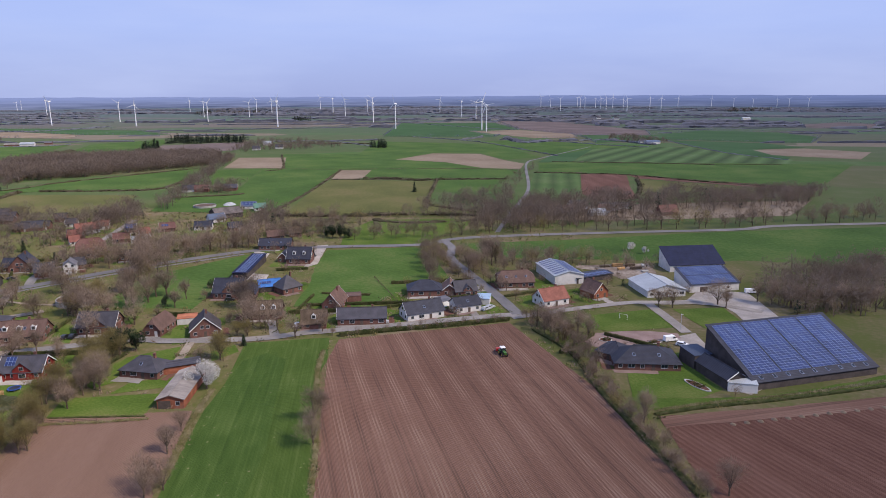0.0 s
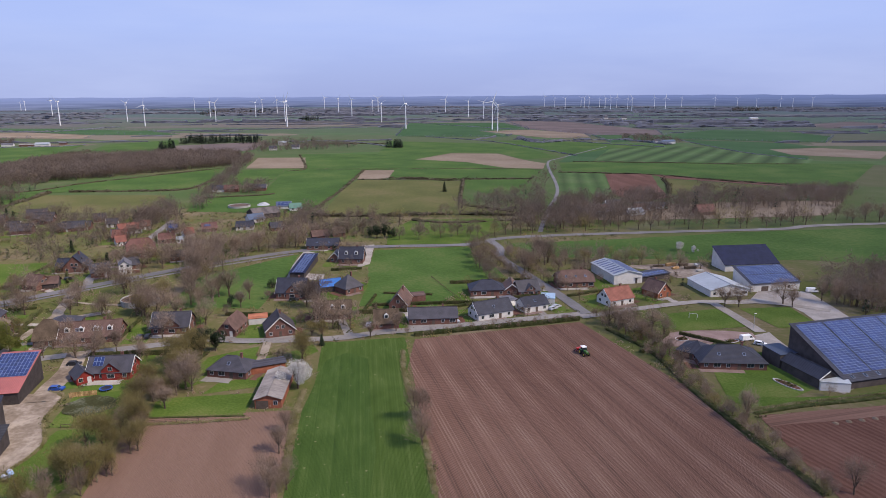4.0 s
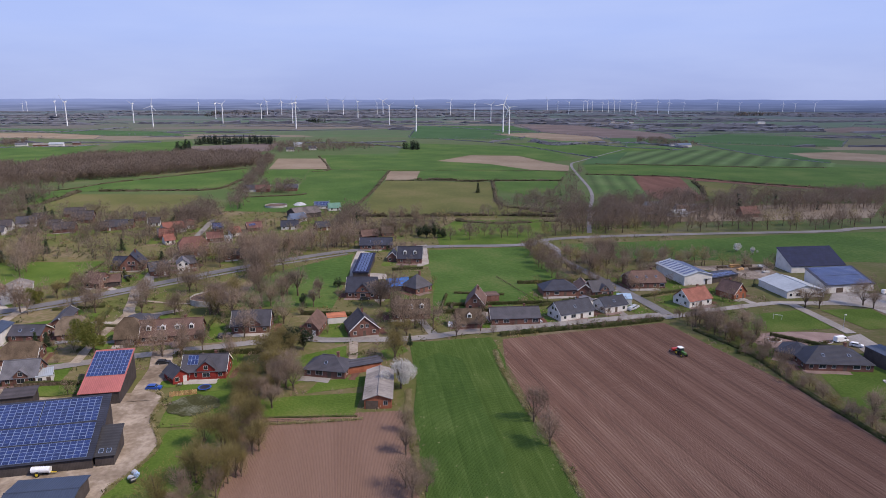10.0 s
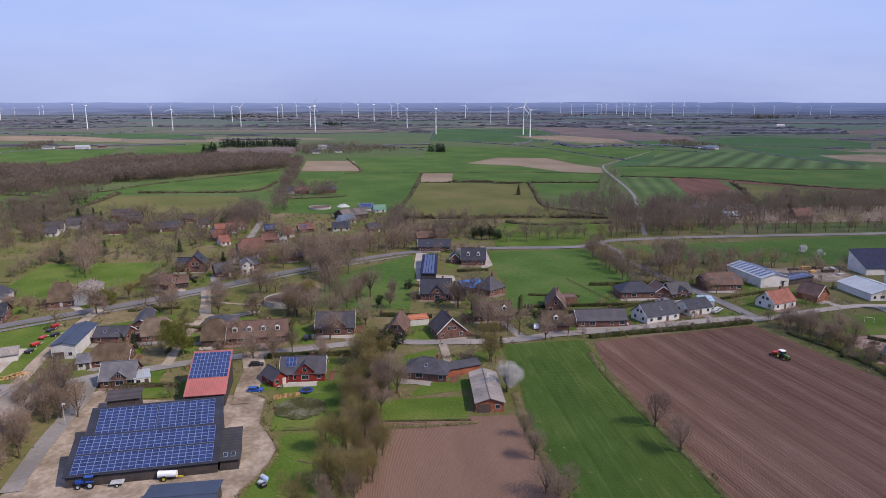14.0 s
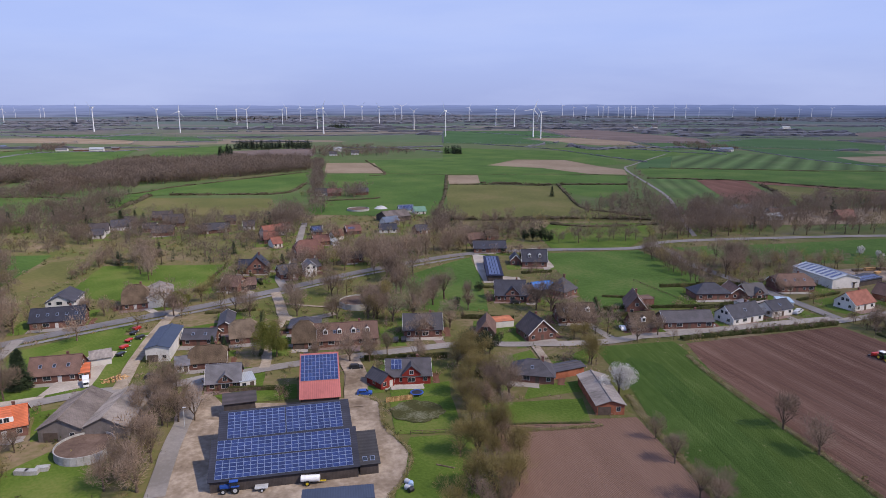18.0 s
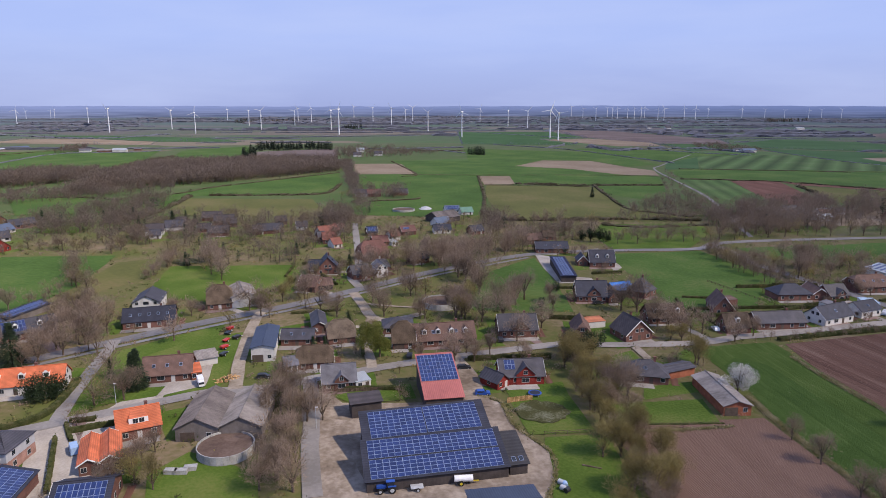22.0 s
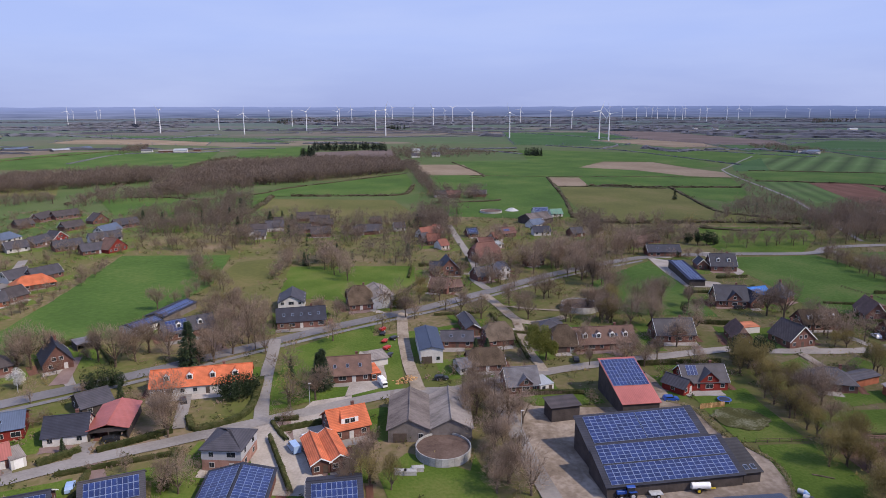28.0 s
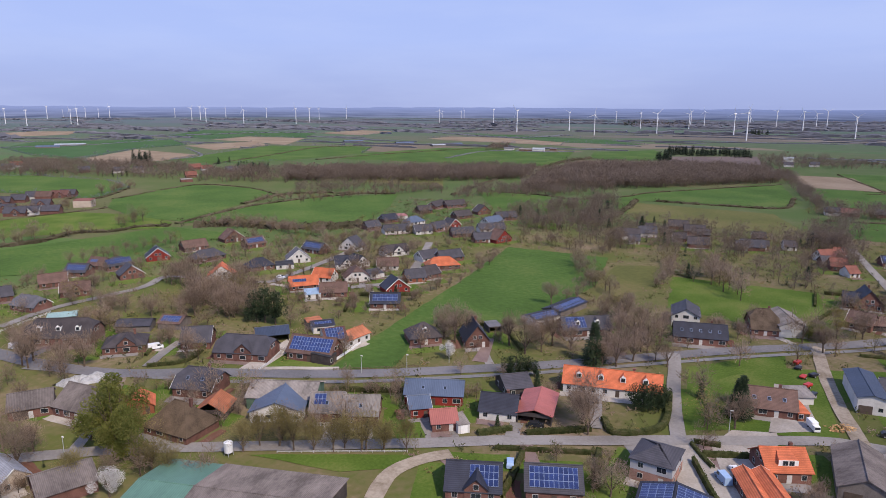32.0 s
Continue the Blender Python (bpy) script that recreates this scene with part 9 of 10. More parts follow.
belt("mixed", [(-340.8, 99.3), (-325.7, 107.0), (-304.6, 120.0)], 3, 5.5, 8)
belt("bare", [(-314.9, 175.2), (-301.4, 189.4), (-287.2, 198.2)], 8, 5, 8)
belt("bare", [(-285.6, 199.2), (-275.9, 211.2), (-266.6, 211.1)], 10, 4, 10)
belt("bare", [(-427.7, 84.6), (-419.3, 89.8), (-420.5, 98.8)], 14, 4, 9)
belt("bare", [(-361.6, 77.1), (-352.7, 76.8), (-348.4, 79.5)], 9, 3.5, 8)
belt("bare", [(-190.2, 148.4), (-188.0, 135.8), (-186.0, 127.1)], 10, 3.5, 9)
belt("bare", [(-602.6, 301.8), (-576.1, 308.3), (-538.2, 312.7), (-503.1, 314.3)], 9, 2.6, 9)
belt("bare", [(-654.5, 401.1), (-643.3, 434.1), (-636.1, 471.3)], 6, 3.5, 7)
belt("bare", [(-619.6, 415.8), (-606.1, 467.5), (-585.7, 509.5), (-563.5, 555.0)], 7, 3.5, 7)
belt("bare", [(-809.7, 356.7), (-822.6, 383.3), (-835.3, 413.3)], 8, 4, 9)
belt("bare", [(-648.2, 261.8), (-648.2, 272.3), (-650.8, 287.2)], 8, 3.5, 11)
belt("bare", [(-636.6, 186.1), (-643.9, 200.8), (-648.1, 214.7)], 9, 4, 11)
belt("bare", [(-637.7, 225.7), (-639.0, 233.8), (-636.7, 239.9)], 8, 4, 11)
belt("bare", [(-501.2, 194.6), (-480.9, 194.9), (-445.4, 183.9), (-431.8, 173.2)], 22, 2.2, 13)
belt("bare", [(-439.9, 159.4), (-446.8, 173.2), (-448.8, 186.9)], 18, 2.6, 12)
belt("bare", [(-480.2, 134.1), (-460.1, 134.4), (-439.5, 132.3)], 16, 3, 9)
belt("bare", [(-373.6, 113.6), (-362.8, 111.6), (-356.8, 112.4)], 10, 3, 12)
belt("bare", [(-395.2, 91.5), (-385.8, 91.2), (-378.6, 91.8)], 10, 3, 10)
belt("bare", [(-335.5, 114.7), (-330.3, 115.4), (-325.9, 117.1)], 8, 3, 9)
belt("bare", [(-449.7, 105.9), (-437.2, 104.7), (-421.2, 103.6)], 14, 3, 13)
belt("bare", [(-454.7, 252.0), (-450.7, 270.1), (-455.5, 301.8)], 10, 4, 8)
belt("bare", [(-567.9, 180.1), (-563.0, 195.4), (-563.1, 215.2), (-566.0, 254.7)], 5, 5, 7)
belt("bare", [(-505.4, 269.9), (-494.4, 296.5), (-476.7, 318.2), (-463.6, 348.8)], 6, 4, 7)
belt("bare", [(-298.4, 246.9), (-284.6, 221.6), (-273.2, 200.7)], 12, 7, 12)
belt("bare", [(-283.1, 355.9), (-265.2, 318.2), (-254.4, 297.0)], 8, 5, 12)
belt("bare", [(-341.6, 329.8), (-324.5, 296.9), (-305.8, 278.3)], 6, 4, 9)
belt("bare", [(-293.3, 297.0), (-292.8, 329.9), (-301.6, 355.9)], 5, 4, 8)
belt("bare", [(-198.9, 318.2), (-184.5, 297.1), (-171.8, 278.5), (-162.1, 278.5)], 8, 5, 12)
belt("bare", [(-174.1, 318.2), (-144.1, 329.9), (-138.0, 297.1)], 10, 4, 14)
belt("bare", [(-6.7, 376.4), (-7.7, 329.9), (-4.3, 297.2), (-4.4, 274.4)], 9, 3, 9)
belt("bare", [(26.3, 318.3), (34.3, 307.5), (41.8, 297.3)], 10, 3.5, 9)
belt("bare", [(-77.8, 234.1), (-67.2, 228.0), (-56.1, 225.1)], 5, 4, 10)
belt("mixed", [(-106.0, 193.0), (-106.0, 171.3), (-106.1, 149.5), (-105.8, 133.3), (-105.9, 125.8)], 7, 4.5, 8.0)
belt("bare", [(-538.0, 152.8), (-520.3, 166.4), (-510.7, 186.0)], 16, 4.5, 7)
belt("bare", [(-515.3, 192.3), (-509.5, 214.2), (-501.5, 240.9)], 16, 4.5, 7)
belt("bare", [(-485.0, 229.8), (-482.1, 246.9), (-481.7, 263.6)], 16, 4.5, 7)
belt("bare", [(-410.6, 176.1), (-406.5, 191.0), (-408.9, 215.2)], 16, 4.5, 7)
belt("bare", [(-469.4, 108.6), (-461.9, 120.4), (-446.9, 132.7), (-433.4, 138.2)], 16, 4.5, 7)
belt("bare", [(-421.3, 230.1), (-415.6, 248.8), (-414.9, 277.2)], 16, 4.5, 7)
belt("bare", [(-481.2, 281.7), (-477.1, 324.4), (-461.0, 372.2)], 16, 4.5, 7)
belt("bare", [(-501.7, 120.6), (-496.5, 130.8), (-490.4, 141.1)], 16, 4.5, 7)
belt("bare", [(-415.7, 78.8), (-409.6, 84.7), (-408.5, 92.0)], 16, 4.5, 7)
belt("bare", [(-434.8, 264.6), (-435.6, 296.4), (-427.7, 319.6)], 16, 4.5, 7)
hedge("brown-green field hedge along the village street", [(-36.8, 221.6), (-16.3, 227.2), (5.5, 232.3), (26.3, 238.5)], 2.2, 1.6)
hedge("clipped dark green garden hedge", [(-285.3, 140.4), (-272.0, 151.5)], 2, 1.5)
hedge("clipped dark green garden hedge", [(-270.9, 158.5), (-265.7, 152.6), (-256.7, 162.4), (-259.6, 184.4)], 2, 1.6)
hedge("clipped dark green garden hedge", [(-295.7, 133.9), (-289.4, 140.7)], 2, 1.6)
hedge("low hedge beside the gravel drive", [(-248.2, 157.4), (-245.0, 152.6), (-241.6, 148.1)], 1.2, 1.1)
hedge("low clipped garden hedge", [(-247.8, 158.5), (-241.8, 159.8)], 1.5, 1.4)
hedge("dense green garden hedge", [(-55.9, 256.7), (-16.1, 259.7), (3.8, 257.7)], 1.4, 1.4)
hedge("dense green garden hedge", [(-67.1, 316.9), (-82.2, 313.9)], 1.4, 1.5)
hedge("dense green garden hedge", [(-183.1, 230.7), (-164.9, 229.0)], 1.5, 1.2)
hedge("dense green garden hedge", [(-181.8, 179.5), (-164.8, 179.6)], 1.5, 1.4)
hedge("dense green garden hedge", [(-266.6, 141.9), (-261.6, 125.0)], 1.8, 1.5)
hedge("dense green garden hedge", [(-281.8, 131.0), (-279.3, 119.4), (-278.3, 111.7)], 1.6, 1.4)
hedge("brown leafy beech hedge", [(-406.7, 118.1), (-400.0, 127.9), (-406.6, 142.5)], 1.6, 1.4)
hedge("rough scrub along the field edge", [(34.6, 227.2), (44.1, 204.9), (47.1, 176.0), (51.0, 153.5), (54.5, 136.8), (56.9, 121.4)], 1.8, 0.9)
hedge("rough scrub along the field edge", [(58.9, 159.9), (74.4, 164.2), (91.7, 167.6), (110.1, 171.9), (133.3, 177.9)], 1.4, 0.6)
hedge("low rough grass bank at the garden edge", [(-106.1, 158.6), (-80.4, 159.7)], 0.8, 0.35)
verge("pale rough grass along the field edge", [(-40.0, 206.5), (-38.4, 187.6), (-33.9, 161.1), (-30.6, 143.4), (-28.5, 127.0), (-27.8, 122.9)], 1.5, 0.5)
verge("pale rough grass along the field edge", [(-67.5, 175.8), (-66.4, 158.6), (-63.7, 137.1), (-62.5, 123.6)], 1.8, 0.6)
verge("pale rough grass along the field edge", [(46.5, 185.0), (50.1, 161.6), (52.9, 144.8), (55.7, 128.4), (57.1, 121.8)], 1.6, 0.5)
verge("pale rough grass along the field edge", [(60.4, 162.2), (75.2, 166.3), (92.7, 169.8), (111.3, 174.2), (135.3, 181.2)], 1.4, 0.4)
verge("pale rough grass along the field edge", [(-111.8, 153.9), (-91.9, 155.9), (-78.9, 157.9)], 1.2, 0.4)
verge("pale rough grass along the field edge", [(-142.3, 175.2), (-136.7, 171.6), (-134.0, 157.6), (-126.9, 144.9), (-127.3, 134.0), (-130.2, 126.1)], 1.0, 0.35)
wood("bare brown wood behind the main road", [(25.5, 476.4), (78.9, 516.6), (153.4, 544.5), (136.5, 458.5), (81.3, 428.1), (24.0, 406.7)], 6.5, 12.5, 0.015)
wood("bare wood beside the farm", [(140.0, 276.0), (150.0, 290.0), (180.0, 302.0), (219.7, 312.7), (179.9, 246.0), (157.0, 240.0), (140.0, 243.5), (137.0, 256.0)], 4.6, 11.5, 0.03)
wood("bare brown plantation of straight young trees", [(-488.1, 571.6), (-468.5, 625.1), (-431.7, 660.4), (-388.7, 694.7), (-341.7, 755.9), (-284.4, 814.4), (-301.6, 915.8), (-368.8, 961.4), (-424.3, 933.0), (-488.6, 897.7), (-540.8, 849.4), (-526.7, 720.4)], 5.2, 13.5, 0.0)
wood("bare brown plantation of straight young trees", [(-748.3, 527.3), (-677.1, 575.0), (-603.0, 624.6), (-536.8, 696.8), (-570.0, 805.7), (-667.0, 730.3), (-752.7, 671.9), (-798.3, 597.5)], 5.2, 12.5, 0.0)
wood("dark conifer wood", [(-494.0, 1186.3), (-359.9, 1201.7), (-376.9, 1298.5), (-520.1, 1315.5)], 9.0, 11.5, 1.0)
wood("bare brown trees round the far farm", [(-322.3, 991.5), (-296.8, 1012.5), (-146.2, 1106.4), (-264.7, 1248.8), (-358.6, 1248.3)], 12.0, 10.0, 0.06)
wood("bare trees along the farm lane", [(-220.3, 494.1), (-209.0, 494.2), (-286.2, 915.9), (-298.5, 915.8)], 6.0, 11.0, 0.02)
wood("bare brown hedge trees", [(-223.0, 572.9), (-188.3, 580.2), (-193.1, 630.7), (-231.2, 634.8)], 6.0, 9.0, 0.02)
wood("bare trees along the far lane", [(44.0, 599.8), (64.3, 600.0), (103.6, 758.2), (109.3, 816.4), (87.0, 758.1)], 7.5, 5.0, 0.0)
wood("bare brown trees round the cottages", [(-34.2, 470.1), (32.4, 574.2), (58.9, 581.4), (55.6, 511.8), (99.1, 512.0), (123.8, 523.6), (99.8, 461.4), (69.2, 439.5), (31.7, 439.3), (17.9, 456.5)], 7.4, 10.0, 0.05)
wood("bare brown shelter wood", [(141.2, 480.7), (199.7, 481.0), (273.6, 496.6), (334.0, 575.8), (247.1, 555.1), (202.7, 575.1), (170.9, 541.9)], 6.4, 11.5, 0.03)
wood("bare trees among the far cottages", [(95.9, 461.4), (138.7, 475.8), (166.8, 529.7), (156.4, 535.7), (119.2, 503.9)], 9.0, 9.0, 0.08)
wood("bare brown trees behind the village farm", [(-128.0, 398.0), (-112.0, 402.0), (-106.0, 432.0), (-118.0, 480.0), (-132.0, 470.0), (-124.0, 430.0)], 6.0, 11.5, 0.06)
wood("bare village trees", [(-393.5, 458.9), (-347.3, 478.2), (-250.6, 469.0), (-222.6, 488.9), (-206.2, 446.6), (-204.6, 370.7), (-233.4, 370.6), (-280.0, 382.8), (-301.2, 358.5), (-332.4, 370.1), (-361.1, 385.6)], 8.4, 9.5, 0.09)
wood("bare village trees", [(-299.8, 355.7), (-265.3, 370.4), (-234.3, 363.2), (-218.5, 330.1), (-229.9, 330.0), (-261.4, 329.9), (-287.0, 318.0)], 8.5, 9.5, 0.14)
wood("bare trees before the village lane", [(-217.4, 370.6), (-207.8, 370.7), (-220.6, 442.2), (-218.0, 476.4), (-240.6, 494.0), (-239.5, 442.1)], 6.0, 12.0, 0.05)
wood("bare trees behind the yard farm", [(-114.9, 403.9), (-95.6, 442.8), (-76.3, 447.2), (-54.6, 438.8), (-59.4, 404.2), (-95.2, 383.7)], 8.5, 9.0, 0.12)
wood("bare trees of the far village", [(-1057.2, 390.5), (-978.4, 443.8), (-862.6, 477.8), (-861.6, 507.5), (-978.9, 584.5), (-1088.9, 550.9), (-1231.8, 521.1), (-1230.9, 474.9)], 8.0, 11.0, 0.06)
wood("bare trees of the far village", [(-823.7, 476.7), (-740.5, 519.3), (-698.6, 602.5), (-748.1, 666.0), (-851.3, 632.5), (-910.3, 555.6)], 8.0, 11.0, 0.04)
wood("bare trees beyond the estate", [(-659.5, 451.1), (-628.1, 512.2), (-546.2, 530.7), (-573.6, 576.0), (-670.3, 566.3), (-709.0, 503.3)], 7.5, 8.0, 0.03)
wood("bare brown trees behind the estate", [(-441.8, 486.6), (-404.3, 556.9), (-415.2, 632.2), (-387.7, 567.7), (-359.7, 453.2), (-359.7, 422.7), (-377.1, 416.4), (-400.9, 396.2), (-441.4, 459.5)], 6.6, 10.5, 0.06)
wood("bare brown trees behind the estate", [(-525.2, 511.8), (-422.6, 612.2), (-418.3, 651.3), (-443.0, 711.8), (-479.6, 610.6), (-558.7, 603.5)], 7.0, 8.5, 0.02)
wood("dark conifer clump", [(-1069.0, 564.7), (-1062.2, 591.6), (-1113.5, 628.4), (-1125.8, 607.2)], 8.0, 13.0, 1.0)
wood("dark conifer clump", [(-972.7, 631.1), (-972.3, 653.8), (-1019.8, 693.7), (-1023.9, 678.1)], 9.0, 8.0, 1.0)
wood("dark conifer row", [(-878.8, 577.1), (-844.2, 600.6), (-877.9, 633.8), (-911.2, 610.9)], 8.0, 9.0, 1.0)
wood("dark conifer pair on the plain", [(-120.3, 1081.7), (-94.9, 1081.8), (-93.8, 1132.6), (-120.4, 1132.5)], 7.0, 12.0, 1.0)
wood("dark conifer clump", [(-469.7, 1033.4), (-453.4, 1056.3), (-478.6, 1130.6), (-495.0, 1117.4)], 8.0, 13.0, 1.0)
wood("dark conifer clump on the plain", [(151.0, 471.0), (159.0, 471.1), (166.6, 485.8), (160.0, 485.8)], 6.0, 13.0, 1.0)
wood("dark distant wood", [(1243.3, 3048.3), (1547.6, 3250.4), (1729.4, 3606.8), (1520.7, 3605.7)], 22.0, 13.0, 0.6)
wood("dark distant wood", [(-1085.3, 2945.1), (-803.9, 2946.6), (-896.9, 3348.3), (-1202.6, 3346.8)], 22.0, 13.0, 0.6)
wood("dark distant conifer row", [(-499.9, 2214.8), (-435.5, 2215.1), (-458.4, 2376.5), (-527.5, 2376.1)], 18.0, 14.0, 1.0)
wood("bare copse on the plain", [(-799.2, 1101.5), (-779.0, 1155.3), (-826.1, 1253.0), (-854.5, 1232.2)], 8.0, 10.0, 0.0)
wood("bare trees round the plain farm", [(304.4, 1251.7), (337.5, 1162.0), (364.8, 1135.0), (404.5, 1205.6), (390.3, 1356.9), (346.6, 1395.6)], 9.0, 8.0, 0.25)
HEDGEROWS = []


def hedgerow(line, h, width=2.0, gap=1.6):
    """A field hedge: a lumpy bank of bare bushes along a line, with gaps and a taller tree here and there."""
    rnd = random.Random(500 + len(HEDGEROWS))
    HEDGEROWS.append(len(line))
    pts = smooth_line(line, gap * 1.4)
    verts, faces, places = [], [], []
    run = h
    for i, p in enumerate(pts):
        d = (pts[min(i + 1, len(pts) - 1)] - pts[max(i - 1, 0)]).normalized()
        s = Vector((-d.y, d.x, 0))
        run = 0.1 if rnd.random() < 0.05 else 0.55 * run + 0.45 * h * rnd.uniform(0.35, 1.25)
        for u, z in ((-0.6, 0), (-0.5, 0.7), (0.05, 1), (0.5, 0.65), (0.6, 0)):
            q = p + s * u * (width + 0.6) * rnd.uniform(0.6, 1.3)
            verts.append((q.x + rnd.uniform(-0.4, 0.4) * gap, q.y + rnd.uniform(-0.4, 0.4) * gap, z * run * rnd.uniform(0.7, 1.2)))
        if i:
            k = 5 * i
            faces += [(k - 5 + j, k + j, k + j + 1, k - 4 + j) for j in range(4)]
        if rnd.random() < 0.7:
            tall = rnd.uniform(1.5, 2.4) if rnd.random() < 0.08 else rnd.uniform(0.7, 1.3)
            places.append((p.x + rnd.gauss(0, 0.4) * width, p.y + rnd.gauss(0, 0.4) * width, h * tall, False))
    # beyond 1250 m the hedge takes the wood colour with painted haze
    tagged(new("hedgerow", mesh_of("hedgerow", verts, faces, [M_COPSE_HAZE if pts[0].length > 1250 else M_ROW])), "brown-green field hedge between the fields", "hedge", kind="stuff")
    if pts[0].length < 1250:
        scatter("brown-green bushes of a field hedge", places, "hedgerow", BUSHES)



hedgerow([(-6.1, 672.0), (-9.4, 607.3), (-11.7, 522.9), (6.6, 497.9), (24.7, 480.1)], 2.0, 2.0, 1.6)
hedgerow([(-114.4, 676.2), (-61.3, 676.5), (-7.6, 662.6)], 1.1, 2.0, 1.6)
hedgerow([(-83.6, 686.2), (-21.3, 676.7), (64.4, 677.1)], 2.3, 2.0, 1.6)
hedgerow([(-118.4, 763.1), (-119.9, 599.0), (-126.6, 484.3)], 1.4, 2.0, 1.6)
hedgerow([(-120.7, 467.3), (-74.7, 465.2), (-22.2, 470.1), (24.5, 465.7)], 3.1, 3, 1.6)
hedgerow([(-47.7, 447.4), (-20.8, 439.0), (23.0, 447.7)], 1.8, 2.0, 1.6)
hedgerow([(-207.3, 781.4), (-122.3, 775.5), (18.8, 776.2), (86.0, 764.1)], 0.7, 2.0, 1.6)
hedgerow([(-61.2, 1373.8), (56.8, 1234.5), (120.8, 1059.2), (160.0, 936.0)], 1.8, 2.0, 1.6)
hedgerow([(106.5, 1283.8), (201.2, 1235.3), (270.1, 1134.5), (334.4, 1084.0)], 1.8, 2.0, 1.6)
hedgerow([(123.6, 1318.8), (143.0, 1204.3), (196.0, 1235.2)], 4.8, 14, 2)
hedgerow([(139.3, 852.9), (240.4, 838.5), (330.5, 810.7)], 1.1, 2.0, 1.6)
hedgerow([(101.2, 734.8), (149.8, 723.9), (197.6, 708.0), (248.4, 659.3), (291.7, 624.9), (335.1, 590.1)], 1.6, 2.0, 1.6)
hedgerow([(197.0, 673.0), (184.5, 616.2), (160.4, 541.8)], 2.4, 3, 1.6)
hedgerow([(165.5, 845.5), (334.3, 817.6), (410.8, 811.1)], 1.0, 2.0, 1.6)
hedgerow([(412.0, 1252.3), (409.5, 1109.2), (414.6, 965.4), (448.4, 869.9)], 1.2, 2.0, 1.6)
hedgerow([(-101.7, 2032.7), (119.7, 1683.5), (184.5, 1655.3)], 2.0, 4, 2.5)
hedgerow([(215.7, 1251.3), (309.6, 1251.7), (355.4, 1134.9)], 4.1, 10, 3)
hedgerow([(-316.9, 1248.5), (-212.5, 1249.1), (-124.1, 1132.5)], 2.0, 4, 1.6)
hedgerow([(-252.6, 1187.5), (-124.4, 1188.1)], 2.0, 4, 2.2)
hedgerow([(-212.5, 1249.1), (-124.9, 1282.6)], 2.7, 5, 2.2)
hedgerow([(-432.7, 568.4), (-397.6, 609.2), (-387.0, 647.0), (-342.2, 715.9), (-283.0, 800.7)], 1.4, 2.0, 1.6)
hedgerow([(-365.5, 594.0), (-316.3, 598.0), (-265.8, 609.9), (-262.6, 685.2)], 2.0, 3, 1.6)
hedgerow([(-381.6, 590.1), (-373.5, 529.9), (-372.8, 488.1), (-389.6, 458.9)], 2.7, 4, 1.6)
hedgerow([(-531.8, 571.3), (-477.7, 578.7), (-430.8, 564.9)], 1.6, 2.0, 1.6)
hedgerow([(-619.1, 812.7), (-580.6, 856.9), (-590.2, 950.8), (-581.3, 1044.1)], 3.4, 6, 1.6)
hedgerow([(-660.0, 1185.4), (-693.7, 1143.0), (-794.6, 1103.1), (-772.6, 913.4)], 2.0, 4, 1.6)
hedgerow([(-232.7, 555.9), (-185.1, 569.6), (-177.4, 580.2)], 1.4, 2.0, 1.6)
hedgerow([(-233.1, 962.1), (-190.7, 788.0), (-204.5, 756.6)], 1.1, 2.0, 1.6)
hedgerow([(-772.5, 344.8), (-800.5, 454.3), (-736.4, 467.7), (-674.5, 446.0)], 1.2, 2.0, 1.6)
hedgerow([(-830.6, 399.5), (-788.7, 334.1), (-863.8, 325.8)], 1.4, 2.0, 1.6)
hedgerow([(-620.2, 293.1), (-640.8, 378.7), (-631.6, 450.8), (-614.8, 495.2)], 1.8, 3, 1.6)
hedgerow([(-654.4, 385.1), (-671.6, 443.1), (-653.1, 474.9), (-585.7, 509.5)], 2.2, 4, 1.6)
hedgerow([(-730.6, 312.6), (-730.6, 284.7), (-734.0, 256.9), (-740.1, 207.7)], 1.1, 2.0, 1.6)
hedgerow([(-648.0, 168.0), (-636.8, 205.3), (-645.1, 234.5), (-631.3, 252.8), (-630.7, 273.1), (-616.5, 284.8)], 2.4, 4, 1.6)
hedgerow([(-603.8, 295.6), (-582.9, 314.5), (-550.3, 324.9), (-517.8, 345.9), (-503.7, 365.6)], 4.1, 14, 1.6)
hedgerow([(-537.0, 531.8), (-563.6, 664.6), (-566.4, 698.9)], 2.0, 3, 1.6)
hedgerow([(-990.4, 641.3), (-1045.2, 804.5), (-1116.6, 995.7), (-1073.4, 1120.7)], 1.6, 3, 1.6)
hedgerow([(-920.9, 775.8), (-900.5, 956.5), (-846.4, 1191.9)], 1.6, 3, 1.6)
hedgerow([(-1100.8, 650.2), (-1127.8, 730.6), (-1316.3, 850.8)], 1.5, 3, 1.6)
hedgerow([(-1592.2, 650.5), (-1544.8, 775.0), (-1613.6, 1037.2)], 2.0, 5, 2.5)
hedgerow([(-1756.3, 1197.9), (-1727.4, 1412.3), (-1615.0, 1555.7)], 3.4, 10, 3)
hedgerow([(-2921.9, 1418.2), (-2613.4, 1498.9), (-2185.4, 1536.4), (-2086.4, 1955.6)], 4.8, 30, 3)
hedgerow([(-2398.4, 2358.7), (-2088.3, 2383.2), (-1608.3, 2185.1)], 4.8, 30, 3)
hedgerow([(-1290.6, 1760.2), (-1000.7, 1615.4), (-917.6, 1852.8)], 3.4, 14, 3)


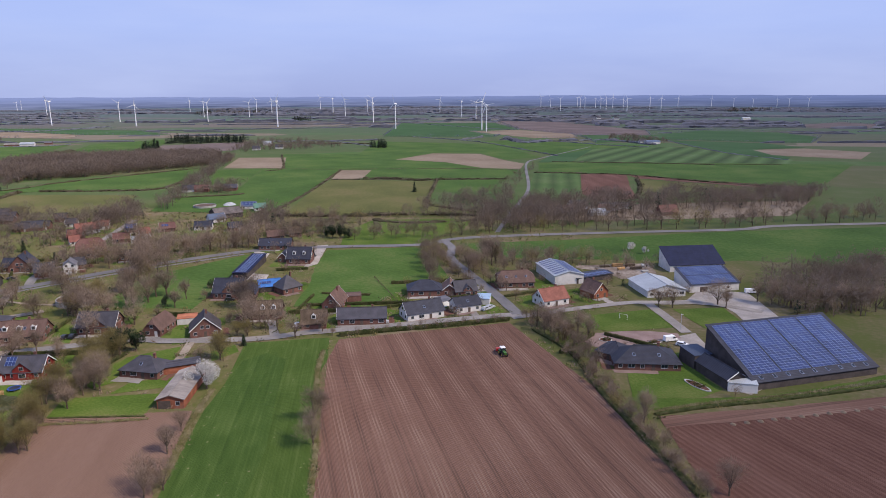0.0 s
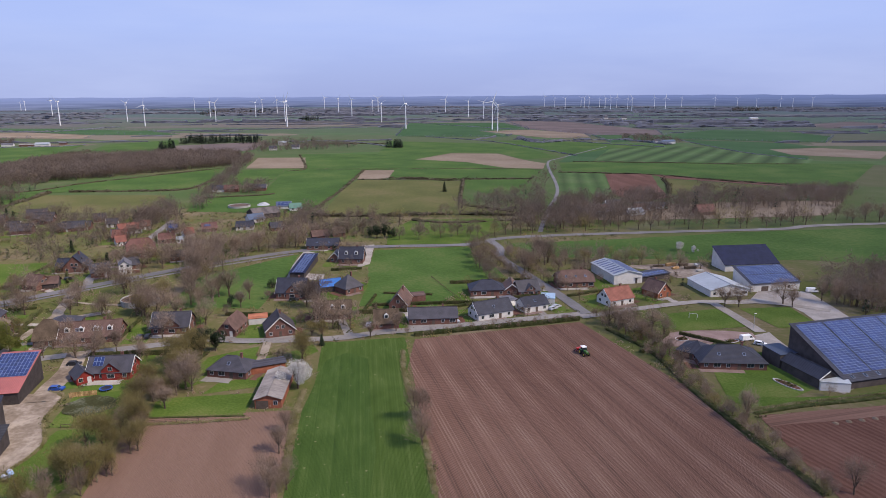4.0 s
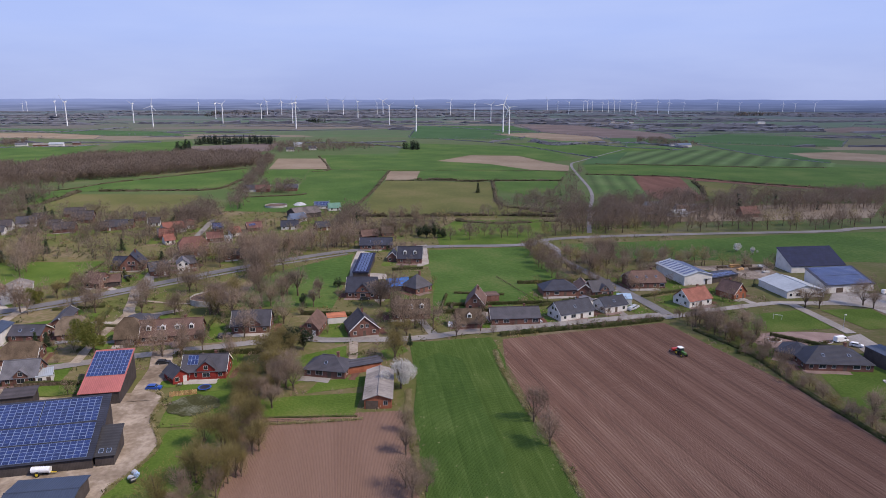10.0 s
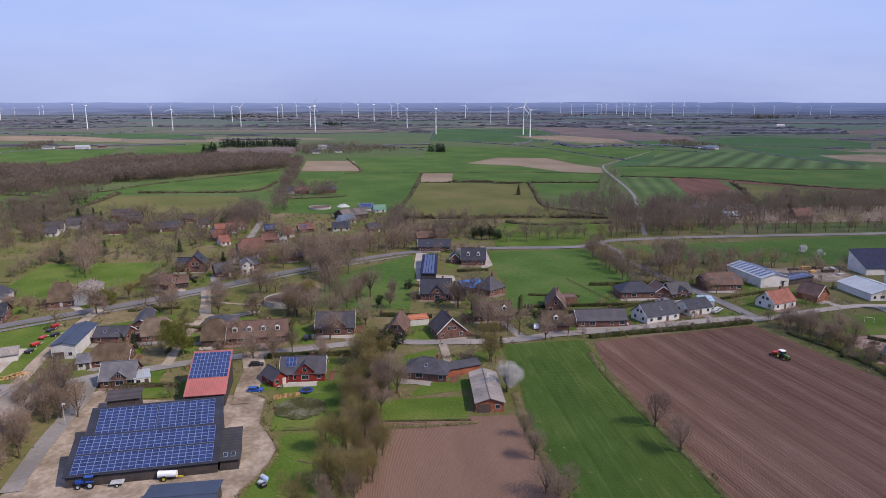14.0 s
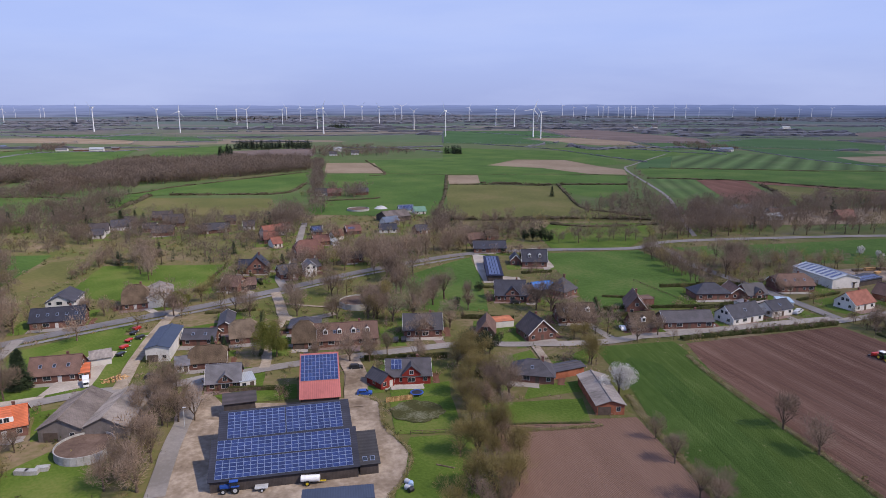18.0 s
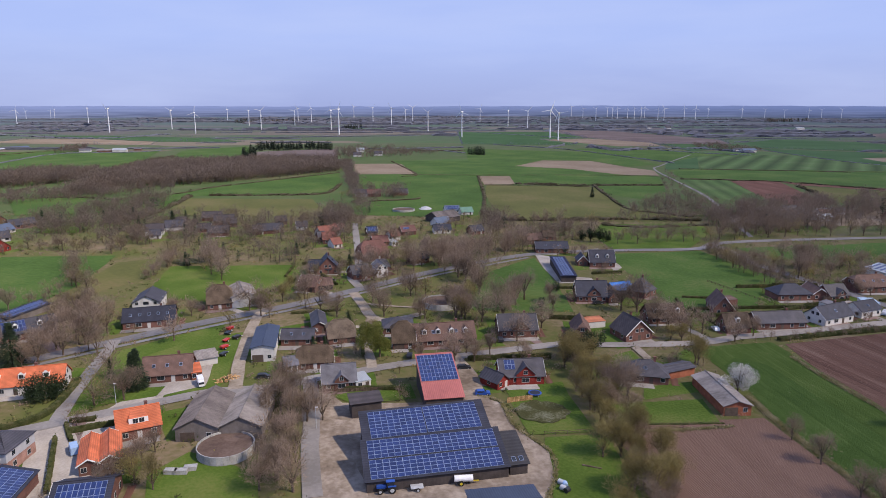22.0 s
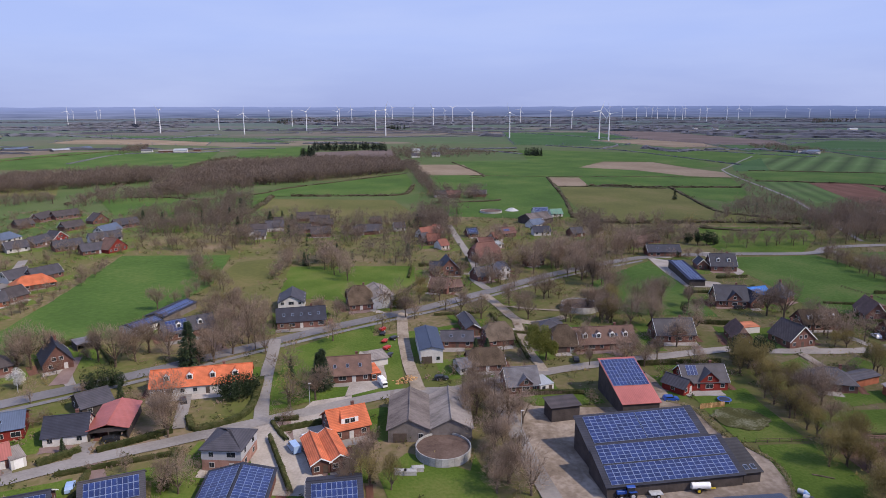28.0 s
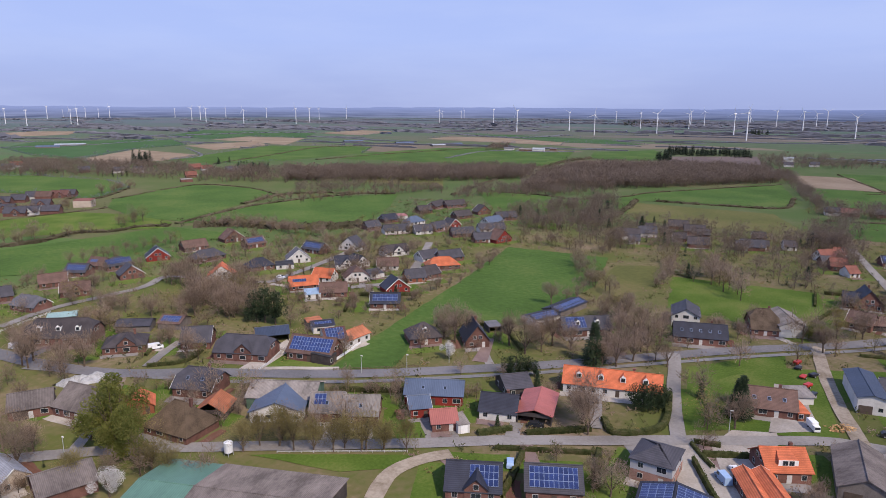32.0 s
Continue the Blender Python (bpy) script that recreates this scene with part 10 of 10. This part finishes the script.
def bank(name, rnd, x, y, turn, length, h, width):
    """A far strip of wood or hedge: one long uneven bank of crowns, clear of the known fields."""
    c, n = math.cos(radians(turn)), math.sin(radians(turn))
    k = max(6, int(length / 14))
    run, before, verts, faces = h * 0.5, False, [], []
    for i in range(k + 1):
        t = (i / k - 0.5) * length
        px, py = x + t * c + rnd.uniform(-2, 2), y + t * n + rnd.uniform(-3, 3)
        clear = math.hypot(px + 113, py) < 4650 and rnd.random() > 0.04 and not any(inside((px, py), f) for f in FIELDS)
        run = 0.5 * run + 0.5 * h * rnd.uniform(0.4, 1.3)
        b = len(verts)
        for u, z in ((-0.5, 0), (-0.42, 0.8), (0.1, 1), (0.5, 0.0)):
            w = u * width * rnd.uniform(0.7, 1.2)
            verts.append((px - n * w, py + c * w, z * run * rnd.uniform(0.75, 1.15) * (0.3 if i in (0, k) else 1)))
        if clear and before:
            faces += [(b - 4 + j, b + j, b + j + 1, b - 3 + j) for j in range(3)]
        before = clear
    if faces:
        tagged(new(name, mesh_of(name, verts, faces, [M_COPSE_HAZE])), "bare strip of trees on the far plain, haze painted in", "trees", kind="stuff")


def open_country():
    """Hedgerows and copses of the open plain, from half a kilometre out to the horizon."""
    rnd = random.Random(77)
    rows = []
    for f in FIELDS:
        cy, cx = sum(p[1] for p in f) / len(f), sum(p[0] for p in f) / len(f)
        if cy < 1300 and cx > -900:
            continue
        for a, c in zip(f, f[1:] + f[:1]):
            length = math.dist(a, c)
            if rnd.random() < 0.7 and length > 25:
                gap = 2.0 + math.hypot(cx, cy) / 900
                for i in range(int(length / gap)):
                    t = i * gap / length
                    if rnd.random() < 0.9:
                        rows.append((a[0] + (c[0] - a[0]) * t + rnd.uniform(-1, 1), a[1] + (c[1] - a[1]) * t + rnd.uniform(-1, 1), rnd.uniform(1.8, 4.2) if rnd.random() < 0.96 else rnd.uniform(5, 8), False))
    for _ in range(150):
        a, r = rnd.uniform(-1.3, 1.0), 1350 + 3000 * rnd.random()
        bank("hedgerow", rnd, -100 + r * math.sin(a), r * math.cos(a), rnd.gauss(0, 9) + rnd.choice((0, 0, 0, 0, 65)), rnd.uniform(120, 700), rnd.uniform(2.0, 4.5), rnd.uniform(3, 8))
    for _ in range(120):
        a, r = rnd.uniform(-1.3, 1.0), 1700 + 2800 * rnd.random() ** 0.7
        bank("copse", rnd, -100 + r * math.sin(a), r * math.cos(a), rnd.gauss(0, 6), rnd.uniform(150, 800), rnd.uniform(6, 11), rnd.uniform(20, 60))
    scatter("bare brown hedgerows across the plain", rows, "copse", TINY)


open_country()


def patch(name, label, mat, m, x0, x1, y0, y1, lift):
    rnd = random.Random(len(PATCHES))
    lift += 0.0021 * len(PATCHES) % 0.05
    PATCHES.append(name)
    n, ring = 4, []
    corners = [(x0, y0), (x1, y0), (x1, y1), (x0, y1)]
    for a, c in zip(corners, corners[1:] + corners[:1]):
        for i in range(n):
            t = i / n
            ring.append((a[0] + (c[0] - a[0]) * t + rnd.uniform(-0.3, 0.3), a[1] + (c[1] - a[1]) * t + rnd.uniform(-0.3, 0.3), 0))
    ob = new(name, mesh_of(name, ring, [tuple(range(len(ring)))], [mat]))
    ob.matrix_basis = Matrix.Translation((0, 0, lift)) @ m
    return tagged(ob, label, name.replace("_", " "), kind="structure")


PATCHES = []


def plots():
    """Lawn, terrace, drive and boundary hedge of each house that stands near enough to show them."""
    rnd = random.Random(4)
    homes = [o for o in scene.objects if o.parent is None and o.name.split(".")[0] == "house"]
    for o in homes:
        x, y = o.location.x, o.location.y
        open_side = -372 < x < -340 and 150 < y < 190
        far = open_side or y > 330 or math.hypot(x + 110, y) > 400
        if math.hypot(x + 230, y) > 560:
            continue
        wall = next(c for c in o.children if c.name.startswith("wall") or c.name.startswith("post"))
        q = [o.matrix_basis @ (wall.matrix_basis @ Vector(c)) for c in wall.bound_box]
        inv = o.matrix_basis.inverted()
        loc = [inv @ p for p in q]
        w, d = max(p.x for p in loc), max(p.y for p in loc)
        m = o.matrix_basis.copy()
        if far:
            patch("lawn", "short green garden lawn", M_GRASS, m, -w - rnd.uniform(2, 7), w + rnd.uniform(2, 7), -d - rnd.uniform(5, 10), -d - 0.8, 0.03)
            if rnd.random() < 0.5:
                patch("terrace", "grey paved terrace along the house wall", rnd.choice((M_GRAVEL, M_PAVERED, M_PAVERED)), m, -w - 0.6, w * rnd.uniform(0.2, 1.1), -d - rnd.uniform(2.2, 4.0), -d, 0.10)
            continue
        patch("terrace", "grey paved terrace along the house wall", rnd.choice((M_GRAVEL, M_PAVERED, M_LANE)), m, -w - 0.6, w * rnd.uniform(0.2, 1.1), -d - rnd.uniform(2.2, 4.0), -d, 0.10)
        side = rnd.choice((-1, 1))
        patch("lawn", "short green garden lawn", M_GRASS, m, side * (w + 0.8), side * (w + rnd.uniform(6, 10)), -d - rnd.uniform(2, 6), d + 3, 0.03)
        patch("lawn", "short green garden lawn", M_GRASS, m, -w - 2, w + 2, d + 0.8, d + rnd.uniform(6, 11), 0.03)
        patch("flower_bed", "bare brown garden bed", M_SOILDARK, m, -side * (w + 1), -side * (w + rnd.uniform(2.5, 4)), -d, d * rnd.uniform(0.2, 1), 0.10)
        near = min(ROAD_POINTS, key=lambda p: (p[0] - x) ** 2 + (p[1] - y) ** 2)
        away = Vector((near[0] - x, near[1] - y, 0))
        if 6 < away.length < 34:
            dm = Matrix.Translation((x, y, 0)) @ Matrix.Rotation(math.atan2(away.y, away.x), 4, "Z")
            patch("drive", "paved house drive to the street", rnd.choice((M_GRAVEL, M_PAVERED, M_LANE)), dm, min(w, d) * 0.7, away.length - near[2] + 0.3, w * 0.3 - 1.6, w * 0.3 + 1.6, 0.08)
        if rnd.random() < 0.75:
            a, c = m @ Vector((-w - 7, d + 11, 0)), m @ Vector((w + 7, d + 11, 0))
            k = [a.lerp(c, t) for t in (0, 0.33, 0.66, 1)]
            if all(free(p.x, p.y, 0.3) for p in k):
                hedge("clipped hedge along the garden boundary", [(p.x, p.y) for p in k], 1.3, rnd.uniform(1.1, 1.9))
        if rnd.random() < 0.6:
            a, c = m @ Vector((side * (w + 10), -d - 5, 0)), m @ Vector((side * (w + 10), d + 8, 0))
            k = [a.lerp(c, t) for t in (0, 0.33, 0.66, 1)]
            if all(free(p.x, p.y, 0.3) for p in k):
                hedge("clipped hedge along the garden boundary", [(p.x, p.y) for p in k], 1.2, rnd.uniform(1.0, 1.8))


def gardens():
    """Bare garden trees, bushes and rough growth between the houses."""
    rnd = random.Random(21)
    homes = [(x, y) for x, y, r in HOUSES if math.hypot(x + 230, y) < 640 and r > 4]
    places = []
    for x, y in homes:
        far = y > 300 or x < -330
        for _ in range(6 if far else 4):
            a, r = rnd.uniform(0, 6.28), rnd.uniform(7, 20)
            px, py = x + r * math.cos(a), y + r * math.sin(a)
            if free(px, py, 1.0, True):
                k = rnd.random()
                places.append(("conifer" if k < 0.07 else "budding" if k < 0.2 else "bare", px, py, rnd.uniform(1.5, 4.5) if k < 0.07 else rnd.uniform(2.0, 8.5 if far else 6.0)))
    joined_trees("garden_trees", "bare garden trees and bushes between the houses", places)
    for k, (mat, share) in enumerate(((M_HEDGE, 0.5), (M_TWIG, 0.4), (M_BUD, 0.1))):
        verts, faces = [], []
        for _ in range(int(11000 * share)):
            x, y = rnd.uniform(-560, 80), rnd.uniform(110, 500)
            if not free(x, y, 0.3, True):
                continue
            s = rnd.uniform(0.4, 1.5)
            for _ in range(17):
                q = Vector((x + rnd.gauss(0, 0.6) * s, y + rnd.gauss(0, 0.6) * s, abs(rnd.gauss(0, 0.55)) * s))
                d = Vector((rnd.gauss(0, 1), rnd.gauss(0, 1), rnd.gauss(0.4, 1))).normalized()
                o = d.orthogonal().normalized() * rnd.uniform(0.08, 0.2) * s
                n = len(verts)
                verts += [q - o, q + o, q + d * rnd.uniform(0.3, 0.7) * s]
                faces.append((n, n + 1, n + 2))
        tagged(new("shrubbery", mesh_of("shrubbery", verts, faces, [mat])), "low garden shrubs and rough growth", "shrubs", kind="stuff")


plots()
gardens()
for group in LIGHT.values():
    for root in group:
        for ob in (*root.children, root):
            bpy.data.objects.remove(ob)
turbine(-1883, 2708, 1)
turbine(-1724, 2950, 1)
turbine(-1142, 1969, 1)
turbine(-1062, 2221, 1)
turbine(-864, 1899, 1)
turbine(-925, 2618, 1)
turbine(-748, 2148, 1)
turbine(-1215, 3255, 1)
turbine(-739, 2578, 1)
turbine(-793, 2879, 1)
turbine(-771, 3046, 1)
turbine(-520, 2113, 1)
turbine(-450, 1832, 1)
turbine(-671, 3694, 1)
turbine(-490, 3002, 1)
turbine(-368, 2530, 1)
turbine(-358, 3184, 1)
turbine(-314, 2988, 1)
turbine(-218, 2091, 1)
turbine(-121, 1691, 1)
turbine(-19, 2987, 1)
turbine(65, 2531, 1)
turbine(105, 2245, 1)
turbine(92, 1650, 1)
turbine(98, 1560, 1)
turbine(594, 4205, 1)
turbine(605, 3890, 1)
turbine(594, 3492, 1)
turbine(831, 4272, 1)
turbine(783, 3939, 1)
turbine(878, 3968, 1)
turbine(844, 3562, 1)
turbine(987, 4005, 1)
turbine(941, 3594, 1)
turbine(899, 3358, 1)
turbine(1166, 3675, 1)
turbine(-2461, 3966, 0.8)
turbine(-2583, 3891, 0.8)
turbine(1474, 4315, 0.8)
turbine(1656, 4242, 0.8)
turbine(1773, 4192, 0.8)
turbine(1871, 4146, 0.8)
turbine(2045, 4057, 0.8)
turbine(2134, 4008, 0.8)
turbine(-3173, 1440, 1)
turbine(-2849, 1355, 1)
turbine(-3968, 2045, 1)
turbine(-4218, 2275, 0.8)
turbine(-3000, 1610, 1)
turbine(-2892, 1574, 1)
turbine(-3972, 2263, 1)
turbine(-4122, 2435, 0.8)
turbine(-3671, 2216, 1)
turbine(-3878, 2787, 0.8)
turbine(-3088, 2282, 1)
turbine(-3251, 2468, 1)
turbine(-2838, 2162, 1)
turbine(-3605, 2952, 1)
turbine(-2392, 1984, 1)
turbine(-3361, 3059, 1)
turbine(-2315, 2211, 1)
turbine(-2392, 2383, 1)
turbine(-2851, 2968, 1)
turbine(-2932, 3311, 1)
turbine(-2440, 3891, 0.8)
turbine(798, 3879, 1)
turbine(859, 3751, 1)
turbine(1103, 3665, 1)
turbine(2009, 4131, 0.8)
car(-135.7, 219.8, 95, "black", "car")
car(-133.0, 220.4, 92, "black", "car")
car(-141.3, 176.4, 5, "blue", "car")
car(-146.2, 195.2, 8, "black", "car")
car(-163.5, 205.0, 90, "black", "car")
car(-282.2, 124.9, 115, "lightblue", "car")
car(-276.7, 168.4, 120, "black", "car")
car(-284.8, 145.7, 25, "black", "car")
car(-238.7, 143.9, 125, "lightblue", "van")
car(-236.7, 149.0, 125, "white", "car")
car(81.3, 215.8, 15, "white", "van")
car(83.8, 210.9, -30, "white", "car")
car(18.3, 251.3, 40, "silver", "car")
car(20.1, 253.5, 40, "silver", "car")
car(-54.5, 232.4, 88, "white", "car")
car(-22.1, 235.5, 10, "silver", "car")
car(-69.1, 342.1, 80, "black", "car")
car(-89.9, 264.5, 10, "black", "car")
car(135.4, 273.7, 0, "white", "van")
car(-418.4, 129.9, 60, "white", "van")
car(-458.3, 104.9, 20, "white", "van")
car(-451.1, 222.5, 10, "white", "car")
car(-204.5, 298.8, 70, "black", "car")
car(-205.9, 187.5, 10, "black", "car")
truck(-222.8, 182.1, -62)
tractor(-163.4, 128.0, 190, "blue", "blue farm tractor parked in the dirt yard", False)
trailer(-161.6, 128.0, 190)
tanker(-147.5, 131.1, 5)
woodpile(-216.8, 186.6, 40, 7.5, 4.0)
wagon(-223.9, 205.6, 62)
wagon(-225.6, 211.7, 62)
wagon(-227.3, 218.7, 62)
wagon(-229.1, 226.2, 62)
wagon(-229.7, 230.4, 62)
wagon(-224.6, 221.6, 62)
block_stack(-212.1, 134.7, 0)
block_stack(-208.4, 136.2, 12)
block_stack(-209.8, 134.7, 6)
trampoline(-126.6, 176.5)
goal(70.8, 239.5, -30)
pond(-126.0, 165.8, 7.2, 6.4)
pond(-286.5, 338.6, 10, 6)
log(-118.5, 138.2, -20)
bale(-126.5, 129.0)
bale(-125.9, 130.3)
bale(-126.6, 131.2)
bale(-125.8, 128.2)
heap(77.8, 154.4, 0.8, 0.6, M_SOILPALE, 'low heap of pale dry earth on the field')
heap(81.8, 155.2, 0.8, 0.6, M_SOILPALE, 'low heap of pale dry earth on the field')
heap(85.8, 156.0, 0.8, 0.6, M_SOILPALE, 'low heap of pale dry earth on the field')
heap(89.9, 156.9, 0.8, 0.6, M_SOILPALE, 'low heap of pale dry earth on the field')
heap(94.0, 157.7, 0.8, 0.6, M_SOILPALE, 'low heap of pale dry earth on the field')
heap(98.1, 158.6, 0.8, 0.6, M_SOILPALE, 'low heap of pale dry earth on the field')
heap(102.3, 159.4, 0.8, 0.6, M_SOILPALE, 'low heap of pale dry earth on the field')
heap(106.5, 160.3, 0.8, 0.6, M_SOILPALE, 'low heap of pale dry earth on the field')
heap(110.8, 161.1, 0.8, 0.6, M_SOILPALE, 'low heap of pale dry earth on the field')
heap(115.1, 162.0, 0.8, 0.6, M_SOILPALE, 'low heap of pale dry earth on the field')
heap(119.4, 162.9, 0.8, 0.6, M_SOILPALE, 'low heap of pale dry earth on the field')
heap(123.8, 163.8, 0.8, 0.6, M_SOILPALE, 'low heap of pale dry earth on the field')
heap(-415.7, 97.8, 3.0, 1.6, M_CONCRETE, 'pale covered heap beside the road')
heap(-415.3, 101.1, 3.0, 1.6, M_CONCRETE, 'pale covered heap beside the road')
heap(-411.9, 102.2, 3.0, 1.6, M_CONCRETE, 'pale covered heap beside the road')
heap(-412.6, 104.8, 3.0, 1.6, M_CONCRETE, 'pale covered heap beside the road')
lamp_post(-372.3, 72.0)
lamp_post(-333.8, 158.0)
lamp_post(-326.9, 172.3)
lamp_post(-345.3, 149.8)
lamp_post(-281.7, 227.1)
lamp_post(-184.0, 155.6)
lamp_post(-241.3, 169.4)
lamp_post(88.9, 227.4)
silo(-341.5, 93.8, 1.3, 3.4)
fence("white rendered garden wall", M_FRAME, [(-374.4, 134.9), (-376.7, 142.5), (-381.4, 153.0)], 0.6, "solid")
fence("white rendered garden wall", M_WHITE, [(-359.2, 153.4), (-360.5, 161.6), (-363.4, 176.3)], 0.9, "solid")
fence("low white rail along the paddock", M_FRAME, [(-332.5, 100.6), (-320.2, 108.5), (-306.0, 117.3)], 0.5, "rail")
fence("brown wooden board fence", M_WOODRAW, [(-134.7, 171.4), (-127.8, 173.2)], 1.6, "board")
fence("wooden post and rail fence", M_BARK, [(-112.0, 154.8), (-91.9, 156.5)], 1.1, "rail")
fence("wooden post and rail pasture fence", M_BARK, [(-127.2, 153.2), (-112.5, 154.8)], 1.1, "rail")
fence("white post and rail paddock fence", M_WHITE, [(-480.4, 110.3), (-488.6, 133.2)], 1.1, "rail")
fence("grey wooden post and rail fence", M_BARK, [(-353.9, 146.6), (-332.8, 163.0)], 1.1, "rail")
fence("wooden post and rail pasture fence", M_BARK, [(-32.0, 300.1), (-16.3, 255.9)], 1.1, "rail")
fence("grey wooden board fence", M_BARK, [(-182.4, 177.5), (-164.8, 179.6)], 1.2, "board")
tractor(21.0, 203.0, -75, "green", "green tractor with white cab roof working the brown field", True)
heap(-169.5, 518.3, 5.0, 2.4, M_CLAD, 'pale sheeted heap behind the village farm')
slurry_tank(-186.0, 509.0, 8.5, 1.6)
flower_bed(58.7, 216.9, 2.3, 2.1, 0)
flower_bed(77.2, 178.5, 5.0, 1.6, -62)
flower_bed(74.5, 214.0, 4.5, 1.2, 22)
for sx, sy, turn, l, w, h, mat in ((88.8, 320.4, 12, 5.5, 1.8, 1.5, M_WOODRAW), (95.4, 321.4, 4, 4.5, 2.2, 1.2, M_BARK), (89.3, 314.9, 30, 4.0, 1.6, 0.9, M_WOODRAW), (96.6, 314.8, 8, 6.0, 1.7, 1.3, M_BARK),
                                   (101.5, 319.5, 80, 4.2, 1.5, 1.1, M_CONCRETE), (99.5, 309.5, 20, 3.6, 1.8, 0.8, M_CONCRETE), (82.0, 319.0, 6, 5.0, 1.4, 0.9, M_BARK)):
    timber_stack(sx, sy, turn, l, w, h, mat)
